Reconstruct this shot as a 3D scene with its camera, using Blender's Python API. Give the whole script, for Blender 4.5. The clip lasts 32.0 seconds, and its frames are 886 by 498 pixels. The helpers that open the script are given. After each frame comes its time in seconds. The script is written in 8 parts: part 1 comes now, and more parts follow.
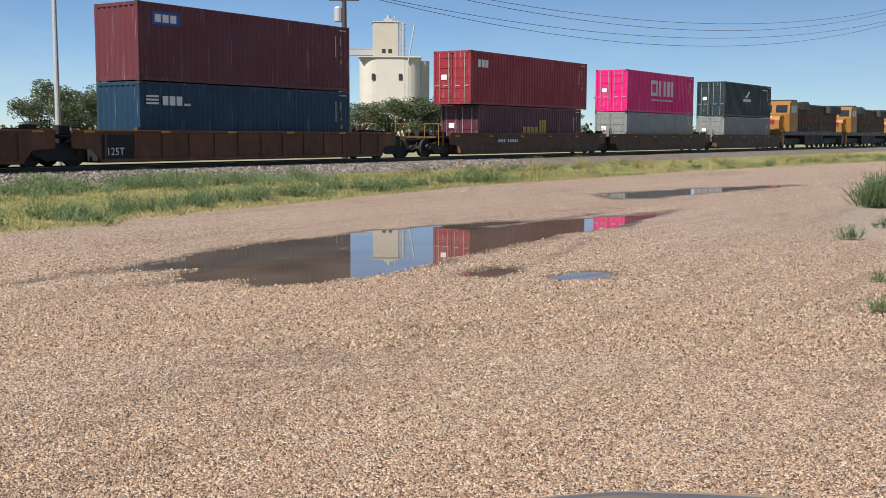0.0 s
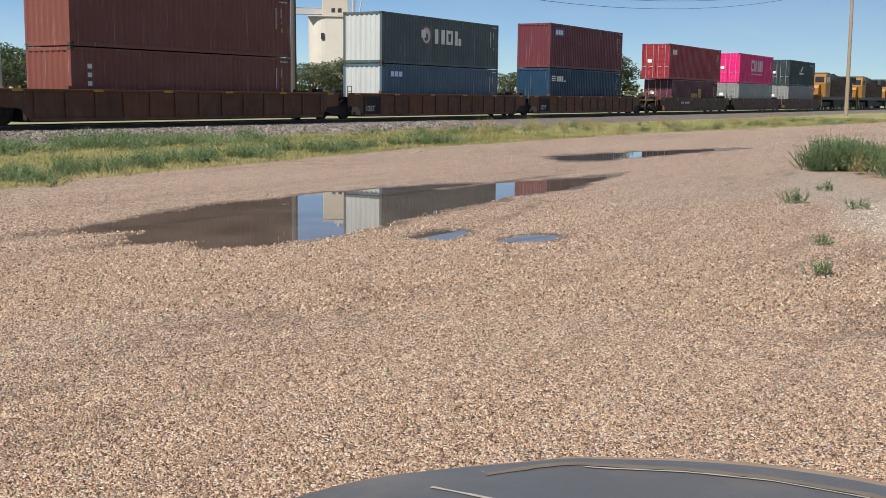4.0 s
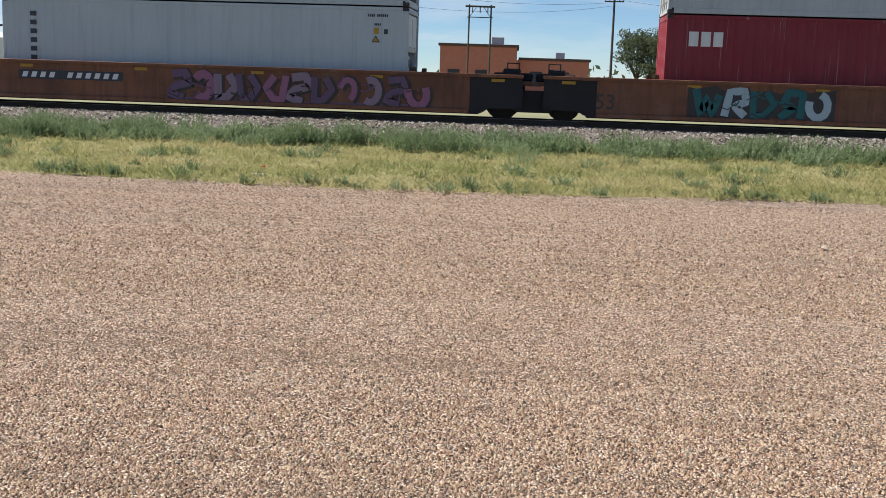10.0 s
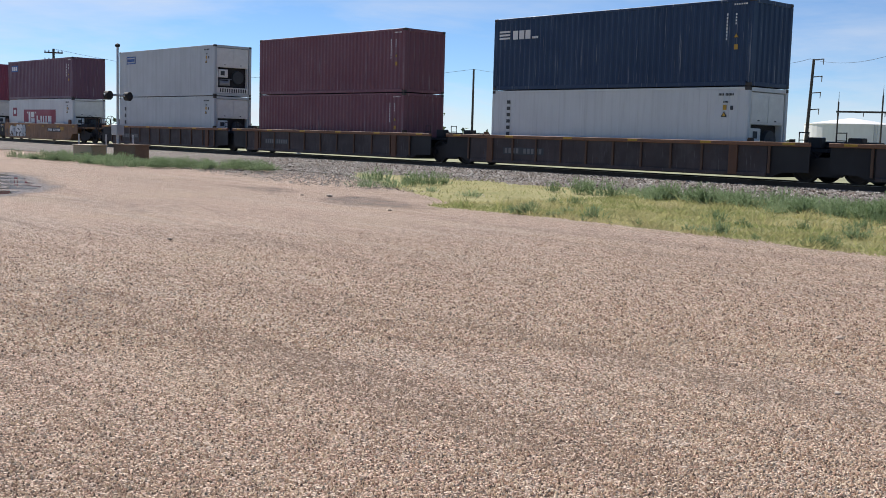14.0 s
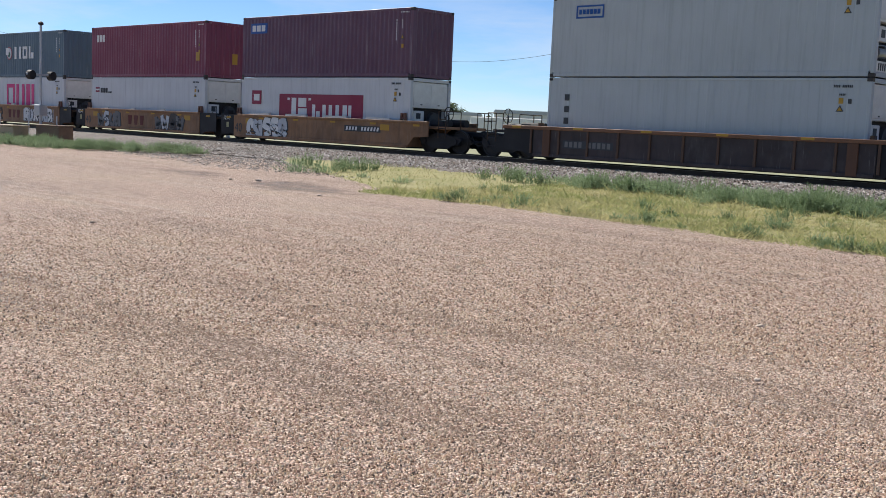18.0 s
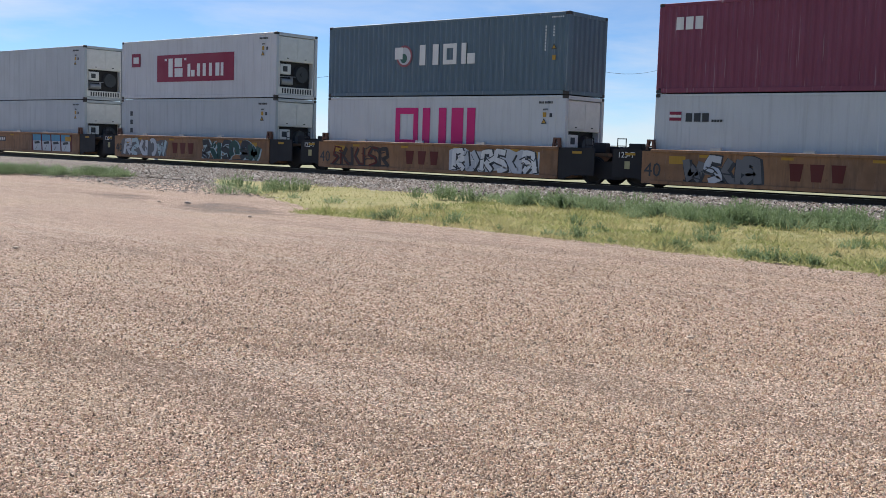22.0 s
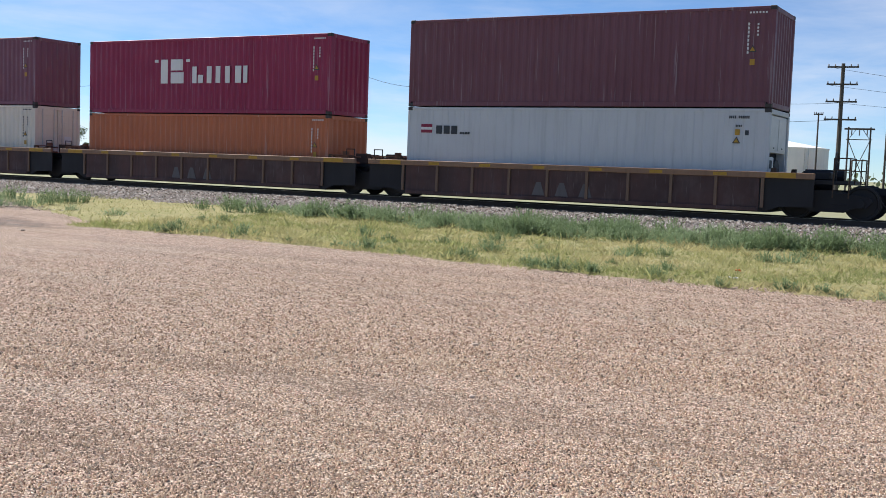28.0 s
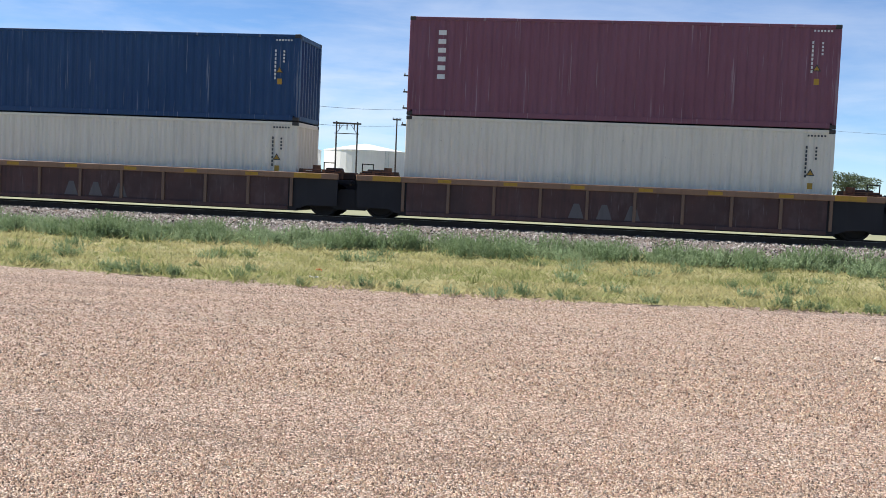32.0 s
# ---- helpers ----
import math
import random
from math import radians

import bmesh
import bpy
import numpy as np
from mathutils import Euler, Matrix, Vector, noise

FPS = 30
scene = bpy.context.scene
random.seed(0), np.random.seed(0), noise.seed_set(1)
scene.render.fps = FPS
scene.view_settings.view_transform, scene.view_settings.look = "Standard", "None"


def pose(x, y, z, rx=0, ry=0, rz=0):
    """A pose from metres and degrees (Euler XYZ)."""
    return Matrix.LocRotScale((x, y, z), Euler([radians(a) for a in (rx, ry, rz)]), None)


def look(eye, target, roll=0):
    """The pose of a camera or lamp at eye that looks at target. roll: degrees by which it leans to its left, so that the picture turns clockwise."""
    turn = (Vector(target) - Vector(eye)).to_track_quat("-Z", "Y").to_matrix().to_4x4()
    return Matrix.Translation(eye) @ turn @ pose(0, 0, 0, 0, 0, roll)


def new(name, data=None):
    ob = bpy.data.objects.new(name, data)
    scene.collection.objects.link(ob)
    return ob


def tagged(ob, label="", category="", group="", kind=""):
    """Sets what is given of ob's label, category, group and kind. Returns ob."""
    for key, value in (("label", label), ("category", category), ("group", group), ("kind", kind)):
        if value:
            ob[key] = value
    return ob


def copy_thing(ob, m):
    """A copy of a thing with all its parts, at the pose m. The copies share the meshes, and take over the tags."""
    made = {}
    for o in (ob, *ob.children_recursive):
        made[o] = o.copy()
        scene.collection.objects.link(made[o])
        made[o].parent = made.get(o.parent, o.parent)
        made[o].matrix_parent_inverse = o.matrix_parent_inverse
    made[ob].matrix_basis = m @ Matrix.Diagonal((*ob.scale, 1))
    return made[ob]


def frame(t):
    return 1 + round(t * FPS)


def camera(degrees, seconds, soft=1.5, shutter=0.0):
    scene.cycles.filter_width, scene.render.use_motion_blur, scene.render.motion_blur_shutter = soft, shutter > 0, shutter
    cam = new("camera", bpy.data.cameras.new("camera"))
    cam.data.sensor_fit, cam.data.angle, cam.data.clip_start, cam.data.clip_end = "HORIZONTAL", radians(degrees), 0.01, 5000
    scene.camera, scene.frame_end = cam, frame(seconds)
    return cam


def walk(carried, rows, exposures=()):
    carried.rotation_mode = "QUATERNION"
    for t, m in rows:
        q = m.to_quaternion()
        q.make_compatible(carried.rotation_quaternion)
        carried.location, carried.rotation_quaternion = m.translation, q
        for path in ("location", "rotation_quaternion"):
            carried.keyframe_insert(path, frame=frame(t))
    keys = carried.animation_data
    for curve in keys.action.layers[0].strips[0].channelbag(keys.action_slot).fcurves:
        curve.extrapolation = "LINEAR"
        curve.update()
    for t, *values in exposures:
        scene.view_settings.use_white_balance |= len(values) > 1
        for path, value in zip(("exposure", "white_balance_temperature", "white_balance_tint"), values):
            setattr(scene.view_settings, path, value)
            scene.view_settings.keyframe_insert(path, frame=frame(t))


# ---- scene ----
# ---- camera and light ----
LENS = 44.53
PATH = [
    (0.0, 0.04, -0.20, 1.70, 83.99, -0.21, -55.75),
    (0.5, 0.09, -0.20, 1.69, 83.58, 1.36, -56.37),
    (1.0, 0.06, -0.20, 1.69, 82.86, 1.43, -57.83),
    (1.5, 0.07, -0.18, 1.69, 82.08, -0.57, -60.16),
    (2.0, 0.08, -0.21, 1.69, 81.68, -0.78, -60.62),
    (2.5, -0.00, -0.23, 1.71, 81.81, -0.21, -61.64),
    (3.0, 0.05, -0.23, 1.71, 82.20, 0.35, -61.56),
    (3.5, 0.05, -0.20, 1.71, 82.29, 0.47, -59.19),
    (5.5, 0.06, -0.18, 1.70, 80.92, -2.52, -58.28),
    (6.0, 0.06, -0.18, 1.70, 80.89, -2.76, -57.79),
    (6.5, 0.07, -0.17, 1.69, 80.41, -3.15, -56.80),
    (7.0, 0.07, -0.15, 1.69, 79.64, -3.16, -53.88),
    (7.5, 0.06, -0.16, 1.69, 79.63, -3.63, -52.60),
    (8.0, 0.09, -0.12, 1.69, 79.92, -4.35, -52.50),
    (8.5, 0.11, -0.08, 1.68, 80.02, -4.54, -50.25),
    (9.0, 0.08, -0.07, 1.68, 80.64, -4.60, -46.81),
    (9.3, 0.07, 0.00, 1.68, 80.62, -4.17, -38.24),
    (9.4, 0.06, 0.03, 1.69, 80.54, -3.47, -32.24),
    (9.5, 0.07, 0.04, 1.70, 80.54, -2.68, -25.84),
    (9.6, 0.09, 0.05, 1.70, 80.56, -1.86, -18.94),
    (9.7, 0.07, 0.07, 1.70, 80.81, -1.08, -12.08),
    (9.8, 0.03, 0.10, 1.70, 80.90, -1.38, -5.55),
    (10.0, -0.01, 0.15, 1.70, 80.97, -1.84, 5.67),
    (10.5, -0.02, 0.13, 1.67, 80.79, -1.30, 17.24),
    (11.0, -0.02, 0.18, 1.65, 82.26, 0.28, 16.93),
    (11.5, -0.04, 0.08, 1.66, 84.01, 0.45, 20.90),
    (12.0, -0.07, 0.08, 1.67, 84.64, 0.82, 32.87),
    (12.5, -0.09, -0.03, 1.69, 85.18, 1.10, 42.75),
    (13.0, -0.11, -0.06, 1.68, 85.28, 0.51, 49.28),
    (13.5, -0.11, -0.08, 1.68, 84.60, -1.04, 50.31),
    (14.0, -0.13, -0.09, 1.69, 84.08, -1.62, 48.28),
    (14.5, -0.16, -0.07, 1.68, 83.58, -2.19, 47.04),
    (16.5, -0.15, -0.07, 1.68, 83.29, -1.88, 45.60),
    (17.0, -0.15, -0.07, 1.67, 83.48, -1.96, 45.30),
    (17.5, -0.14, -0.05, 1.68, 83.60, -2.32, 45.01),
    (18.0, -0.14, -0.04, 1.68, 83.51, -2.52, 44.70),
    (18.5, -0.14, -0.03, 1.69, 83.47, -2.61, 44.34),
    (19.0, -0.15, -0.01, 1.68, 83.85, -2.34, 44.21),
    (19.5, -0.16, -0.01, 1.68, 84.50, -2.09, 44.20),
    (20.0, -0.16, -0.01, 1.68, 85.15, -2.05, 43.65),
    (20.5, -0.16, -0.02, 1.67, 85.29, -2.17, 42.93),
    (21.0, -0.16, -0.02, 1.68, 84.97, -2.30, 42.44),
    (21.5, -0.15, -0.02, 1.67, 84.86, -2.19, 41.94),
    (22.0, -0.14, -0.02, 1.67, 84.65, -1.78, 41.08),
    (22.5, -0.14, 0.00, 1.67, 84.72, -1.62, 40.16),
    (23.0, -0.15, 0.02, 1.66, 85.05, -1.72, 39.56),
    (23.5, -0.15, 0.02, 1.67, 85.16, -1.52, 39.08),
    (24.0, -0.15, 0.03, 1.67, 85.19, -1.27, 38.28),
    (24.5, -0.14, 0.01, 1.67, 85.24, -1.76, 38.11),
    (25.0, -0.13, 0.02, 1.67, 85.47, -1.55, 37.86),
    (25.5, -0.12, 0.02, 1.67, 85.52, -1.59, 36.30),
    (26.0, -0.13, 0.04, 1.66, 85.76, -1.70, 34.32),
    (26.5, -0.12, 0.04, 1.66, 85.93, -1.81, 32.88),
    (28.5, -0.10, -0.00, 1.67, 85.62, -2.16, 29.24),
    (29.0, -0.09, -0.03, 1.68, 85.82, -2.29, 28.22),
    (29.5, -0.09, -0.02, 1.68, 86.07, -2.03, 26.76),
    (30.0, -0.09, -0.00, 1.67, 86.15, -1.16, 24.48),
    (30.5, -0.07, 0.04, 1.67, 86.25, -1.26, 21.21),
    (31.0, -0.06, 0.04, 1.67, 86.33, -1.92, 19.05),
    (31.5, -0.03, 0.01, 1.67, 86.30, -1.93, 17.56),
    (32.0, 0.06, -0.04, 1.69, 86.52, -2.48, 8.66),
]
SUN_POWER, SKY_POWER, SKY_TINT = 5.0, 0.073, (0.86, 1.02, 1.17, 1)
EXPOSURES = [(0.0, 0.38, 6850, 10), (3.0, 0.32, 6850, 10), (6.0, 0.34, 6850, 10), (7.0, 0.46, 6850, 10), (9.0, 0.42, 6850, 10), (11.0, 0.48, 6650, 10), (13.0, 0.39, 6380, 11.5), (17.0, 0.47, 6400, 11.5), (26.0, 0.51, 6380, 11.5), (29.0, 0.66, 6380, 11.5), (32.0, 0.75, 6380, 11.5)]
GRAVEL = [(0.78, 0.52, 0.40), (0.75, 0.615, 0.40)]
TURF = [(0.338, 0.320, 0.150), (0.427, 0.388, 0.207), (0.256, 0.280, 0.122)]
GRASS = [(0.262, 0.300, 0.118), (0.343, 0.351, 0.150), (0.447, 0.412, 0.205), (0.523, 0.463, 0.251)]
WEED = [((0.157, 0.224, 0.112), (0.230, 0.308, 0.162)), ((0.230, 0.308, 0.168), (0.308, 0.386, 0.230))]
TREE = [(0.075, 0.101, 0.057), (0.106, 0.136, 0.075), (0.141, 0.172, 0.097)]
CAR = (0.130, 0.130, 0.128)

cam = camera(LENS, 32.0, soft=0.5)
walk(cam, [(t, pose(x, y, z, rx, ry, rz)) for t, x, y, z, rx, ry, rz in PATH], exposures=EXPOSURES)

SUN_EL, SUN_AZ = 47.0, -86.0        # degrees; the azimuth runs clockwise from +y
sun_way = Vector((math.sin(radians(SUN_AZ)) * math.cos(radians(SUN_EL)), math.cos(radians(SUN_AZ)) * math.cos(radians(SUN_EL)), math.sin(radians(SUN_EL))))
sun = new("sun", bpy.data.lights.new("sun", "SUN"))
sun.data.energy, sun.data.angle, sun.data.color = SUN_POWER, radians(0.53), (1.0, 0.94, 0.84)
sun.matrix_world = look(sun_way * 200, (0, 0, 0))

world = bpy.data.worlds.new("sky")
scene.world = world
world.use_nodes = True
wn, wl = world.node_tree.nodes, world.node_tree.links
wn.clear()


def wnode(kind, **values):
    n = wn.new(kind)
    for k, v in values.items():
        n.inputs[k].default_value = v
    return n


sky = wn.new("ShaderNodeTexSky")
sky.sky_type, sky.sun_disc = "NISHITA", False
sky.sun_elevation, sky.sun_rotation = radians(SUN_EL), radians(SUN_AZ)
sky.altitude, sky.air_density, sky.dust_density, sky.ozone_density = 3000, 0.95, 0.15, 2.6
coord = wn.new("ShaderNodeTexCoord")
stretch = wnode("ShaderNodeMapping", Scale=(1.0, 1.0, 5.0))
puffs = wnode("ShaderNodeTexNoise", Scale=2.3, Detail=7.0, Roughness=0.58)
wisps = wnode("ShaderNodeTexNoise", Scale=6.0, Detail=6.0, Roughness=0.62, Distortion=0.6)
wl.new(coord.outputs["Generated"], stretch.inputs["Vector"])
wl.new(stretch.outputs["Vector"], puffs.inputs["Vector"])
wl.new(stretch.outputs["Vector"], wisps.inputs["Vector"])
both = wn.new("ShaderNodeMath")
both.operation = "MULTIPLY_ADD"
both.inputs[1].default_value = 0.35
wl.new(wisps.outputs["Fac"], both.inputs[0])
wl.new(puffs.outputs["Fac"], both.inputs[2])
cover = wnode("ShaderNodeMapRange", **{"From Min": 0.58, "From Max": 0.86, "To Min": 0.0, "To Max": 0.9})
wl.new(both.outputs[0], cover.inputs["Value"])
split = wn.new("ShaderNodeSeparateXYZ")
wl.new(coord.outputs["Generated"], split.inputs[0])
low = wnode("ShaderNodeMapRange", **{"From Min": 0.02, "From Max": 0.22, "To Min": 1.0, "To Max": 0.12})
wl.new(split.outputs["Z"], low.inputs["Value"])
west = wnode("ShaderNodeMapRange", **{"From Min": -0.1, "From Max": 0.75, "To Min": 1.0, "To Max": 0.15})
wl.new(split.outputs["X"], west.inputs["Value"])
part_of = wn.new("ShaderNodeMath")
part_of.operation = "MULTIPLY"
wl.new(low.outputs[0], part_of.inputs[0])
wl.new(west.outputs[0], part_of.inputs[1])
amount = wn.new("ShaderNodeMath")
amount.operation = "MULTIPLY"
wl.new(cover.outputs[0], amount.inputs[0])
wl.new(part_of.outputs[0], amount.inputs[1])
cloud = wn.new("ShaderNodeMix")
cloud.data_type = "RGBA"
cloud.inputs[7].default_value = (8.0, 8.3, 8.8, 1)
wl.new(amount.outputs[0], cloud.inputs[0])
hue = wn.new("ShaderNodeMix")
hue.data_type, hue.blend_type = "RGBA", "MULTIPLY"
hue.inputs[0].default_value, hue.inputs[7].default_value = 1.0, SKY_TINT
wl.new(sky.outputs[0], hue.inputs[6])
# hazy sky deepens towards the east
east = wnode("ShaderNodeMapRange", **{"From Min": 0.70, "From Max": 1.0, "To Min": 1.0, "To Max": 0.76})
wl.new(split.outputs["X"], east.inputs["Value"])
haze = wn.new("ShaderNodeMix")
haze.data_type, haze.blend_type, haze.inputs[0].default_value = "RGBA", "MULTIPLY", 1.0
wl.new(hue.outputs[2], haze.inputs[6])
wl.new(east.outputs[0], haze.inputs[7])
wl.new(haze.outputs[2], cloud.inputs[6])
back = wnode("ShaderNodeBackground", Strength=SKY_POWER)
wl.new(cloud.outputs[2], back.inputs[0])
out = wn.new("ShaderNodeOutputWorld")
wl.new(back.outputs[0], out.inputs[0])

# ---- materials ----


class Net:
    """A node material with a Principled shader and short ways to add nodes."""

    def __init__(self, name, rough=0.6, metal=0.0, spec=0.5):
        self.m = bpy.data.materials.new(name)
        self.m.use_nodes = True
        self.t = self.m.node_tree
        self.b = self.t.nodes["Principled BSDF"]
        self.b.inputs["Roughness"].default_value = rough
        self.b.inputs["Metallic"].default_value = metal
        self.b.inputs["Specular IOR Level"].default_value = spec
        self.co = self.t.nodes.new("ShaderNodeTexCoord").outputs["Object"]

    def n(self, kind, **values):
        node = self.t.nodes.new(kind)
        for k, v in values.items():
            node.inputs[k].default_value = v
        return node

    def link(self, a, b):
        self.t.links.new(a, b)

    def world_co(self):
        return self.n("ShaderNodeNewGeometry").outputs["Position"]

    def noise(self, scale, detail=4.0, rough=0.55, stretch=None, co=None):
        co = co or self.co
        if stretch:
            mp = self.n("ShaderNodeMapping", Scale=stretch)
            self.link(co, mp.inputs["Vector"])
            co = mp.outputs["Vector"]
        node = self.n("ShaderNodeTexNoise", Scale=scale, Detail=detail, Roughness=rough)
        self.link(co, node.inputs["Vector"])
        return node.outputs["Fac"]

    def cells(self, scale, co=None, out="Color", rand=1.0):
        node = self.n("ShaderNodeTexVoronoi", Scale=scale, Randomness=rand)
        self.link(co or self.co, node.inputs["Vector"])
        return node.outputs[out]

    def ramp(self, fac, lo, hi, to0=0.0, to1=1.0):
        node = self.n("ShaderNodeMapRange", **{"From Min": lo, "From Max": hi, "To Min": to0, "To Max": to1})
        self.link(fac, node.inputs["Value"])
        return node.outputs[0]

    def math(self, op, a, b):
        node = self.t.nodes.new("ShaderNodeMath")
        node.operation = op
        for i, v in enumerate((a, b)):
            if isinstance(v, (int, float)):
                node.inputs[i].default_value = v
            else:
                self.link(v, node.inputs[i])
        return node.outputs[0]

    def mix(self, fac, a, b, blend="MIX"):
        node = self.t.nodes.new("ShaderNodeMix")
        node.data_type, node.blend_type = "RGBA", blend
        for i, v in ((0, fac), (6, a), (7, b)):
            if isinstance(v, (int, float)):
                node.inputs[i].default_value = v
            elif isinstance(v, tuple):
                node.inputs[i].default_value = (*v, 1)
            else:
                self.link(v, node.inputs[i])
        return node.outputs[2]

    def base(self, col):
        self.link(col, self.b.inputs["Base Color"])

    def bump(self, height, strength=0.3, distance=0.01):
        node = self.n("ShaderNodeBump", Strength=strength, Distance=distance)
        self.link(height, node.inputs["Height"])
        self.link(node.outputs[0], self.b.inputs["Normal"])

    def thin(self, share=0.5):
        """Lets light through, as leaves do."""
        glow = self.n("ShaderNodeBsdfTranslucent")
        mix = self.n("ShaderNodeMixShader")
        mix.inputs[0].default_value = share
        src = self.b.inputs["Base Color"].links[0].from_socket
        self.link(src, glow.inputs["Color"])
        self.link(self.b.outputs[0], mix.inputs[1])
        self.link(glow.outputs[0], mix.inputs[2])
        self.link(mix.outputs[0], self.t.nodes["Material Output"].inputs["Surface"])

    def roughness(self, value):
        self.link(value, self.b.inputs["Roughness"])


def shade(c, k):
    return tuple(min(1.0, v * k) for v in c)


MATS = {}


def paint(name, col, rough=0.5, dirt=0.35, rust=0.15, metal=0.0, bump=0.15, scratch=0.0):
    """Old enamel on steel: faded blotches, downward streaks, specks of rust."""
    if name in MATS:
        return MATS[name]
    n = Net(name, rough, metal, 0.35)
    blot = n.ramp(n.noise(0.7, 5), 0.35, 0.7)
    streak = n.ramp(n.noise(1.0, 5, 0.6, (7.0, 7.0, 0.35)), 0.5, 0.75)
    fine = n.ramp(n.noise(30.0, 3), 0.3, 0.7)
    c = n.mix(n.math("MULTIPLY", blot, 0.30), col, shade(col, 0.72))
    c = n.mix(n.math("MULTIPLY", fine, 0.18), c, shade(col, 1.18))
    c = n.mix(n.math("MULTIPLY", streak, dirt), c, tuple(0.45 * v + 0.02 for v in col))
    spots = n.ramp(n.noise(9.0, 7, 0.7), 0.64, 0.72)
    c = n.mix(n.math("MULTIPLY", spots, rust), c, (0.12, 0.045, 0.02))
    if scratch:
        fine = n.ramp(n.noise(1.0, 3, 0.5, (16.0, 16.0, 0.45)), 0.635, 0.69, 0.0, scratch)
        c = n.mix(fine, c, tuple(0.4 * v + 0.32 for v in col))
    n.base(c)
    n.roughness(n.ramp(blot, 0, 1, rough - 0.08, rough + 0.15))
    n.bump(n.noise(6.0, 4), bump, 0.01)
    MATS[name] = n.m
    return n.m


def wagon_paint(name, col, rough=0.6):
    """Old wagon enamel: chalky patches, brown grime, rust runs and scuffs."""
    if name in MATS:
        return MATS[name]
    n = Net(name, rough, 0.0, 0.3)
    c = n.mix(n.ramp(n.noise(0.45, 6, 0.62), 0.36, 0.64, 0.0, 0.75), shade(col, 1.30), tuple(0.52 * v + 0.012 for v in col))
    c = n.mix(n.ramp(n.noise(1.6, 5, 0.6, (1.0, 1.0, 0.6)), 0.52, 0.68, 0.0, 0.45), c, tuple(0.9 * v + 0.055 for v in col))
    c = n.mix(n.ramp(n.noise(1.0, 6, 0.65, (4.5, 4.5, 0.5)), 0.50, 0.66, 0.0, 0.55), c, tuple(0.35 * v + 0.02 for v in col))
    c = n.mix(n.ramp(n.noise(7.0, 7, 0.72), 0.60, 0.70, 0.0, 0.6), c, (0.10, 0.042, 0.02))
    c = n.mix(n.ramp(n.noise(1.0, 4, 0.6, (22.0, 22.0, 1.2)), 0.64, 0.70, 0.0, 0.30), c, tuple(0.5 * v + 0.22 for v in col))
    n.base(c)
    n.roughness(n.ramp(n.noise(2.0, 4), 0.3, 0.7, rough - 0.08, rough + 0.2))
    n.bump(n.noise(5.0, 5), 0.2, 0.012)
    MATS[name] = n.m
    return n.m


def plain(name, col, rough=0.6, metal=0.0, var=0.25, scale=6.0, bump=0.0, spec=0.5):
    """A surface with mild variation at two scales."""
    if name in MATS:
        return MATS[name]
    n = Net(name, rough, metal, spec)
    c = n.mix(n.math("MULTIPLY", n.ramp(n.noise(scale, 4), 0.3, 0.7), var), shade(col, 1.08), shade(col, 0.6))
    c = n.mix(n.math("MULTIPLY", n.ramp(n.noise(scale * 9, 3), 0.3, 0.7), var * 0.6), c, shade(col, 1.25))
    n.base(c)
    if bump:
        n.bump(n.noise(scale * 5, 4), bump, 0.01)
    MATS[name] = n.m
    return n.m


# ---- mesh tools ----


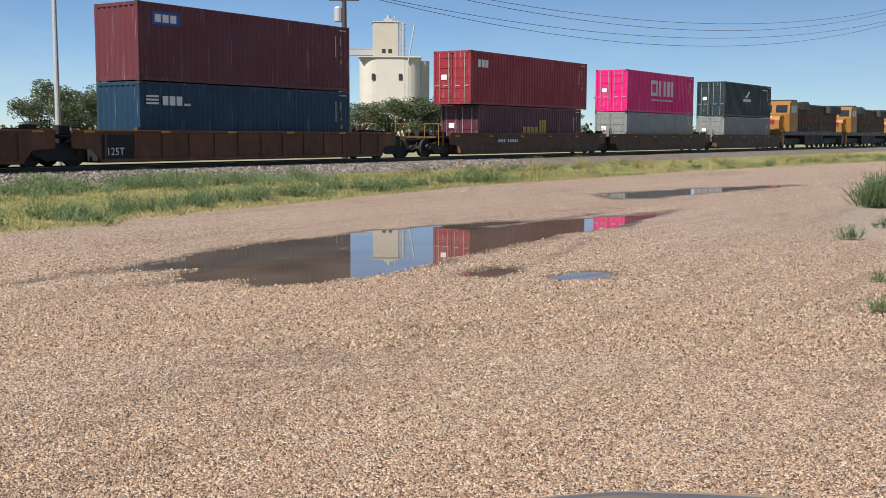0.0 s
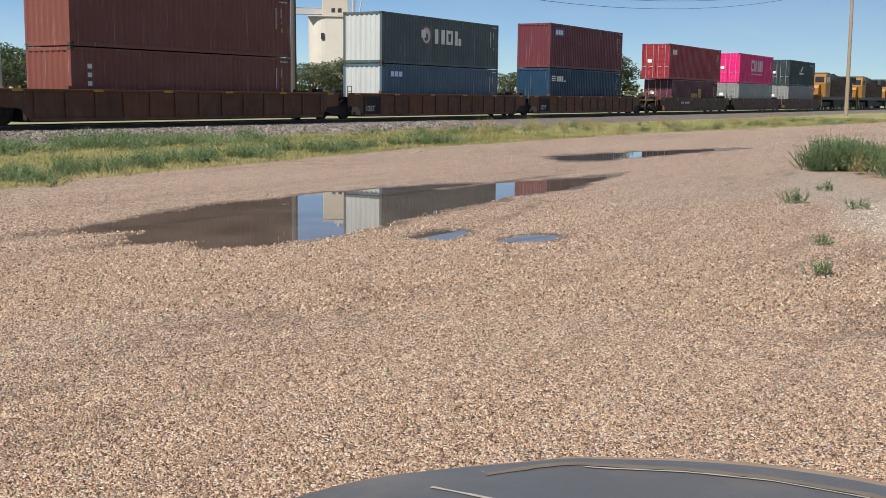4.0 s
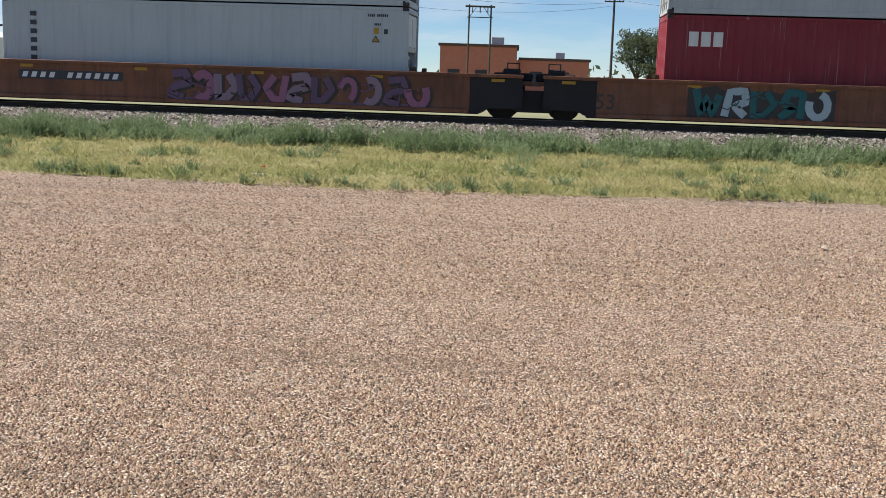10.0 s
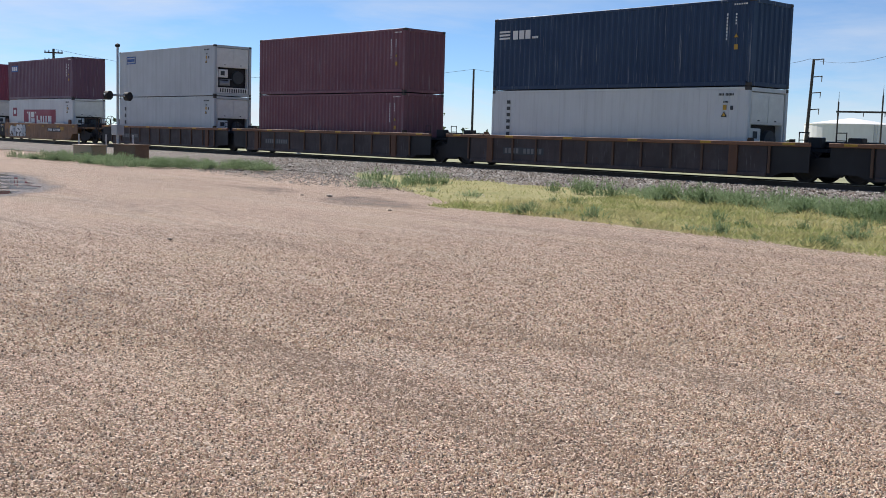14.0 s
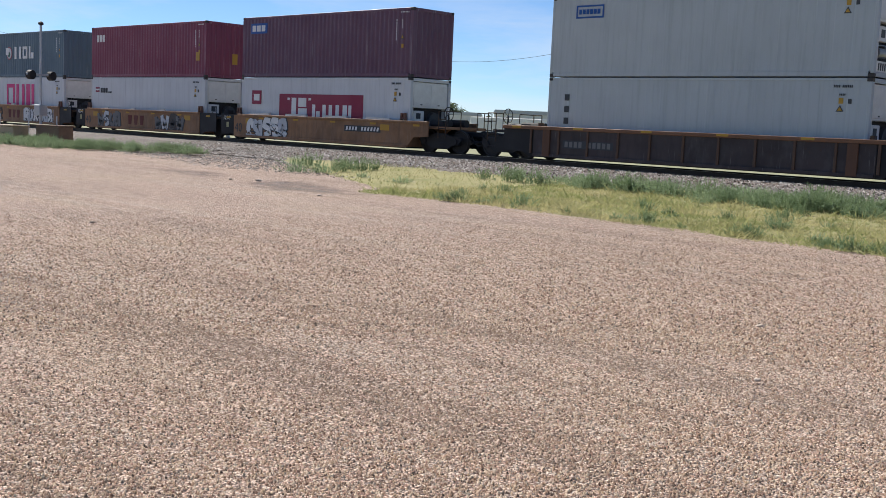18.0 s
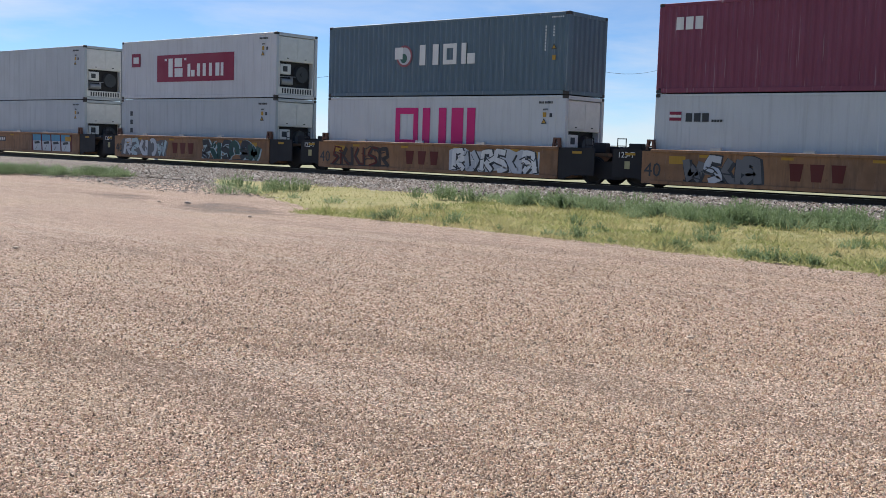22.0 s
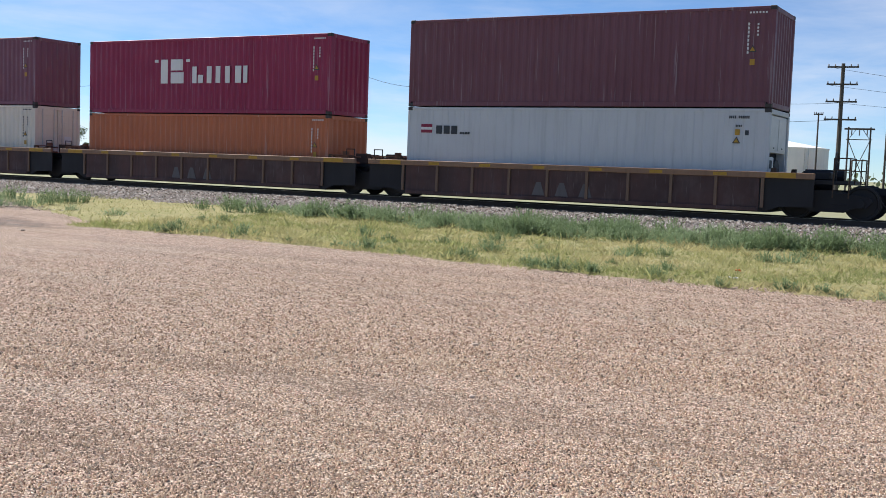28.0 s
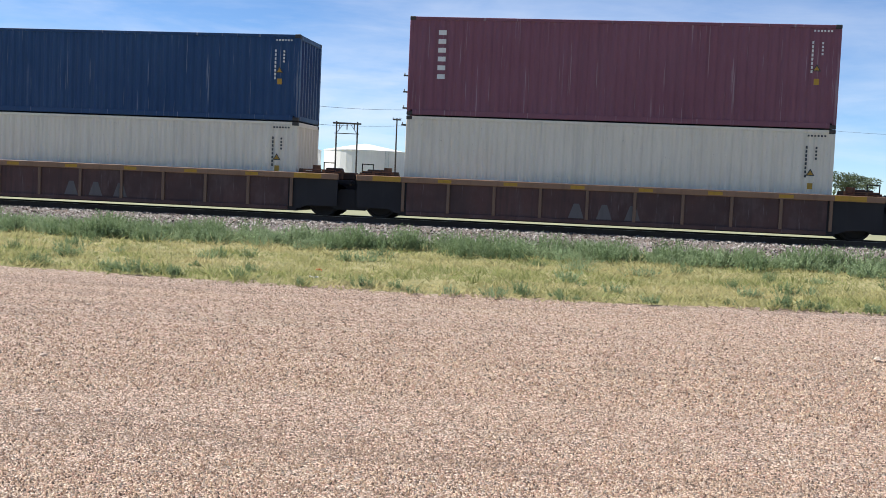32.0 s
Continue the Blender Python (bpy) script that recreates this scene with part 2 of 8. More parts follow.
class Mesh:
    """Collects vertices and faces of one part."""

    def __init__(self):
        self.v, self.f, self.mi = [], [], []

    def add(self, verts, faces):
        o = len(self.v)
        self.v += verts
        self.f += [tuple(i + o for i in f) for f in faces]
        self.mi += [0] * len(faces)
        return self

    def box(self, x0, x1, y0, y1, z0, z1, c=0.0):
        c = min(c, 0.45 * (x1 - x0), 0.45 * (y1 - y0), 0.45 * (z1 - z0))
        if c <= 0:
            v = [(x, y, z) for x in (x0, x1) for y in (y0, y1) for z in (z0, z1)]
            return self.add(v, [(0, 1, 3, 2), (4, 6, 7, 5), (0, 4, 5, 1), (2, 3, 7, 6), (0, 2, 6, 4), (1, 5, 7, 3)])
        lo, hi = (x0, y0, z0), (x1, y1, z1)
        v, idx = [], {}
        for sx in (0, 1):
            for sy in (0, 1):
                for sz in (0, 1):
                    s = (sx, sy, sz)
                    for ax in range(3):
                        p = [(hi[k] - c if s[k] else lo[k] + c) for k in range(3)]
                        p[ax] = hi[ax] if s[ax] else lo[ax]
                        idx[s, ax] = len(v)
                        v.append(tuple(p))
        f = []
        for ax in range(3):
            b, d = [k for k in range(3) if k != ax]
            for side in (0, 1):
                q = []
                for sb, sd in ((0, 0), (1, 0), (1, 1), (0, 1)):
                    s = [0, 0, 0]
                    s[ax], s[b], s[d] = side, sb, sd
                    q.append(idx[tuple(s), ax])
                f.append(tuple(q))
            for sb in (0, 1):
                for sd in (0, 1):
                    q = []
                    for sa, who in ((0, b), (1, b), (1, d), (0, d)):
                        s = [0, 0, 0]
                        s[ax], s[b], s[d] = sa, sb, sd
                        q.append(idx[tuple(s), who])
                    f.append(tuple(q))
        for sx in (0, 1):
            for sy in (0, 1):
                for sz in (0, 1):
                    f.append(tuple(idx[(sx, sy, sz), ax] for ax in range(3)))
        return self.add(v, f)

    def tube(self, p0, p1, r0, r1=None, seg=8, caps=True):
        r1 = r0 if r1 is None else r1
        p0, p1 = Vector(p0), Vector(p1)
        d = (p1 - p0).normalized()
        a = d.orthogonal().normalized()
        b = d.cross(a)
        v = []
        for p, r in ((p0, r0), (p1, r1)):
            v += [tuple(p + r * (math.cos(2 * math.pi * i / seg) * a + math.sin(2 * math.pi * i / seg) * b)) for i in range(seg)]
        f = [(i, (i + 1) % seg, seg + (i + 1) % seg, seg + i) for i in range(seg)]
        if caps:
            f += [tuple(reversed(range(seg))), tuple(range(seg, 2 * seg))]
        return self.add(v, f)

    def prism(self, pts, y0, y1):
        """A polygon in x and z, drawn out from y0 to y1."""
        n = len(pts)
        v = [(x, y0, z) for x, z in pts] + [(x, y1, z) for x, z in pts]
        f = [tuple(range(n)), tuple(reversed(range(n, 2 * n)))] + [(i, n + i, n + (i + 1) % n, (i + 1) % n) for i in range(n)]
        return self.add(v, f)

    def lathe(self, prof, seg, axis="z", at=(0, 0, 0)):
        """prof: (radius, height) pairs turned round the axis."""
        v = []
        for r, h in prof:
            for i in range(seg):
                a = 2 * math.pi * i / seg
                p = (r * math.cos(a), r * math.sin(a), h)
                if axis == "y":
                    p = (p[0], p[2], p[1])
                v.append((p[0] + at[0], p[1] + at[1], p[2] + at[2]))
        f = []
        for k in range(len(prof) - 1):
            f += [(k * seg + i, k * seg + (i + 1) % seg, (k + 1) * seg + (i + 1) % seg, (k + 1) * seg + i) for i in range(seg)]
        f += [tuple(reversed(range(seg))), tuple(range((len(prof) - 1) * seg, len(prof) * seg))]
        return self.add(v, f)

    def data(self, name, mats, smooth=False):
        me = bpy.data.meshes.new(name)
        me.from_pydata(self.v, [], self.f)
        bm = bmesh.new()
        bm.from_mesh(me)
        bmesh.ops.recalc_face_normals(bm, faces=bm.faces)
        bm.to_mesh(me)
        bm.free()
        for m in mats if isinstance(mats, (list, tuple)) else [mats]:
            me.materials.append(m)
        if any(self.mi):
            me.polygons.foreach_set("material_index", self.mi)
        if smooth:
            me.polygons.foreach_set("use_smooth", [True] * len(me.polygons))
        return me


def part(name, mesh, material, parent, label="", smooth=False, at=None):
    """Links a mesh as one object under a thing or under a part."""
    me = mesh if isinstance(mesh, bpy.types.Mesh) else mesh.data(name, material, smooth)
    ob = new(name, me)
    ob.parent = parent
    if at is not None:
        ob.matrix_basis = at
    if label:
        ob["label"] = label
    return ob


def thing(name, label, category, group="", kind="", at=None, mesh=None, material=None, smooth=False):
    ob = new(name, mesh.data(name, material, smooth) if mesh is not None else None)
    if at is not None:
        ob.matrix_basis = at
    return tagged(ob, label, category, group, kind)


def fast_mesh(name, verts, faces, mat):
    """A mesh from numpy arrays: verts n x 3, faces m x 3 or m x 4."""
    me = bpy.data.meshes.new(name)
    k = faces.shape[1]
    me.vertices.add(len(verts))
    me.vertices.foreach_set("co", verts.astype(np.float32).ravel())
    me.loops.add(faces.size)
    me.loops.foreach_set("vertex_index", faces.astype(np.int32).ravel())
    me.polygons.add(len(faces))
    me.polygons.foreach_set("loop_start", np.arange(0, faces.size, k, dtype=np.int32))
    me.polygons.foreach_set("loop_total", np.full(len(faces), k, dtype=np.int32))
    me.update(calc_edges=True)
    me.materials.append(mat)
    return me


RAIL = 0.55        # top of rail above the gravel
TRACK_Y = 32.80    # middle of the track
FLOOR = 0.20       # well floor above the rail

# ---- ground ----
PUDDLES = [        # outline, how far the shore slopes, then 0 where it is only damp and 1 where stones break the water
    ([(8.6, 10.95), (10.1, 11.35), (11.4, 11.7), (13.3, 11.95), (15.3, 11.85), (17.4, 11.45), (18.7, 10.85), (19.9, 10.2), (21.5, 9.75), (23.4, 9.35), (21.0, 8.95), (19.0, 8.65), (17.0, 8.7), (14.0, 8.4), (12.4, 8.1), (10.6, 8.0), (9.5, 8.1), (8.7, 8.55), (9.5, 9.1), (8.4, 9.55), (9.7, 10.2)], 0.36),
    ([(11.15, 7.25), (12.05, 7.35), (12.3, 7.0), (11.95, 6.72), (11.3, 6.68), (11.05, 6.95)], 0.20),
    ([(11.65, 6.12), (12.35, 6.08), (12.5, 5.8), (12.35, 5.60), (11.75, 5.62), (11.5, 5.9)], 0.20),
    ([(27.2, 12.7), (29.0, 14.0), (32.0, 13.5), (34.6, 13.0), (39.3, 11.1), (34.0, 11.6), (30.5, 11.8), (28.0, 12.1)], 0.6),
    ([(-39.5, 12.2), (-39.8, 14.4), (-36.5, 14.0), (-33.8, 13.2), (-30.1, 12.2), (-27.2, 10.2), (-26.0, 8.8), (-28.5, 9.0), (-33.0, 10.2)], 0.6, 1),
    ([(7.8, 1.5), (8.6, 1.85), (9.6, 1.65), (10.3, 0.9), (9.2, 0.6), (8.2, 0.85)], 0.5, 0),
    ([(-23.5, 16.3), (-24.7, 18.6), (-22.9, 18.3), (-19.1, 16.6), (-20.0, 16.1), (-21.5, 15.5)], 0.5, 0),
    ([(-30.5, 17.5), (-28.0, 18.4), (-25.5, 17.6), (-27.0, 16.9)], 0.5, 0),
    ([(12.6, 2.1), (14.2, 1.9), (15.2, 1.2), (13.5, 1.1), (12.3, 1.6)], 0.4, 0),
    ([(17.4, 10.75), (19.9, 10.58), (22.9, 10.5), (22.9, 10.35), (19.9, 10.32), (17.4, 10.4)], 0.16, 0),
    ([(21.0, 9.8), (22.6, 9.75), (24.4, 9.6), (24.4, 9.35), (22.4, 9.3)], 0.25, 0),
    ([(6.4, 10.95), (8.7, 11.15), (9.2, 10.8), (7.2, 10.65)], 0.22, 0),
    ([(6.9, 9.75), (9.0, 9.85), (9.0, 9.5), (7.4, 9.45)], 0.2, 0),
    ([(12.4, 6.9), (14.8, 7.6), (16.6, 8.05), (16.5, 7.8), (14.7, 7.35), (12.9, 6.75)], 0.16, 0),
]
WATER = -0.030


def waves(x, y, seed, scale):
    """Smooth pseudo-random height field of a few crossing waves, about -1 to 1."""
    rng = np.random.default_rng(seed)
    z = np.zeros_like(x)
    for k in range(14):
        a, q = rng.uniform(0, np.pi), scale * 1.22 ** k
        z += 0.86 ** k * np.sin(x * q * np.cos(a) + y * q * np.sin(a) * 1.3 + rng.uniform(0, 6.28))
    return z / 3.2


def ground_z(x, y):
    """Height of the gravel: flat, lightly rutted, with shallow hollows that hold water."""
    x, y = np.asarray(x, float), np.asarray(y, float)
    z = -0.012 + 0.005 * waves(x * 0.35, y, 1, 0.8)
    for k, (pts, soft, *dry) in enumerate(PUDDLES):
        deep, rough = ((-0.024, 0.004), (-0.033, 0.009))[dry[0]] if dry else (-0.047, 0.006)
        q = np.array(pts)
        near = (x > q[:, 0].min() - 3) & (x < q[:, 0].max() + 3) & (y > q[:, 1].min() - 3) & (y < q[:, 1].max() + 3)
        if not near.any():
            continue
        px, py = x[near], y[near]
        d2 = np.full(px.shape, 1e9)
        inside = np.zeros(px.shape, bool)
        for i in range(len(q)):
            (x0, y0), (x1, y1) = q[i - 1], q[i]
            ex, ey = x1 - x0, y1 - y0
            t = np.clip(((px - x0) * ex + (py - y0) * ey) / (ex * ex + ey * ey), 0, 1)
            d2 = np.minimum(d2, (px - x0 - t * ex) ** 2 + (py - y0 - t * ey) ** 2)
            inside ^= ((y0 > py) != (y1 > py)) & (px < ex * (py - y0) / (ey + 1e-9) + x0)
        d = np.where(inside, 1, -1) * np.sqrt(d2)
        rag = waves(px * 0.8, py, 5 + k, 2.6)
        u = np.clip((d + soft * (1.0 + 0.55 * rag)) / (2 * soft), 0, 1)
        u = u * u * (3 - 2 * u)
        z[near] = z[near] * (1 - u) + (deep + rough * rag) * u
    return z


def grass_edge(x):
    """Where the gravel ends and the grass begins."""
    if x < -20:
        return 18.0 + (-20 - x) * 0.55
    if x < 14:
        return 16.6 + 0.35 * math.sin(x * 0.31) - 0.4 * math.exp(-((x + 1.5) / 4.0) ** 2) + (0.05 * (-9 - x) if x < -9 else 0)
    if x < 30:
        return 17.0 + (x - 14) * 0.15
    return 19.4 if x < 50 else 19.4 - (x - 50) * 0.09


def sand_patches(n, co, c, tint, much):
    """Pale sand washed out beside the weeds."""
    ragged = n.ramp(n.noise(1.4, 5, 0.6, None, co), 0, 1, -0.6, 0.6)
    for at, turn, size, most in (((18.6, 2.6, 0), 0.17, (5.0, 1.1, 1000), 0.75), ((24.0, 5.0, 0), 0.25, (5.5, 1.0, 1000), 0.7), ((12.5, 0.9, 0), 0.1, (2.6, 0.7, 1000), 0.65), ((8.1, 0.8, 0), 0.1, (1.6, 0.32, 1000), 0.45)):
        mp = n.n("ShaderNodeMapping")
        mp.vector_type = "TEXTURE"
        mp.inputs["Location"].default_value, mp.inputs["Rotation"].default_value, mp.inputs["Scale"].default_value = at, (0, 0, turn), size
        n.link(co, mp.inputs["Vector"])
        le = n.n("ShaderNodeVectorMath")
        le.operation = "LENGTH"
        n.link(mp.outputs["Vector"], le.inputs[0])
        c = n.mix(n.ramp(n.math("ADD", le.outputs["Value"], ragged), 0.6, 1.1, most * much, 0.0), c, tint)
    return c


def gravel_material():
    n = Net("gravel", 0.92, 0.0, 0.25)
    co = n.world_co()
    hue = n.n("ShaderNodeSeparateColor")
    n.link(n.cells(56.0, co), hue.inputs[0])
    # each stone takes one of the gravel's tones
    tones = n.n("ShaderNodeValToRGB")
    tones.color_ramp.interpolation = "CONSTANT"
    e = tones.color_ramp.elements
    rows = ((0.0, (0.16, 0.105, 0.08)), (0.09, (0.38, 0.245, 0.185)), (0.20, (0.64, 0.43, 0.325)), (0.42, (0.78, 0.565, 0.435)), (0.58, (0.86, 0.665, 0.53)), (0.74, (0.74, 0.49, 0.40)), (0.84, (0.64, 0.57, 0.49)), (0.90, (0.92, 0.80, 0.67)))
    while len(e) < len(rows):
        e.new(0.5)
    for i, (p, c) in enumerate(rows):
        e[i].position, e[i].color = p, (*c, 1)
    n.link(hue.outputs[0], tones.inputs[0])
    c = tones.outputs[0]
    # drifts of pink, of yellowish and of grey stones
    c = n.mix(n.ramp(n.noise(0.22, 5, 0.62, None, co), 0.42, 0.62, 0.0, 0.32), c, GRAVEL[0])
    c = n.mix(n.ramp(n.noise(0.33, 5, 0.62, (1, 1.4, 7), co), 0.5, 0.66, 0.0, 0.30), c, GRAVEL[1])
    c = n.mix(n.ramp(n.noise(0.16, 6, 0.66, (0.7, 1.6, 1), co), 0.56, 0.70, 0.0, 0.4), c, (0.54, 0.49, 0.42))
    # tyre tracks: pale packed dust and darker loose lines along the lot
    lines = n.noise(1.0, 7, 0.66, (0.06, 1.3, 1.0), co)
    c = n.mix(n.ramp(lines, 0.53, 0.64, 0.0, 0.5), c, (0.74, 0.63, 0.53))
    c = n.mix(n.ramp(lines, 0.45, 0.36, 0.0, 0.45), c, (0.34, 0.255, 0.20))
    fine = n.noise(1.0, 5, 0.6, (0.09, 4.2, 1.0), co)
    c = n.mix(n.ramp(fine, 0.55, 0.66, 0.0, 0.45), c, (0.80, 0.67, 0.56))
    c = n.mix(n.ramp(fine, 0.43, 0.33, 0.0, 0.45), c, (0.30, 0.215, 0.165))
    c = sand_patches(n, co, c, (0.66, 0.60, 0.52), 1.0)
    # stone clusters at several sizes, shaded hollows and lit tops painted into the colour
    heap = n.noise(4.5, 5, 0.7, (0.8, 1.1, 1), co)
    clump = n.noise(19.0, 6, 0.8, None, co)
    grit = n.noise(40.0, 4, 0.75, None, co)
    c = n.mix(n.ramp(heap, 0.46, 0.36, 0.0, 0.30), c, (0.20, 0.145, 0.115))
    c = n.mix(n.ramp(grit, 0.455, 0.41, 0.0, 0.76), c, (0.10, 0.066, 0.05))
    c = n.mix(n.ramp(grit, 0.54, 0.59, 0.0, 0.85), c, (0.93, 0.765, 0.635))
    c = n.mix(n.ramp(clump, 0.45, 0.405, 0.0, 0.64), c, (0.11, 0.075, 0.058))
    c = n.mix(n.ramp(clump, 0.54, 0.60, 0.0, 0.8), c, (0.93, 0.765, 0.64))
    # shade in the gaps between stones, painted dark
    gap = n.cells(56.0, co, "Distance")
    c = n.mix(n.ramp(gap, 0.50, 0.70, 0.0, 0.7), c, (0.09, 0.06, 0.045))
    sep = n.n("ShaderNodeSeparateXYZ")
    n.link(co, sep.inputs[0])
    level = n.math("ADD", sep.outputs[2], n.ramp(n.noise(2.2, 6, 0.65, (0.6, 1.2, 1), co), 0.2, 0.8, -0.009, 0.009))
    wet = n.ramp(level, WATER + 0.003, WATER + 0.0145, 1.0, 0.0)
    c = n.mix(n.math("MULTIPLY", wet, 0.80), c, (0.085, 0.062, 0.048))
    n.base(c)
    n.roughness(n.ramp(wet, 0.2, 1.0, 0.92, 0.4))
    h = n.math("ADD", n.math("MULTIPLY", gap, -2.2), n.math("MULTIPLY", n.math("ADD", clump, grit), 1.6))
    n.bump(n.math("ADD", h, n.math("MULTIPLY", heap, 3.0)), 0.9, 0.018)
    return n.m


def soil_material():
    """Grass-covered soil beyond the gravel."""
    n = Net("turf", 0.95, 0.0, 0.2)
    co = n.world_co()
    c = n.mix(n.ramp(n.noise(0.25, 5, 0.6, (0.5, 1, 1), co), 0.38, 0.62), TURF[0], TURF[1])
    c = n.mix(n.ramp(n.noise(2.2, 5, 0.65, None, co), 0.5, 0.7, 0.0, 0.7), c, TURF[2])
    c = n.mix(n.ramp(n.noise(1.1, 4, 0.65, (0.7, 1.1, 1), co), 0.52, 0.66, 0.0, 0.45), c, (0.21, 0.235, 0.105))
    c = n.mix(n.ramp(n.noise(14.0, 4, 0.7, None, co), 0.40, 0.62, 0.0, 0.55), c, shade(TURF[0], 0.5))
    n.base(c)
    n.bump(n.noise(18.0, 5, 0.7, None, co), 0.8, 0.06)
    return n.m


def ballast_material():
    n = Net("ballast", 0.9, 0.0, 0.3)
    co = n.world_co()
    sep = n.n("ShaderNodeSeparateColor")
    n.link(n.cells(17.0, co), sep.inputs[0])
    c = n.mix(sep.outputs[0], (0.09, 0.084, 0.08), (0.28, 0.265, 0.25))
    c = n.mix(n.ramp(sep.outputs[1], 0.75, 0.8), c, (0.22, 0.17, 0.15))
    c = n.mix(n.ramp(n.noise(0.4, 4, 0.6, None, co), 0.45, 0.7, 0.0, 0.5), c, (0.13, 0.105, 0.09))
    n.base(c)
    n.bump(n.cells(17.0, co, "Distance"), 1.0, 0.05)
    return n.m


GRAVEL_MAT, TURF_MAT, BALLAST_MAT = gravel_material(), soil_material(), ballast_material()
FIELD_MAT = plain("far_field", (0.25, 0.255, 0.145), 0.95, var=0.5, scale=0.15)


def turf_z(y):
    """Height of the turf strip and the land beyond the track."""
    return 0.0 if y < 22 else min(0.12, (y - 22) * 0.02)


def build_ground():
    xs = np.concatenate([[-2500, -900, -350, -180], np.linspace(-110, -42, 35), np.linspace(-41, -23, 73), np.linspace(-22, 8, 61), np.linspace(8.1, 24, 160), np.linspace(24.25, 42, 72), np.linspace(44, 150, 54), [190, 260, 400, 900, 2500]])
    ys = np.concatenate([[-2500, -700, -200, -60, -20], np.linspace(-8, 4.5, 26), np.linspace(4.6, 15, 131), np.linspace(15.5, 40, 50), [48, 60, 90, 160, 300, 700, 2500]])
    X, Y = np.meshgrid(xs, ys, indexing="ij")
    Z = np.where((abs(X) < 100) & (Y > -7) & (Y < 19), ground_z(X, Y), -0.012)
    nx, ny = X.shape
    i, j = np.meshgrid(np.arange(nx - 1), np.arange(ny - 1), indexing="ij")
    o = i * ny + j
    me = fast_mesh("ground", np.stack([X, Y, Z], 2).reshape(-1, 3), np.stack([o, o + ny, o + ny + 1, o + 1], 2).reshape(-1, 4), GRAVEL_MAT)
    me.materials.append(FIELD_MAT)
    cx, cy = ((X[1:, 1:] + X[:-1, :-1]) / 2).ravel(), ((Y[1:, 1:] + Y[:-1, :-1]) / 2).ravel()
    me.polygons.foreach_set("material_index", ((cy > 36) | (cy < -30) | (cx > 200) | (cx < -140)).astype(np.int32))
    me.polygons.foreach_set("use_smooth", np.ones(len(cx), bool))
    tagged(new("ground", me), "pink and tan pea gravel lot with tyre ruts", "ground", kind="structure")
    # turf strip between the lot and the track
    m = Mesh()
    cols = np.concatenate([np.linspace(-75, 60, 271), np.linspace(61, 240, 90)])
    for x in cols:
        e = grass_edge(float(x)) + 0.22 * noise.noise(Vector((float(x) * 1.7, 3, 0))) + 0.12 * noise.noise(Vector((float(x) * 5.0, 9, 0)))
        for k in range(9):
            y = e + (29.0 - e) * k / 8
            m.v.append((float(x), y, -0.02 if k == 0 else 0.012 + turf_z(y) + 0.03 * noise.noise(Vector((float(x), y, 5)))))
    for i in range(len(cols) - 1):
        for k in range(8):
            m.f.append((i * 9 + k, (i + 1) * 9 + k, (i + 1) * 9 + k + 1, i * 9 + k + 1))
            m.mi.append(0)
    thing("verge", "strip of dry yellow-green mown grass beside the track", "grass", kind="structure", mesh=m, material=[TURF_MAT], smooth=True)
    # ballast bank
    m = Mesh()
    prof = [(26.6, 0.03), (27.6, 0.14), (29.6, 0.30), (30.9, 0.37), (31.6, 0.38), (34.0, 0.38), (34.9, 0.36), (37.2, 0.05), (37.6, -0.03)]
    cols = np.concatenate([np.linspace(-300, -61, 60), np.linspace(-60, 70, 261), np.linspace(72, 420, 88)])
    for x in cols:
        for y, z in prof:
            w = 0.0 if y > 31 else 0.35 * noise.noise(Vector((float(x) * 0.5, y, 2)))
            m.v.append((float(x), y + w, z + 0.035 * noise.noise(Vector((float(x) * 2.3, y * 2.3, 1)))))
    k = len(prof)
    for i in range(len(cols) - 1):
        for j in range(k - 1):
            m.f.append((i * k + j, (i + 1) * k + j, (i + 1) * k + j + 1, i * k + j + 1))
            m.mi.append(0)
    thing("ballast_bank", "grey and brown crushed stone ballast under the track", "ballast", kind="structure", mesh=m, material=[BALLAST_MAT], smooth=True)


def build_puddles():
    n = Net("muddy_water", 0.015, 0.0, 0.5)
    n.b.inputs["IOR"].default_value = 1.33
    co = n.world_co()
    n.base(n.mix(n.ramp(n.noise(1.1, 3, 0.5, None, co), 0.4, 0.7), (0.150, 0.124, 0.102), (0.095, 0.078, 0.064)))
    n.bump(n.noise(5.0, 2, 0.5, None, co), 0.008, 0.01)
    for level, (pts, soft, *dry) in enumerate(PUDDLES):
        if dry == [0]:
            continue        # only damp
        xs, ys = [p[0] for p in pts], [p[1] for p in pts]
        cx, cy, a, b = (min(xs) + max(xs)) / 2, (min(ys) + max(ys)) / 2, (max(xs) - min(xs)) * 0.72 + soft, (max(ys) - min(ys)) * 0.72 + soft
        m = Mesh()
        m.v = [(cx + a * math.cos(k * math.pi / 20), cy + b * math.sin(k * math.pi / 20), WATER - 0.0006 * level) for k in range(40)]
        m.f, m.mi = [tuple(range(40))], [0]
        thing("puddle", "shallow brown rain puddle lying on the gravel, still surface", "puddle", "puddles on the lot", "structure", mesh=m, material=n.m)


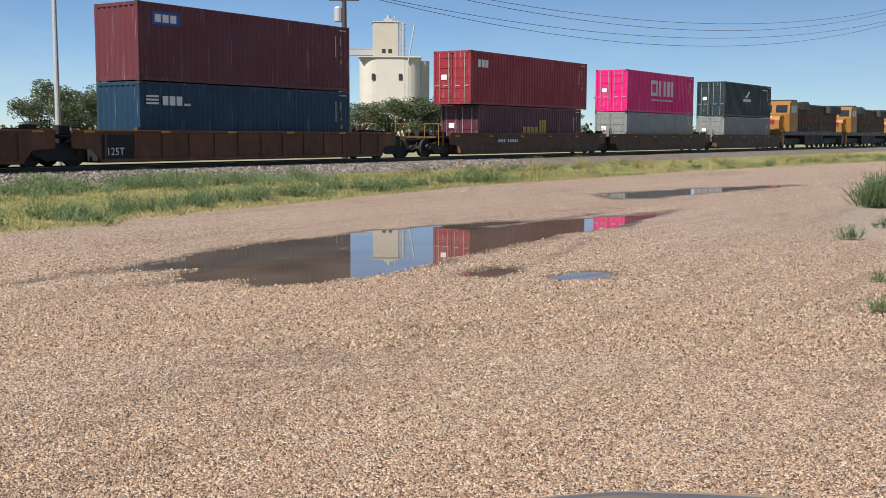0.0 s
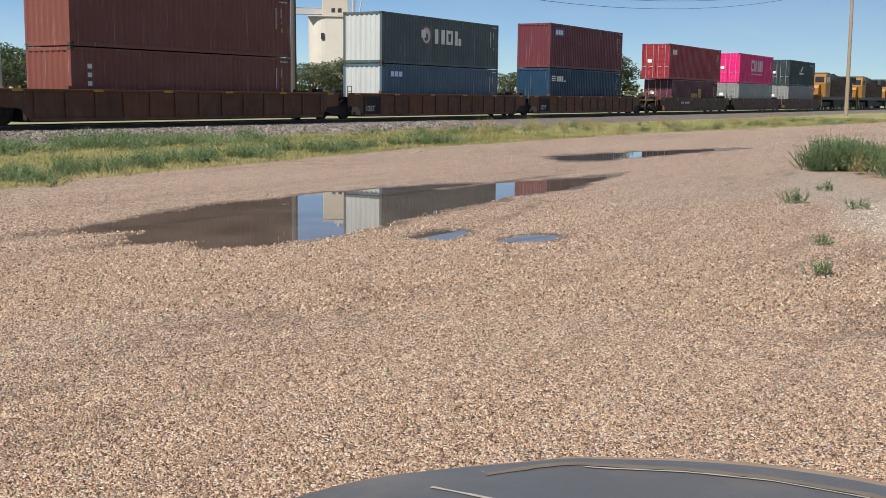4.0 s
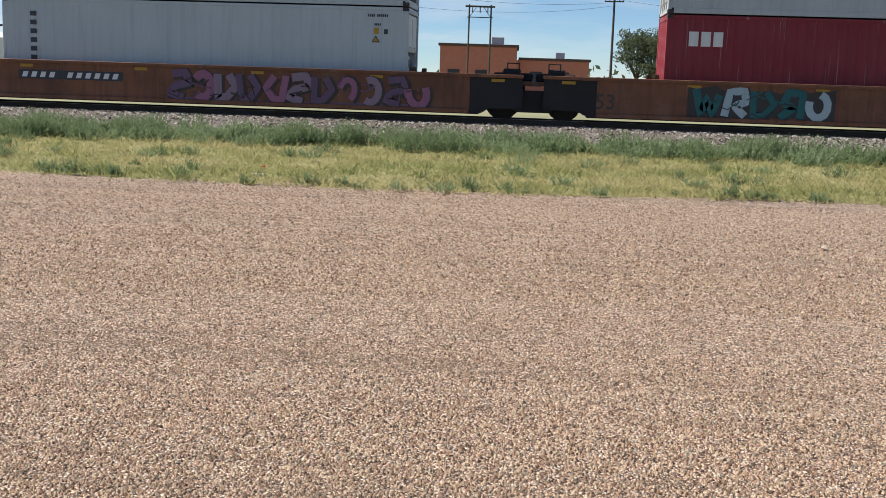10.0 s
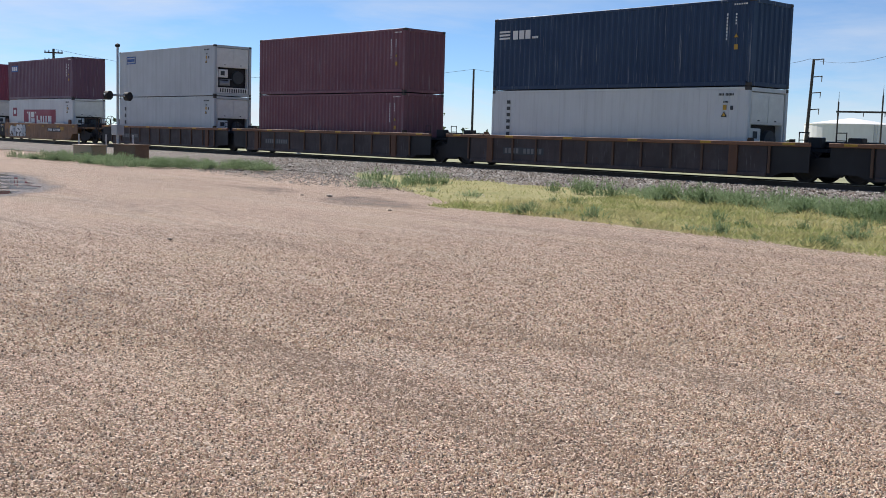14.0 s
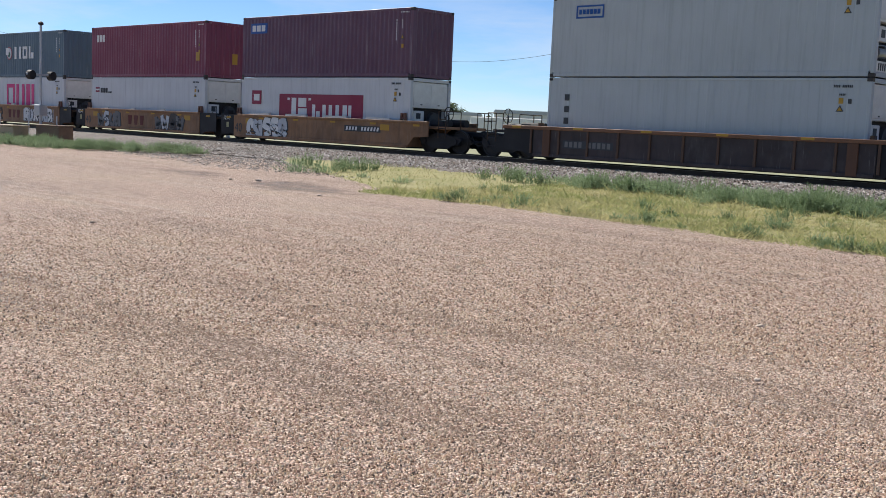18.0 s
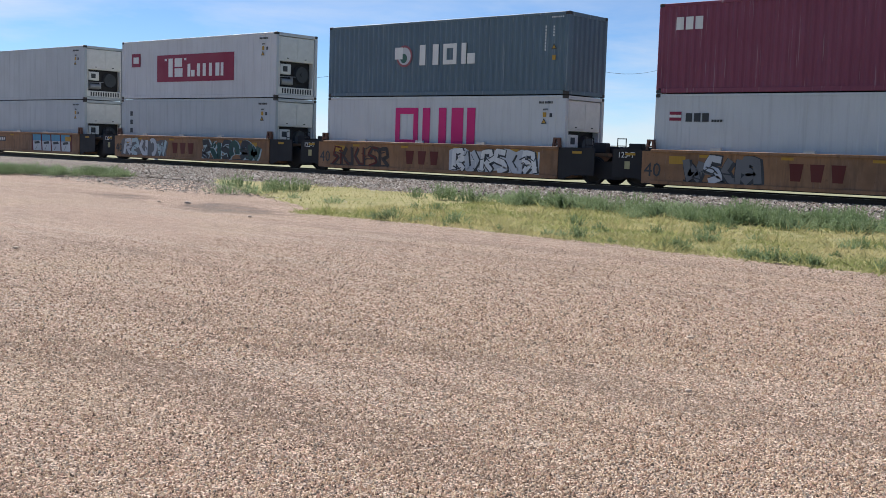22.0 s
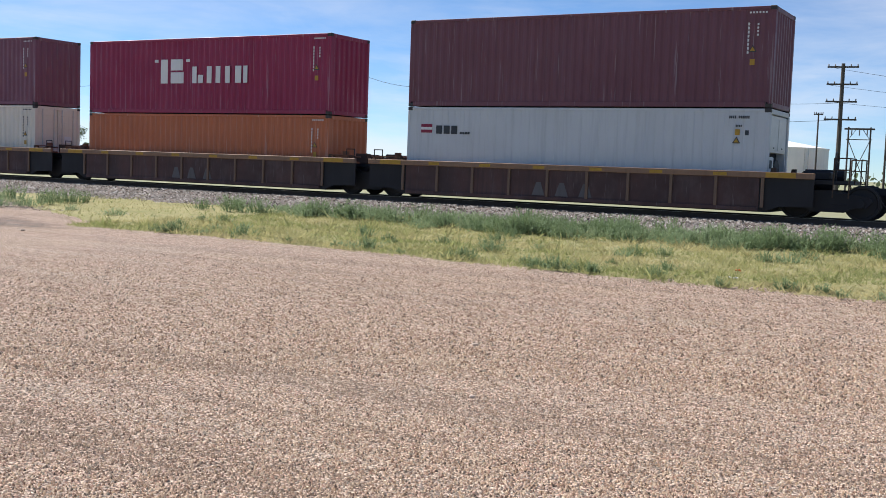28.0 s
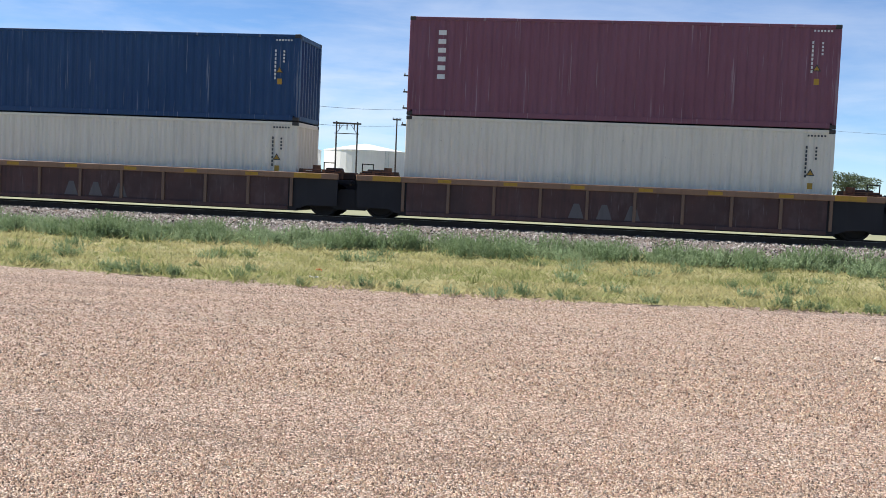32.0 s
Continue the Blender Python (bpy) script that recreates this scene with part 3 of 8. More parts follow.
def scatter_stones(name, label, count, area, size, mat, seed, height, tall=1.35):
    """Loose stones: squashed eight-sided lumps, all in one object."""
    rng = np.random.default_rng(seed)
    pts = area(rng, count)
    n = len(pts)
    octa = np.array([(1, 0, 0), (-1, 0, 0), (0, 1, 0), (0, -1, 0), (0, 0, 1)], float)
    tri = np.array([(0, 2, 4), (2, 1, 4), (1, 3, 4), (3, 0, 4)])
    s = rng.uniform(size[0], size[1], (n, 1, 1)) * rng.uniform(0.65, 1.25, (n, 5, 1))
    a = rng.uniform(0, 2 * np.pi, n)
    v = octa[None] * s * np.array([1.1, 0.9, tall])
    tilt = rng.normal(0, 0.35, (n, 2))
    z = v[:, :, 2] + tilt[:, :1] * v[:, :, 0] + tilt[:, 1:] * v[:, :, 1]
    x = v[:, :, 0] * np.cos(a)[:, None] - v[:, :, 1] * np.sin(a)[:, None]
    y = v[:, :, 0] * np.sin(a)[:, None] + v[:, :, 1] * np.cos(a)[:, None]
    base = height(pts)
    V = np.stack([x + pts[:, :1], y + pts[:, 1:2], z + base[:, None]], 2).reshape(-1, 3)
    F = (tri[None] + (np.arange(n) * 5)[:, None, None]).reshape(-1, 3)
    ob = new(name, fast_mesh(name, V, F, mat))
    return tagged(ob, label, "stones", kind="stuff")


def pebble_material(name, cols, sandy=False):
    n = Net(name, 0.85, 0.0, 0.3)
    r = n.n("ShaderNodeNewGeometry").outputs["Random Per Island"]
    ramp = n.n("ShaderNodeValToRGB")
    ramp.color_ramp.interpolation = "CONSTANT"
    e = ramp.color_ramp.elements
    while len(e) < len(cols):
        e.new(0.5)
    for i, c in enumerate(cols):
        e[i].position, e[i].color = i / len(cols), (*c, 1)
    n.link(r, ramp.inputs[0])
    c = n.mix(n.ramp(n.noise(60.0, 3), 0.3, 0.7, 0.0, 0.25), ramp.outputs[0], (0.22, 0.16, 0.12))
    co = n.world_co()
    c = n.mix(n.ramp(n.noise(1.0, 6, 0.66, (0.06, 1.3, 1.0), co), 0.46, 0.36, 0.0, 0.38), c, (0.20, 0.145, 0.11))        # earthy wheel lines
    c = n.mix(n.ramp(n.noise(1.0, 5, 0.6, (0.09, 4.2, 1.0), co), 0.43, 0.34, 0.0, 0.42), c, (0.16, 0.112, 0.085))
    if sandy:
        c = sand_patches(n, co, c, (0.60, 0.54, 0.47), 0.9)
    n.base(c)
    return n.m


def build_stones():
    def lot(rng, count, r0, r1, a, b, az0=-78, az1=88):
        r = r0 + (r1 - r0) * rng.beta(a, b, count * 2)
        az = rng.uniform(radians(az0), radians(az1), count * 2)
        p = np.stack([r * np.sin(az), r * np.cos(az)], 1)
        p = p[(p[:, 1] < 16.2) & (ground_z(p[:, 0], p[:, 1]) > WATER - 0.004)]
        return p[:count]

    # the darkest tones stand in for shaded gaps among the pebbles
    peb = pebble_material("pebbles", [(0.196, 0.121, 0.080), (0.302, 0.197, 0.131), (0.514, 0.403, 0.290), (0.125, 0.066, 0.044), (0.045, 0.031, 0.024), (0.423, 0.295, 0.209), (0.227, 0.201, 0.166), (0.318, 0.213, 0.152), (0.340, 0.206, 0.156), (0.347, 0.250, 0.159), (0.590, 0.478, 0.361), (0.469, 0.347, 0.255)], True)
    on_lot = lambda p: ground_z(p[:, 0], p[:, 1]) - 0.001
    scatter_stones("gravel_stones", "loose pink, tan and grey pea gravel", 270000, lambda rng, n: lot(rng, n, 3.3, 13.0, 1.1, 2.3), (0.0054, 0.0104), peb, 3, on_lot, 1.45)
    scatter_stones("gravel_stones", "loose pink and tan gravel round the parked car", 30000, lambda rng, n: lot(rng, n, 0.8, 4.4, 1.9, 1.1, -180, 180), (0.0075, 0.0125), peb, 8, on_lot, 1.2)
    scatter_stones("gravel_stones", "coarser loose pink and tan gravel", 115000, lambda rng, n: lot(rng, n, 8.5, 20.0, 1.15, 1.7), (0.0095, 0.0170), peb, 4, on_lot, 1.25)

    def bank(rng, count):
        x = rng.uniform(-48, 52, count)
        return np.stack([x, rng.uniform(26.4, 31.6, count)], 1)

    rock = pebble_material("crushed_stone", [(0.10, 0.097, 0.097), (0.22, 0.213, 0.208), (0.036, 0.035, 0.036), (0.42, 0.41, 0.40), (0.15, 0.118, 0.105), (0.14, 0.137, 0.137), (0.30, 0.285, 0.275)])
    scatter_stones("ballast_stones", "loose grey and rust-brown ballast stones", 42000, bank, (0.025, 0.06), rock, 5,
                   lambda p: np.interp(p[:, 1], [26.6, 27.6, 29.6, 30.9, 31.6], [0.05, 0.15, 0.31, 0.38, 0.39]), 0.8)
    def strewn(rng, count):
        x, v = rng.uniform(-44, -17, count), rng.beta(1.0, 1.6, count)
        y = 26.8 - v * (7.0 - 0.22 * np.abs(x + 30))
        return np.stack([x, y], 1)

    scatter_stones("strewn_stones", "grey ballast stones strewn over bare dirt", 9000, strewn, (0.018, 0.045), rock, 6, lambda p: np.full(len(p), -0.006), 0.8)
    # single larger stones on the lot
    stone = plain("dusty_stone", (0.50, 0.42, 0.35), 0.9, var=0.4, scale=20)
    rnd = random.Random(5)
    for x, y, s in ((-6.0, 9.3, 0.03), (-4.82, 8.87, 0.035), (-3.74, 6.83, 0.03), (-6.2, 12.45, 0.03), (-15.2, 7.8, 0.05), (-23.8, 17.0, 0.09), (8.0, 19.2, 0.1), (-24.5, 16.6, 0.06), (-19.0, 15.2, 0.06), (3.0, 12.0, 0.05)):
        m = Mesh()
        m.lathe([(s * 0.6, 0.0), (s, s * 0.25), (s * 0.8, s * 0.55), (s * 0.3, s * 0.7)], 7)
        m.v = [(a * rnd.uniform(0.8, 1.3), b * rnd.uniform(0.7, 1.1), c) for a, b, c in m.v]
        thing("stone", "single pale stone lying on the gravel", "stone", "stones on the lot", at=pose(x, y, 0.005, 0, 0, rnd.uniform(0, 360)), mesh=m, material=stone)


def build_track():
    steel = paint("rail_steel", (0.075, 0.055, 0.045), 0.55, 0.3, 0.5)
    shiny = plain("rail_head_steel", (0.35, 0.33, 0.31), 0.3, 0.9)
    for side in (-1, 1):
        y = TRACK_Y + side * 0.76
        m = Mesh()
        m.box(-300, 420, y - 0.075, y + 0.075, RAIL - 0.17, RAIL - 0.145)
        m.box(-300, 420, y - 0.009, y + 0.009, RAIL - 0.145, RAIL - 0.04)
        m.box(-300, 420, y - 0.036, y + 0.036, RAIL - 0.04, RAIL - 0.004, 0.008)
        ob = thing("rail", "dark rusty steel running rail with a worn head", "rail", "rails of the track", "structure", mesh=m, material=steel)
        part("rail_head", Mesh().box(-300, 420, y - 0.022, y + 0.022, RAIL - 0.004, RAIL), shiny, ob, "bright worn running surface")
    tie = plain("creosoted_wood", (0.06, 0.045, 0.035), 0.9, var=0.5, scale=4)
    m = Mesh()
    for k in range(-180, 250):
        m.box(k * 0.53 - 0.11, k * 0.53 + 0.11, TRACK_Y - 1.3, TRACK_Y + 1.3, RAIL - 0.33, RAIL - 0.171)
    thing("railroad_ties", "dark creosoted wooden ties bedded in ballast", "ties", kind="stuff", mesh=m, material=tie)


def build_grass():
    rng = np.random.default_rng(11)
    n = Net("grass_blades", 0.8, 0.0, 0.2)
    co = n.world_co()
    r = n.n("ShaderNodeNewGeometry").outputs["Random Per Island"]
    c = n.mix(r, GRASS[0], GRASS[1])
    c = n.mix(n.ramp(n.noise(0.35, 4, 0.6, (0.6, 1.2, 1), co), 0.42, 0.6), c, n.mix(r, GRASS[2], GRASS[3]))
    c = n.mix(n.ramp(n.noise(1.1, 4, 0.65, (0.7, 1.1, 1), co), 0.52, 0.66, 0.0, 0.45), c, n.mix(r, (0.17, 0.22, 0.095), (0.25, 0.28, 0.13)))
    c = n.mix(n.ramp(n.noise(0.8, 4, 0.65, (0.6, 1.3, 3), co), 0.56, 0.68, 0.0, 0.6), c, n.mix(r, (0.36, 0.30, 0.15), (0.50, 0.43, 0.25)))
    n.base(c)
    n.thin(0.5)
    N = 190000
    x = np.concatenate([rng.uniform(-30, 45, int(N * 0.8)), rng.uniform(45, 110, N - int(N * 0.8))])
    e = np.array([grass_edge(float(v)) for v in np.arange(-31, 112, 0.5)])
    edge = np.interp(x, np.arange(-31, 112, 0.5), e)
    y = edge + rng.beta(1.0, 1.25, N) * (27.6 - edge) + rng.normal(0, 0.12, N)
    keep = ~((x < -20.5) & (rng.uniform(0, 1, N) < 0.93))
    x, y = x[keep], y[keep]
    N = len(x)
    tuft = np.sin(x * 2.1 + 1.3 * np.sin(y * 1.7)) * np.sin(y * 2.9 + 1.1 * np.sin(x * 1.3)) + 0.5 * np.sin(x * 5.3 + y * 3.1)
    h = rng.uniform(0.03, 0.07, N) * (1 + 1.5 * np.clip(tuft, 0, 1)) * (1 + 1.2 * (rng.uniform(0, 1, N) < 0.08))
    w = rng.uniform(0.010, 0.022, N)
    a = rng.uniform(0, np.pi, N)
    lean = rng.normal(0, 1.0, (N, 2)) * h[:, None]
    z = 0.005 + np.clip((y - 22) * 0.02, 0, 0.12)
    P = np.stack([x, y, z], 1)
    d = np.stack([np.cos(a) * w, np.sin(a) * w, np.zeros(N)], 1)
    tip = P + np.stack([lean[:, 0], lean[:, 1], h], 1)
    V = np.stack([P - d, P + d, tip], 1).reshape(-1, 3)
    F = np.arange(3 * N).reshape(-1, 3)
    ob = new("grass", fast_mesh("grass", V, F, n.m))
    tagged(ob, "short sun-dried yellow-green grass on the verge", "grass", kind="stuff")


def weed_mesh(seed, height, spread, stems, leaves, leaf=0.085):
    """Upright stems, each set with small narrow leaves."""
    rng = np.random.default_rng(seed)
    V, F = [], []
    for s in range(stems):
        b = rng.normal(0, spread * 0.38, 2)
        top = b + rng.normal(0, 0.16, 2) * height + b * 0.35
        h = height * rng.uniform(0.5, 1.0) * (1 - 0.4 * min(1, np.hypot(*b) / spread))
        o = len(V)
        V += [(b[0] - 0.004, b[1], 0), (b[0] + 0.004, b[1], 0), (top[0], top[1], h)]
        F.append((o, o + 1, o + 2))
        for k in range(leaves):
            t = rng.uniform(0.08, 1.0)
            p = np.array([b[0] + (top[0] - b[0]) * t, b[1] + (top[1] - b[1]) * t, h * t])
            a, up, ln = rng.uniform(0, 2 * np.pi), rng.uniform(0.1, 1.2), leaf * rng.uniform(0.6, 1.35) * (1.15 - 0.5 * t)
            d = np.array([np.cos(a) * np.cos(up), np.sin(a) * np.cos(up), np.sin(up)]) * ln
            sd = np.array([-np.sin(a), np.cos(a), 0]) * ln * 0.22
            o = len(V)
            V += [tuple(p + sd), tuple(p + d), tuple(p - sd)]
            F.append((o, o + 1, o + 2))
    return np.array(V), np.array(F)


def build_weeds():
    def leafy(name, c0, c1):
        n = Net(name, 0.75, 0.0, 0.3)
        r = n.n("ShaderNodeNewGeometry").outputs["Random Per Island"]
        n.base(n.mix(n.ramp(n.noise(2.0, 3), 0.35, 0.65), n.mix(r, c0, c1), n.mix(r, shade(c0, 1.5), shade(c1, 0.8))))
        n.thin(0.4)
        return n.m

    dark, pale, straw = leafy("weed_leaf", *WEED[0]), leafy("dusty_weed_leaf", *WEED[1]), leafy("straw_leaf", (0.34, 0.29, 0.14), (0.42, 0.37, 0.19))
    mats = [dark, dark, pale, pale, dark, dark, straw]
    kinds = [weed_mesh(20 + k, *q) for k, q in enumerate([(0.42, 0.38, 32, 22, 0.072), (0.62, 0.55, 44, 24, 0.070), (0.30, 0.30, 24, 16, 0.062), (0.48, 0.62, 46, 20, 0.066), (1.25, 0.8, 110, 64, 0.075), (0.22, 0.2, 20, 13, 0.058), (0.9, 0.5, 60, 8, 0.09)])]
    data = [fast_mesh("weed_leaves", v, f, mt) for (v, f), mt in zip(kinds, mats)]
    rnd = random.Random(4)
    label = {0: "leafy dark green weed clump growing from the gravel", 1: "tall dark green weed clump", 2: "small dusty grey-green weed", 3: "spreading dusty green weed clump", 4: "tall bushy green weed growing at the lot's edge", 5: "low green weed growing through the gravel", 6: "tuft of tall dry straw-coloured grass"}

    def weed(x, y, k, s, group, z=0.0):
        ob = tagged(new("weed", data[k]), label[k], "weed", group)
        ob.matrix_basis = pose(x, y, z, 0, 0, rnd.uniform(0, 360))
        ob.scale = (s * rnd.uniform(0.9, 1.15), s * rnd.uniform(0.9, 1.15), s)

    # on the lot
    for x, y, k, s in ((11.05, 2.15, 0, 0.6), (18.7, 4.3, 0, 0.9), (18.3, 3.2, 2, 1.0), (13.4, 2.7, 5, 0.9), (11.2, 1.4, 2, 0.9), (11.5, 1.15, 5, 0.9),
                       (15.7, 1.75, 5, 1.1), (16.6, 1.3, 2, 1.0), (21.6, 4.4, 5, 1.3), (17.4, 2.0, 2, 0.8)):
        weed(x, y, k, s * 0.75, "weeds on the gravel")
    # the thicket to the east
    for i in range(32):
        u = rnd.uniform(0.12, 1.0)
        x, y = 21.4 + u * 12.0 + rnd.uniform(-1.0, 1.0), 2.5 + u * 3.6 + rnd.uniform(-2.4, 0.6)
        weed(x, y, rnd.choice((4, 4, 4, 3, 6, 6)) if u > 0.25 else rnd.choice((4, 1, 3, 0)), rnd.uniform(0.5, 0.85), "weed thicket")
    for i in range(16):
        a, r = rnd.uniform(0, 6.28), rnd.uniform(0.2, 1.0)
        weed(29.2 + 1.8 * r * math.cos(a), 5.75 + 0.9 * r * math.sin(a), 4, rnd.uniform(0.5, 0.8), "weed thicket")
    for i in range(30):
        u = rnd.random()
        weed(23.0 + 13 * u + rnd.uniform(-1, 1), 1.6 + 3.2 * u + rnd.uniform(-1.6, 0.8), rnd.choice((6, 5, 2, 6, 3)), rnd.uniform(0.5, 0.9), "weed thicket")

    # drifts of weeds along the verge: too many to count
    clumps = {}

    def drift(x, y, k, s):
        clumps.setdefault(k, []).append((x, y, 0.01 + turf_z(y), s, rnd.uniform(0, 6.28)))

    for c, n, spread, y0, y1, kk in [(-19.0 + 3.1 * i + rnd.uniform(-0.8, 0.8), rnd.randint(6, 15), rnd.uniform(0.8, 2.2), 24.4, 26.6, (1, 3, 3, 0)) for i in range(16)] + [(-20.0 + 2.0 * i + rnd.uniform(-0.8, 0.8), rnd.randint(5, 10), rnd.uniform(0.5, 1.5), 25.0, 26.9, (3, 3, 1, 2)) for i in range(24)]:
        for _ in range(n):
            drift(rnd.gauss(c, spread), rnd.uniform(y0, y1), rnd.choice(kk), rnd.uniform(0.70, 1.15))
    for i in range(150):
        x = -15 + 34 * i / 149 + rnd.uniform(-0.4, 0.4)
        q = noise.noise(Vector((x * 0.35, 4.0, 1.0)))
        if q > -0.12:
            drift(x, 24.6 + 1.2 * q + rnd.uniform(-0.9, 1.0), rnd.choice((3, 3, 1, 0)), rnd.uniform(0.7, 1.15))
    for c in (-10.5, -7.0, -5.0, -1.5, 1.5, 3.0, 6.5, 10.0):
        for _ in range(rnd.randint(2, 5)):
            x = rnd.gauss(c, 0.9)
            drift(x, rnd.uniform(21.0, 24.2), rnd.choice((3, 0, 1)), rnd.uniform(0.45, 0.8))
    for i in range(120):
        x = 9 + 27 * i / 119 + rnd.uniform(-0.5, 0.5)
        if noise.noise(Vector((x * 0.6, 1.0, 2.0))) > -0.22:
            drift(x, grass_edge(x) + rnd.uniform(0.7, 2.6), rnd.choice((0, 1, 0, 1, 3)), rnd.uniform(0.55, 0.95))
    for i in range(40):
        x = rnd.uniform(-20, 12)
        drift(x, grass_edge(x) + rnd.uniform(0.1, 4.5), rnd.choice((2, 2, 5, 0)), rnd.uniform(0.4, 0.9))
    for x, y, k, s in ((-27.6, 21.2, 3, 1.0), (-27.2, 21.9, 3, 1.0), (-27.7, 23.0, 1, 0.9), (-27.9, 24.0, 1, 1.0), (-28.0, 24.7, 1, 0.8), (-24.9, 21.6, 2, 0.8), (-22.5, 21.0, 3, 0.6), (-30.0, 23.6, 1, 1.1), (-29.0, 24.4, 1, 0.9), (-31.4, 24.2, 3, 1.0), (-21.8, 25.0, 1, 1.1), (-20.6, 24.6, 1, 1.1)):
        drift(x, y, k, s)
    for i in range(150):
        u = rnd.random()
        x = -39.5 - 16 * u
        drift(x + rnd.uniform(-0.8, 0.8), 20.4 + 4.0 * max(0.0, 1 - u * 3.2) + rnd.uniform(0, 4.0 - 2.5 * max(0.0, 1 - u * 3.2)), rnd.choice((0, 3, 0, 1)), rnd.uniform(0.7, 1.05))
    for i in range(60):        # low fringe where the grass meets the gravel
        x = -19 + 33 * rnd.random()
        drift(x, grass_edge(x) + rnd.uniform(0.05, 0.7), rnd.choice((5, 5, 2, 5, 0)), rnd.uniform(0.35, 0.75))
    for i in range(90):
        x = rnd.uniform(36, 100)
        drift(x, grass_edge(x) + rnd.uniform(0.1, 6.5), rnd.choice((0, 3, 2, 6, 6)), rnd.uniform(0.6, 1.0))
    for i in range(70):
        drift(rnd.uniform(8, 60), rnd.uniform(24.2, 26.8), rnd.choice((6, 3, 1)), rnd.uniform(0.4, 0.7))
    for k, rows in clumps.items():
        v, f = kinds[k]
        q = np.array(rows)
        cs, sn, s = np.cos(q[:, 4])[:, None], np.sin(q[:, 4])[:, None], q[:, 3][:, None]
        V = np.stack([(v[:, 0] * cs - v[:, 1] * sn) * s + q[:, :1], (v[:, 0] * sn + v[:, 1] * cs) * s + q[:, 1:2], v[:, 2] * s + q[:, 2:3]], 2).reshape(-1, 3)
        F = (f[None] + (np.arange(len(q)) * len(v))[:, None, None]).reshape(-1, 3)
        tagged(new("verge_weeds", fast_mesh("verge_weeds", V, F, mats[k])), {1: "tall dark green weeds in drifts beside the ballast", 3: "dusty grey-green weeds in drifts beside the ballast"}.get(k, "scattered low weeds in the grass"), "weeds", kind="stuff")


def build_litter():
    """Scraps lying on the verge and at the lot's edge."""
    rnd = random.Random(12)
    pale, orange = plain("bleached_board", (0.40, 0.365, 0.315), 0.8, var=0.4, scale=8), plain("orange_plastic", (0.55, 0.13, 0.03), 0.5)
    for x, y, a, w in ((9.1, 15.5, -12, 0.3), (28.2, 18.1, 20, 0.5)):
        m = Mesh().box(-w, w, -0.07, 0.07, 0.0, 0.022, 0.004)
        m.v = [(p, q, z + 0.012 * math.sin(p * 4)) for p, q, z in m.v]
        thing("board", "weathered pale wooden board lying on the gravel", "board", at=pose(x, y, -0.01, 0, 0, a), mesh=m, material=pale)
    for x, y, mt, words in ((-5.0, 18.8, orange, "crumpled orange plastic scrap in the grass"), (-4.7, 17.4, plain("white_paper", (0.68, 0.68, 0.65), 0.7), "crumpled white paper scrap in the grass")):
        m = Mesh()
        m.v = [(0.06 * i + rnd.uniform(-0.02, 0.02), 0.06 * j + rnd.uniform(-0.02, 0.02), rnd.uniform(0.02, 0.07)) for i in range(-1, 2) for j in range(-1, 2)]
        m.f = [(3 * i + j, 3 * i + j + 3, 3 * i + j + 4, 3 * i + j + 1) for i in range(2) for j in range(2)]
        m.mi = [0] * 4
        thing("litter", words, "litter", at=pose(x, y, 0.0), mesh=m, material=mt)

# ---- the train ----
STEEL_DARK = paint("grimy_black_steel", (0.020, 0.019, 0.0205), 0.65, 0.3, 0.25)
WHEEL_STEEL = paint("wheel_steel", (0.030, 0.026, 0.024), 0.6, 0.2, 0.4)
CASTING = paint("casting_steel", (0.05, 0.045, 0.042), 0.6, 0.3, 0.4)
WHITE_MARK = paint("white_marking", (0.72, 0.72, 0.70), 0.6, 0.25, 0.05)
YELLOW_MARK = paint("yellow_marking", (0.47, 0.27, 0.035), 0.55, 0.35, 0.1)
DARK_MARK = paint("dark_marking", (0.05, 0.055, 0.06), 0.6, 0.2, 0.05)
BARE = plain("galvanised_rod", (0.42, 0.42, 0.41), 0.45, 0.5)
RUBBER = plain("black_rubber", (0.02, 0.02, 0.02), 0.85)

TONES = {
    "maroon": (0.115, 0.027, 0.038), "plum": (0.085, 0.021, 0.038), "brown": (0.175, 0.058, 0.045), "orange_brown": (0.33, 0.075, 0.030),
    "red": (0.24, 0.022, 0.034), "faded_red": (0.215, 0.050, 0.087), "crimson": (0.275, 0.024, 0.072), "faded_maroon": (0.165, 0.062, 0.080), "faded_plum": (0.20, 0.075, 0.105), "violet": (0.132, 0.064, 0.100), "pink": (0.62, 0.012, 0.165), "navy": (0.015, 0.038, 0.090), "ink": (0.013, 0.027, 0.056), "blue": (0.010, 0.050, 0.140),
    "teal": (0.008, 0.038, 0.080), "slate": (0.068, 0.098, 0.104), "steel_blue": (0.062, 0.110, 0.160), "charcoal": (0.017, 0.034, 0.043), "grey": (0.456, 0.510, 0.534),
    "green_grey": (0.105, 0.158, 0.200), "orange": (0.47, 0.145, 0.062), "mid_grey": (0.20, 0.215, 0.22), "cream": (0.74, 0.68, 0.56), "white": (0.56, 0.575, 0.585), "pale_grey": (0.44, 0.475, 0.49), "deep_red": (0.24, 0.014, 0.035),
}
LEN, WID = 12.192, 2.438


def tone(key):
    return paint("container_" + key, TONES[key], 0.48, 0.30, 0.45 if key in ("orange", "cream") else 0.16, scratch=0.4 if sum(TONES[key]) < 1.0 else 0.15)


CACHE = {}


def cached(key, build):
    if key not in CACHE:
        CACHE[key] = build()
    return CACHE[key]


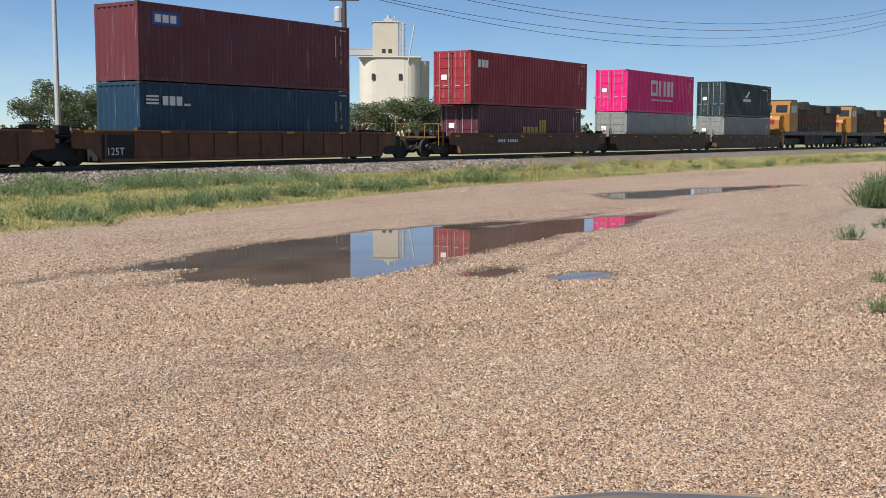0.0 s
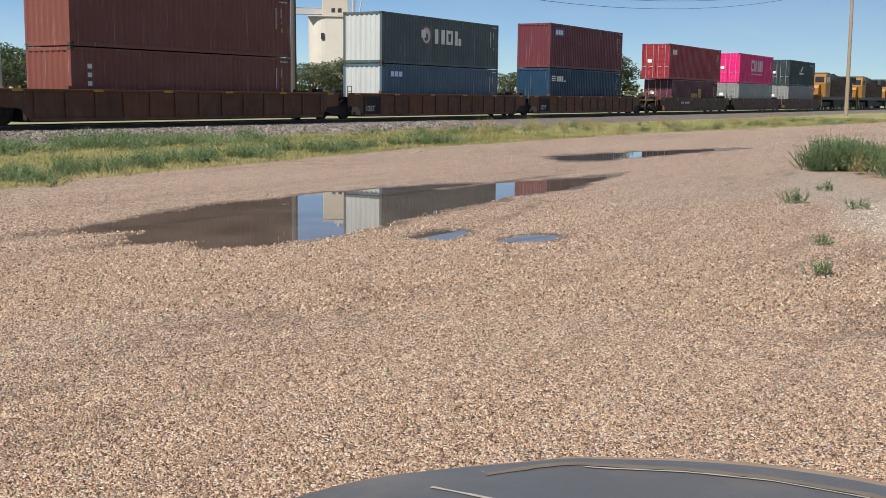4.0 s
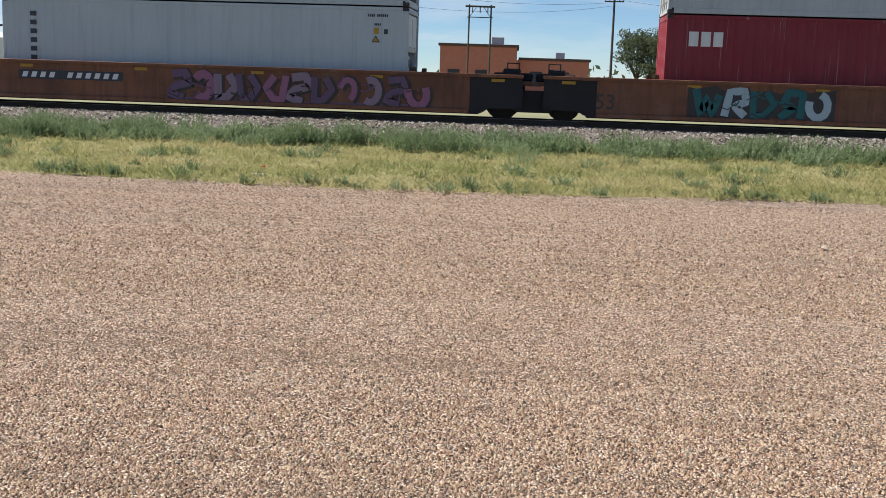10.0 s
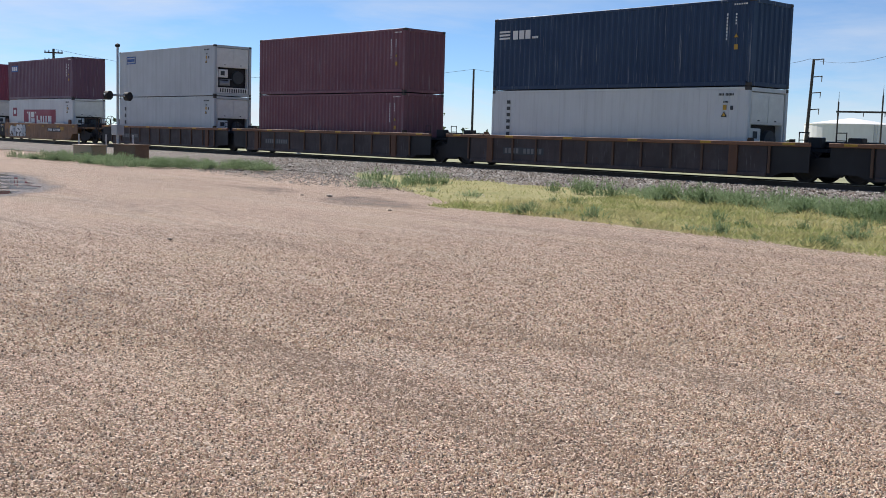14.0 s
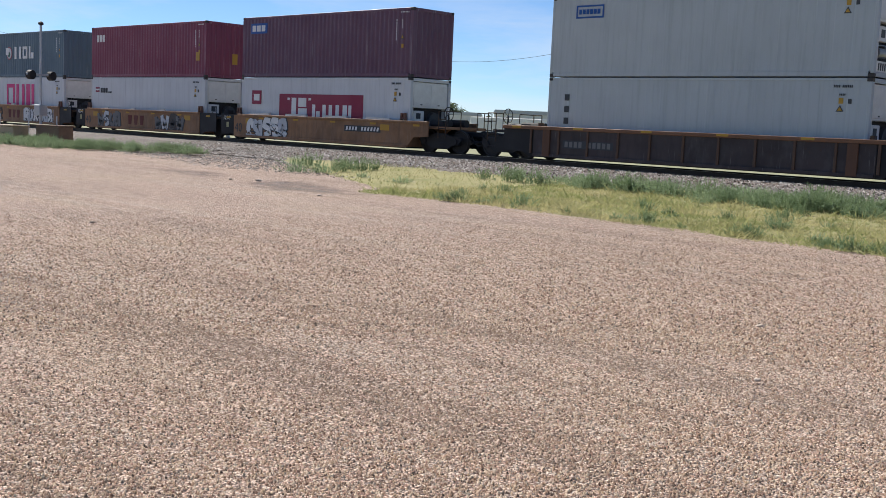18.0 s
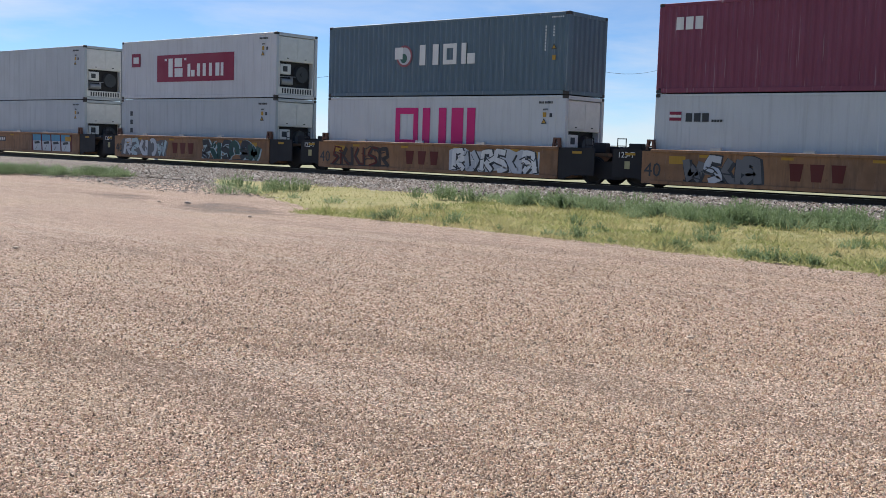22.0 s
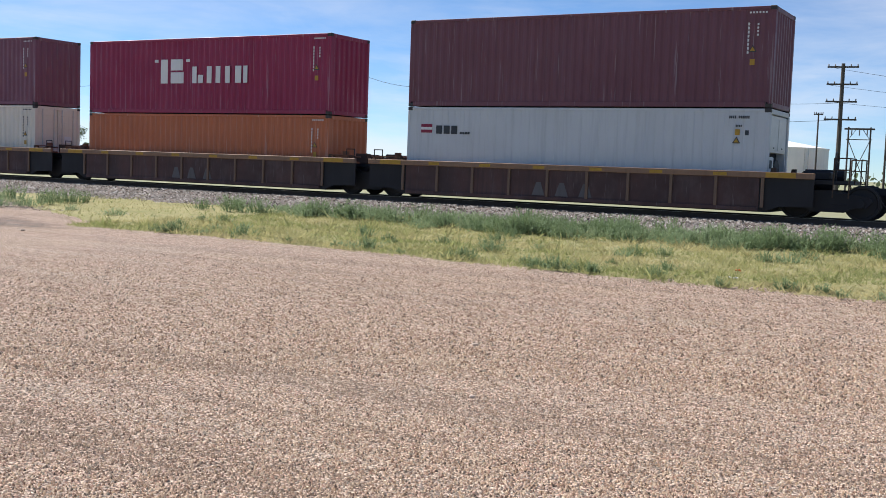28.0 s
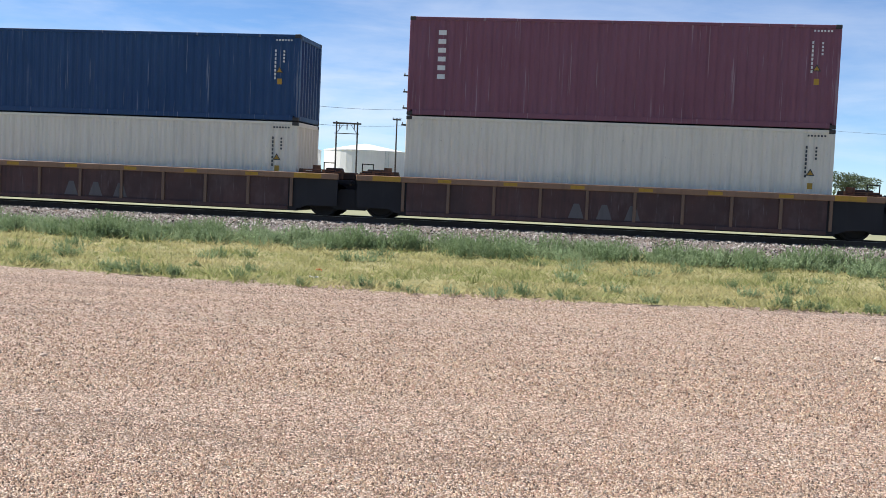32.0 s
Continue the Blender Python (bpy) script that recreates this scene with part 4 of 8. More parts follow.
def wave(x0, x1, z0, z1, y, depth, period, flat, sign):
    """A trapezoidal corrugated sheet in the plane y, its troughs depth deeper on the far side of sign."""
    xs, n = [], max(1, round((x1 - x0) / period))
    p = (x1 - x0) / n
    for i in range(n):
        a = x0 + i * p
        xs += [(a, 0), (a + p * flat, 0), (a + p * 0.5, 1), (a + p * (0.5 + flat), 1)]
    xs.append((x1, 0))
    m = Mesh()
    for x, d in xs:
        m.v += [(x, y - sign * d * depth, z0), (x, y - sign * d * depth, z1)]
    m.f = [(2 * i, 2 * i + 2, 2 * i + 3, 2 * i + 1) for i in range(len(xs) - 1)]
    m.mi = [0] * len(m.f)
    return m


def turned(m):
    """Swaps a sheet's x and y, for end walls."""
    m.v = [(y, x, z) for x, y, z in m.v]
    return m


def container(key, high, ends, label, extra=None, reefer=False, inset=1.02):
    """A 40 ft box; ends: the kind of its west and its east end (corr, doors, unit)."""
    H = 2.896 if high else 2.591
    mt = tone(key)
    ob = thing("shipping_container", label, "container", "containers on the train")
    L2, W2 = LEN / 2, WID / 2
    for sx in (-1, 1):
        for sy in (-1, 1):
            x, y = sx * L2, sy * W2
            me = cached(("post", key, H, sx, sy), lambda: Mesh().box(min(x, x - sx * 0.11), max(x, x - sx * 0.11), min(y, y - sy * 0.15), max(y, y - sy * 0.15), 0.118, H - 0.118, 0.012).data("corner_post", mt))
            part("corner_post", me, None, ob)
            for z in (0.0, H - 0.118):
                me = cached(("casting", sx, sy, z), lambda: Mesh().box(min(x, x - sx * 0.178) - 0.003, max(x, x - sx * 0.178) + 0.003, min(y, y - sy * 0.162) - 0.003, max(y, y - sy * 0.162) + 0.003, z, z + 0.118, 0.016).data("corner_casting", CASTING))
                part("corner_casting", me, None, ob)
    for sy in (-1, 1):
        y = sy * W2
        part("bottom_rail", cached(("brail", key, sy), lambda: Mesh().box(-L2 + 0.17, L2 - 0.17, y - 0.06 if sy > 0 else y, y if sy > 0 else y + 0.06, 0.02, 0.17, 0.008).data("bottom_rail", mt)), None, ob)
        part("top_rail", cached(("trail", key, H, sy), lambda: Mesh().box(-L2 + 0.17, L2 - 0.17, y - 0.06 if sy > 0 else y, y if sy > 0 else y + 0.06, H - 0.10, H - 0.012, 0.008).data("top_rail", mt)), None, ob)
        if reefer:
            me = cached(("side", key, H, sy, "r"), lambda: wave(-L2 + 0.11, L2 - 0.11, 0.17, H - 0.10, sy * (W2 - 0.012), 0.010, 0.61, 0.44, sy).data("side_panel", mt))
        else:
            me = cached(("side", key, H, sy), lambda: wave(-L2 + 0.11, L2 - 0.11, 0.17, H - 0.10, sy * (W2 - 0.006), 0.036, 0.278, 0.26, sy).data("side_panel", mt))
        part("side_panel", me, None, ob)
    part("roof", cached(("roof", key, H), lambda: Mesh().box(-L2 + 0.05, L2 - 0.05, -W2 + 0.03, W2 - 0.03, H - 0.07, H - 0.025).data("roof", mt)), None, ob)
    part("floor", cached(("floor",), lambda: Mesh().box(-L2 + 0.1, L2 - 0.1, -W2 + 0.07, W2 - 0.07, 0.06, 0.16).data("floor", STEEL_DARK)), None, ob)
    for sx, kind in zip((-1, 1), ends):
        x = sx * L2
        part("end_header", cached(("header", key, H, sx), lambda: Mesh().box(min(x, x - sx * 0.09), max(x, x - sx * 0.09), -W2 + 0.16, W2 - 0.16, H - 0.15, H - 0.012, 0.008).data("end_header", mt)), None, ob)
        part("end_sill", cached(("sill", key, H, sx), lambda: Mesh().box(min(x, x - sx * 0.09), max(x, x - sx * 0.09), -W2 + 0.16, W2 - 0.16, 0.02, 0.16, 0.008).data("end_sill", mt)), None, ob)
        if kind == "corr":
            skin = tone("pale_grey") if key in ("slate", "steel_blue") else mt        # these two have whitish ends
            me = cached(("end", key, H, sx), lambda: turned(wave(-W2 + 0.15, W2 - 0.15, 0.16, H - 0.15, sx * (L2 - 0.012), 0.045, 0.30, 0.27, sx)).data("end_wall", skin))
            part("end_wall", me, None, ob)
        elif kind == "doors":
            for sy in (-1, 1):
                def leaf():
                    m = Mesh().box(min(x - sx * 0.075, x - sx * 0.03), max(x - sx * 0.075, x - sx * 0.03), min(sy * 0.012, sy * (W2 - 0.155)), max(sy * 0.012, sy * (W2 - 0.155)), 0.165, H - 0.155, 0.01)
                    for k in range(5):
                        z = 0.34 + k * (H - 0.75) / 4
                        m.box(min(x - sx * 0.03, x - sx * 0.008), max(x - sx * 0.03, x - sx * 0.008), min(sy * 0.1, sy * (W2 - 0.24)), max(sy * 0.1, sy * (W2 - 0.24)), z, z + (H - 0.75) / 4 * 0.55, 0.01)
                    return m.data("door", mt)
                d = part("door", cached(("door", key, H, sx, sy), leaf), None, ob)
                for yy in (0.22, 0.82):
                    part("lock_rod", cached(("rod", H, sx, sy, yy), lambda: Mesh().tube((x + sx * 0.004, sy * yy, 0.10), (x + sx * 0.004, sy * yy, H - 0.12), 0.018, seg=6).box(x - 0.014, x + 0.014, min(sy * yy, sy * (yy + 0.3)), max(sy * yy, sy * (yy + 0.3)), 1.0, 1.045).data("lock_rod", BARE)), None, d)
                if sy > 0:
                    part("placard", cached(("placard", sx), lambda: Mesh().box(min(x + sx * 0.002, x - sx * 0.01), max(x + sx * 0.002, x - sx * 0.01), 0.34, 0.70, 1.35, 1.62).data("placard", WHITE_MARK)), None, d, "white placard")
        else:
            def span(a, b, y0, y1, z0, z1, c=0.0):
                """A box that lies from a to b metres inside the end."""
                return Mesh().box(min(x - sx * a, x - sx * b), max(x - sx * a, x - sx * b), y0, y1, z0, z1, c)

            unit_white, alloy = plain("unit_white", (0.66, 0.655, 0.62), 0.5, var=0.35, scale=3.0), plain("unit_alloy", (0.27, 0.275, 0.28), 0.45, 0.4)
            part("end_wall", cached(("rwall", key, H, sx), lambda: span(0.36, 0.33, -W2 + 0.15, W2 - 0.15, 0.16, H - 0.15).data("end_wall", mt)), None, ob)
            u = part("cooling_unit", cached(("unit", H, sx), lambda: span(0.32, 0.05, -1.05, 1.05, 1.64, H - 0.17, 0.02).data("cooling_unit", unit_white)), None, ob, "white refrigeration housing")
            for k in (-0.52, 0.52):
                part("access_panel", cached(("access", H, sx, k), lambda: span(0.05, 0.035, k - 0.46, k + 0.46, 1.72, H - 0.27, 0.006).data("access_panel", unit_white)), None, u)
                part("latch", cached(("latch", sx, k), lambda: span(0.035, 0.022, k - 0.05, k + 0.05, 1.76, 1.80).data("latch", DARK_MARK)), None, u)
            bay = part("condenser_bay", cached(("bay", sx), lambda: span(0.33, 0.30, -1.0, 1.0, 0.50, 1.64).data("condenser_bay", STEEL_DARK)), None, ob, "dark recessed machinery bay")
            part("fan_grille", cached(("fan", sx), lambda: Mesh().tube((x - sx * 0.29, 0.42, 1.10), (x - sx * 0.13, 0.42, 1.10), 0.40, 0.36, seg=20).tube((x - sx * 0.13, 0.42, 1.10), (x - sx * 0.10, 0.42, 1.10), 0.10, seg=10).data("fan_grille", DARK_MARK)), None, bay)
            part("control_box", cached(("ctl", sx), lambda: span(0.28, 0.06, -0.92, -0.30, 1.06, 1.52, 0.02).data("control_box", unit_white)), None, bay)
            part("display", cached(("display", sx), lambda: span(0.06, 0.052, -0.78, -0.52, 1.18, 1.42).data("display", DARK_MARK)), None, bay)
            part("compressor", cached(("compressor", sx), lambda: Mesh().tube((x - sx * 0.16, -0.85, 0.74), (x - sx * 0.16, -0.25, 0.74), 0.15, seg=12).tube((x - sx * 0.14, -0.2, 0.62), (x - sx * 0.14, -0.2, 0.95), 0.06, seg=8).tube((x - sx * 0.12, -0.95, 0.95), (x - sx * 0.12, 0.0, 0.98), 0.02, seg=5).data("compressor", alloy)), None, bay)
            part("lower_panel", cached(("lower", sx), lambda: span(0.30, 0.06, -1.05, 1.05, 0.17, 0.50, 0.015).data("lower_panel", unit_white)), None, ob, "rust-streaked white lower panel")
            def slots():
                q = Mesh()
                for k in range(12):
                    q.box(min(x - sx * 0.062, x - sx * 0.052), max(x - sx * 0.062, x - sx * 0.052), -0.82 + k * 0.15, -0.74 + k * 0.15, 0.22, 0.44)
                return q.data("slot_row", DARK_MARK)
            m = cached(("slots", sx), slots)
            tagged(part("slot_row", m, None, ob), kind="stuff")
            for yy in (-1.03, 0.97):
                part("jamb", cached(("jamb", sx, yy), lambda: span(0.30, 0.03, yy, yy + 0.06, 0.50, 1.64, 0.01).data("jamb", unit_white)), None, ob)
    # small coded marks near the ends of the side that faces the lot
    ink = DARK_MARK if sum(TONES[key]) > 1.0 else WHITE_MARK
    yf = -W2 - 0.004

    def codes():
        m = Mesh()
        if reefer:
            for k in range(11):
                if k != 4:
                    m.box(L2 - 1.18 + 0.055 * k, L2 - 1.145 + 0.055 * k, yf, yf + 0.006, H - 0.30, H - 0.22)
            for k in range(4):
                m.box(L2 - 0.98 + 0.05 * k, L2 - 0.95 + 0.05 * k, yf, yf + 0.006, H - 0.54, H - 0.48)
            m.box(L2 - 0.70, L2 - 0.59, yf, yf + 0.006, H - 0.78, H - 0.64)
            return m.data("code_marking", ink)
        for k in range(8):
            m.box(L2 - inset, L2 - inset + 0.05, yf, yf + 0.006, H - 0.55 - k * 0.115, H - 0.47 - k * 0.115)
        for k in range(4):
            m.box(L2 - inset * 0.66, L2 - inset * 0.66 + 0.05, yf, yf + 0.006, H - 0.55 - k * 0.1, H - 0.49 - k * 0.1)
        for k in range(6):
            m.box(L2 - 0.75 + 0.09 * k, L2 - 0.70 + 0.09 * k, yf, yf + 0.006, H - 0.21, H - 0.16)
        return m.data("code_marking", ink)
    tagged(part("code_marking", cached(("codes", H, ink.name, inset, reefer), codes), None, ob, "rows of small unreadable marks"), kind="stuff")
    wx, wz, sx0, sz = (L2 - 0.94, H - 1.02, L2 - 0.99, H - 0.78) if reefer else (L2 - 0.62, H * 0.55, L2 - 0.68, H * 0.42)
    warn = part("warning_sticker", cached(("warn", wx, wz), lambda: Mesh().prism([(wx - 0.12, wz), (wx + 0.12, wz), (wx, wz + 0.20)], yf, yf + 0.006).data("warning_sticker", DARK_MARK)), None, ob, "small warning triangle")
    part("triangle_face", cached(("warnface", wx, wz), lambda: Mesh().prism([(wx - 0.075, wz + 0.027), (wx + 0.075, wz + 0.027), (wx, wz + 0.15)], yf - 0.004, yf + 0.006).data("triangle_face", YELLOW_MARK)), None, warn, "yellow")
    part("data_sticker", cached(("sticker", sx0, sz), lambda: Mesh().box(sx0, sx0 + 0.14, yf, yf + 0.006, sz, sz + 0.17).data("data_sticker", YELLOW_MARK)), None, ob, "small yellow sticker")
    if extra:
        extra(ob, H, yf)
    return ob


def logo(name, label, shapes, mats):
    """Plain painted shapes on a container's side; shapes: (material, x0, x1, z0, z1) in fractions of the side, or a disc with a sixth entry."""
    def add(ob, H, yf):
        first = None
        for k, x0, x1, z0, z1, *disc in shapes:
            u0, u1 = -LEN / 2 + x0 * LEN, -LEN / 2 + x1 * LEN
            m = Mesh()
            if disc:
                m.lathe([((u1 - u0) / 2, yf - 0.004 * k), ((u1 - u0) / 2, yf + 0.008)], 24, "y", ((u0 + u1) / 2, 0, (z0 + z1) / 2 * H))
            else:
                m.box(u0, u1, yf - 0.004 * k, yf + 0.008, z0 * H, z1 * H)
            bar = part(name if first is None else "emblem_bar", m, mats[k], first or ob, label if first is None else "")
            first = first or bar
    return add


def blocks(k, x0, x1, z0, z1, n, gap=0.22):
    """n upright bars side by side, as wide as a word."""
    w = (x1 - x0) / n
    return [(k, x0 + i * w, x0 + (i + 1 - gap) * w, z0, z1) for i in range(n)]


def pillar(k, x, w, z0, z1, n):
    """A word that runs down the side: n short bars one below the other."""
    h = (z1 - z0) / n
    return [(k, x + w * 0.15, x + w * 0.85, z1 - (i + 0.62) * h, z1 - (i + 0.08) * h) for i in range(n)]


def frames(k, x0, x1, z0, z1, t):
    """An open square."""
    return [(k, x0, x0 + t, z0, z1), (k, x1 - t, x1, z0, z1), (k, x0 + t, x1 - t, z0, z0 + t * 4.2), (k, x0 + t, x1 - t, z1 - t * 4.2, z1)]


paint("oxide_marking", (0.12, 0.022, 0.016), 0.6, 0.3, 0.2)
PINK_MARK = paint("pink_marking", (0.60, 0.012, 0.16), 0.5, 0.15, 0.05)
RED_MARK = paint("red_marking", (0.25, 0.016, 0.050), 0.5, 0.15, 0.05)
BLUE_MARK = paint("blue_marking", (0.02, 0.09, 0.32), 0.5, 0.15, 0.05)
GREY_MARK = paint("silver_marking", (0.50, 0.52, 0.54), 0.5, 0.15, 0.05)
GOLD_MARK = paint("gold_marking", (0.42, 0.30, 0.05), 0.5, 0.15, 0.05)
PW = [WHITE_MARK, WHITE_MARK]


def ell(k, x, w, z0, z1, t):
    """An upright bar beside a low block."""
    return [(k, x, x + t * 1.15, z0, z1), (k, x + t * 1.5, x + w, z0, z0 + (z1 - z0) * 0.5)]


def comb(k, x, w, z0, z1, t):
    """Two upright blocks, the second one narrower."""
    return [(k, x, x + w * 0.5, z0, z1), (k, x + w * 0.66, x + w, z0, z1)]


def pair(k, x, w, z0, z1, t):
    """Two upright bars."""
    return [(k, x, x + t * 1.2, z0, z1), (k, x + w - t * 1.2, x + w, z0, z1)]


def word_square(k, z0, z1):
    return frames(k, 0.325, 0.425, z0, z1, 0.020) + pair(k, 0.445, 0.100, z0, z1, 0.026) + comb(k, 0.567, 0.096, z0, z1, 0.024)


def word_line(k, x0, x1, z0, z1):
    w = (x1 - x0) / 4
    return ell(k, x0, w * 0.75, z0, z1, w * 0.26) + [(k, x0 + w, x0 + w * 1.32, z0, z1)] + pair(k, x0 + w * 1.6, w * 0.95, z0, z1, w * 0.26) + comb(k, x0 + w * 2.9, w * 0.8, z0, z1, w * 0.26)


def word_block(k, x0, w, z0, z1):
    h = z1 - z0
    return [(k, x0, x0 + w * 0.30, z0, z1), (k, x0 + w * 0.44, x0 + w * 0.96, z0 + h * 0.54, z1), (k, x0 + w * 0.44, x0 + w, z0, z0 + h * 0.46), (k, x0 - w * 0.28, x0 - w * 0.12, z1 - h * 0.12, z1), (k, x0 + w * 1.10, x0 + w * 1.26, z1 - h * 0.12, z1)]


flag_small = logo("emblem", "small blue panel with white bars", [(0, 0.056, 0.165, 0.72, 0.89)] + blocks(1, 0.066, 0.158, 0.755, 0.855, 3), [BLUE_MARK, WHITE_MARK])
line_small = logo("emblem", "short white stripes and bars", [(0, 0.026, 0.075, 0.80, 0.825), (0, 0.026, 0.075, 0.755, 0.78), (0, 0.026, 0.075, 0.71, 0.735)] + blocks(1, 0.09, 0.175, 0.70, 0.82, 3) + blocks(1, 0.178, 0.205, 0.70, 0.73, 4), PW)
line_dark = logo("emblem", "short dark bars beside a striped flag", [(1, 0.045, 0.080, 0.70, 0.80), (2, 0.045, 0.080, 0.735, 0.765)] + blocks(0, 0.093, 0.165, 0.69, 0.785, 3) + blocks(0, 0.168, 0.20, 0.69, 0.715, 4), [DARK_MARK, RED_MARK, WHITE_MARK])
three_bars = logo("emblem", "three short white bars", blocks(0, 0.052, 0.135, 0.70, 0.84, 3), PW)
square_grey = logo("emblem", "large silver square and bars", word_square(0, 0.42, 0.80) + blocks(0, 0.34, 0.66, 0.30, 0.335, 12), [GREY_MARK])
square_low = logo("emblem", "large silver square and bars", word_square(0, 0.40, 0.90), [GREY_MARK])
square_pink = logo("emblem", "large pink square and bars", word_square(0, 0.33, 0.845), [PINK_MARK])
bird = logo("emblem", "white wing shape above two rows of fine bars", [(0, 0.085, 0.13, 0.66, 0.70), (0, 0.105, 0.15, 0.71, 0.75), (0, 0.125, 0.165, 0.76, 0.80), (0, 0.15, 0.172, 0.81, 0.86)] + blocks(0, 0.06, 0.185, 0.55, 0.62, 9) + blocks(0, 0.075, 0.165, 0.48, 0.52, 8) + [(0, 0.84, 0.985, 0.60, 0.66), (0, 0.84, 0.90, 0.45, 0.51), (0, 0.955, 0.985, 0.30, 0.42)], PW)
bird_mid = logo("emblem", "white wing shape above fine bars", [(0, 0.42, 0.47, 0.58, 0.63), (0, 0.45, 0.49, 0.64, 0.69), (0, 0.475, 0.51, 0.70, 0.77)] + blocks(0, 0.38, 0.54, 0.46, 0.54, 9) + blocks(0, 0.80, 0.92, 0.84, 0.87, 9), PW)
ROSE_MARK, GREEN_MARK = paint("rose_marking", (0.30, 0.10, 0.12), 0.6, 0.4, 0.1), paint("green_marking", (0.05, 0.13, 0.10), 0.6, 0.3, 0.1)
round_badge = logo("emblem", "pale round badge beside large white bars", [(0, 0.30, 0.382, 0.42, 0.81, 1), (1, 0.308, 0.374, 0.42, 0.81, 1), (2, 0.322, 0.356, 0.40, 0.76, 1), (3, 0.300, 0.335, 0.56, 0.72)] + pair(3, 0.41, 0.085, 0.46, 0.76, 0.024) + frames(3, 0.51, 0.565, 0.46, 0.76, 0.016) + ell(3, 0.585, 0.055, 0.46, 0.76, 0.02), [ROSE_MARK, GREY_MARK, GREEN_MARK, WHITE_MARK])
gold_tower = logo("emblem", "gold bars and a small gold tower", blocks(0, 0.40, 0.55, 0.42, 0.56, 4) + blocks(0, 0.56, 0.63, 0.42, 0.72, 3, 0.3), [GOLD_MARK])
letters_red = logo("emblem", "large white bars", word_block(0, 0.327, 0.098, 0.40, 0.72) + word_line(0, 0.462, 0.705, 0.40, 0.62), PW)
letters_low = logo("emblem", "large white bars", word_block(0, 0.335, 0.075, 0.42, 0.66) + word_line(0, 0.452, 0.692, 0.34, 0.50), PW)
letters_panel = logo("emblem", "broad red panel with white bars", [(0, 0.256, 0.755, 0.28, 0.73)] + word_block(1, 0.335, 0.095, 0.36, 0.67) + word_line(1, 0.463, 0.71, 0.36, 0.57) + [(0, 0.073, 0.136, 0.55, 0.78), (1, 0.086, 0.124, 0.61, 0.72)], [RED_MARK, WHITE_MARK])
column_white = logo("emblem", "a column of short white bars", pillar(0, 0.067, 0.027, 0.34, 0.87, 6), PW)
column_dark = logo("emblem", "a column of short dark bars", pillar(0, 0.068, 0.022, 0.34, 0.87, 6), [DARK_MARK])
short_column_white = logo("emblem", "a column of three white bars", pillar(0, 0.058, 0.022, 0.42, 0.78, 3), PW)
short_column_dark = logo("emblem", "a column of three dark bars", pillar(0, 0.060, 0.025, 0.36, 0.80, 3), [DARK_MARK])
framed_sign = logo("emblem", "small framed sign of blue bars", frames(0, 0.09, 0.19, 0.72, 0.88, 0.005) + blocks(0, 0.10, 0.18, 0.77, 0.83, 6), [BLUE_MARK])
scroll_badge = logo("emblem", "dark scroll shape beside fine dark bars", [(0, 0.050, 0.078, 0.56, 0.68, 1), (0, 0.078, 0.100, 0.60, 0.72, 1), (1, 0.085, 0.118, 0.70, 0.74), (1, 0.070, 0.118, 0.52, 0.555)] + blocks(0, 0.135, 0.262, 0.60, 0.68, 7, 0.45), [paint("navy_marking", (0.03, 0.045, 0.11), 0.6, 0.2, 0.05), DARK_MARK])
badge_bars = logo("emblem", "pale round badge beside white bars", [(0, 0.322, 0.392, 0.36, 0.72, 1), (1, 0.329, 0.385, 0.36, 0.72, 1), (2, 0.340, 0.370, 0.34, 0.68, 1), (3, 0.316, 0.350, 0.50, 0.66)] + pair(3, 0.425, 0.080, 0.41, 0.68, 0.020) + frames(3, 0.525, 0.58, 0.41, 0.68, 0.014) + ell(3, 0.60, 0.054, 0.41, 0.68, 0.016), [ROSE_MARK, GREY_MARK, GREEN_MARK, WHITE_MARK])


# wagons -------------------------------------------------------------
ROLLERS = []       # wheelsets and their places in the bogie
WHEEL_R = 0.483


def wheel_data():
    m = Mesh().tube((0, -0.98, 0), (0, 0.98, 0), 0.08, seg=10)
    for s in (-1, 1):
        m.lathe([(0.10, s * 0.66), (0.40, s * 0.69), (0.44, s * 0.665), (WHEEL_R + 0.026, s * 0.675), (WHEEL_R + 0.026, s * 0.705), (WHEEL_R, s * 0.715), (WHEEL_R, s * 0.80), (0.43, s * 0.80), (0.40, s * 0.76), (0.15, s * 0.77), (0.10, s * 0.83)], 22, "y")
        for k in range(3):
            a = 2 * math.pi * k / 3
            m.box(0.115 * math.cos(a) - 0.02, 0.115 * math.cos(a) + 0.02, s * 0.985 - 0.015, s * 0.985 + 0.015, 0.115 * math.sin(a) - 0.02, 0.115 * math.sin(a) + 0.02)
    return m.data("wheelset", WHEEL_STEEL)


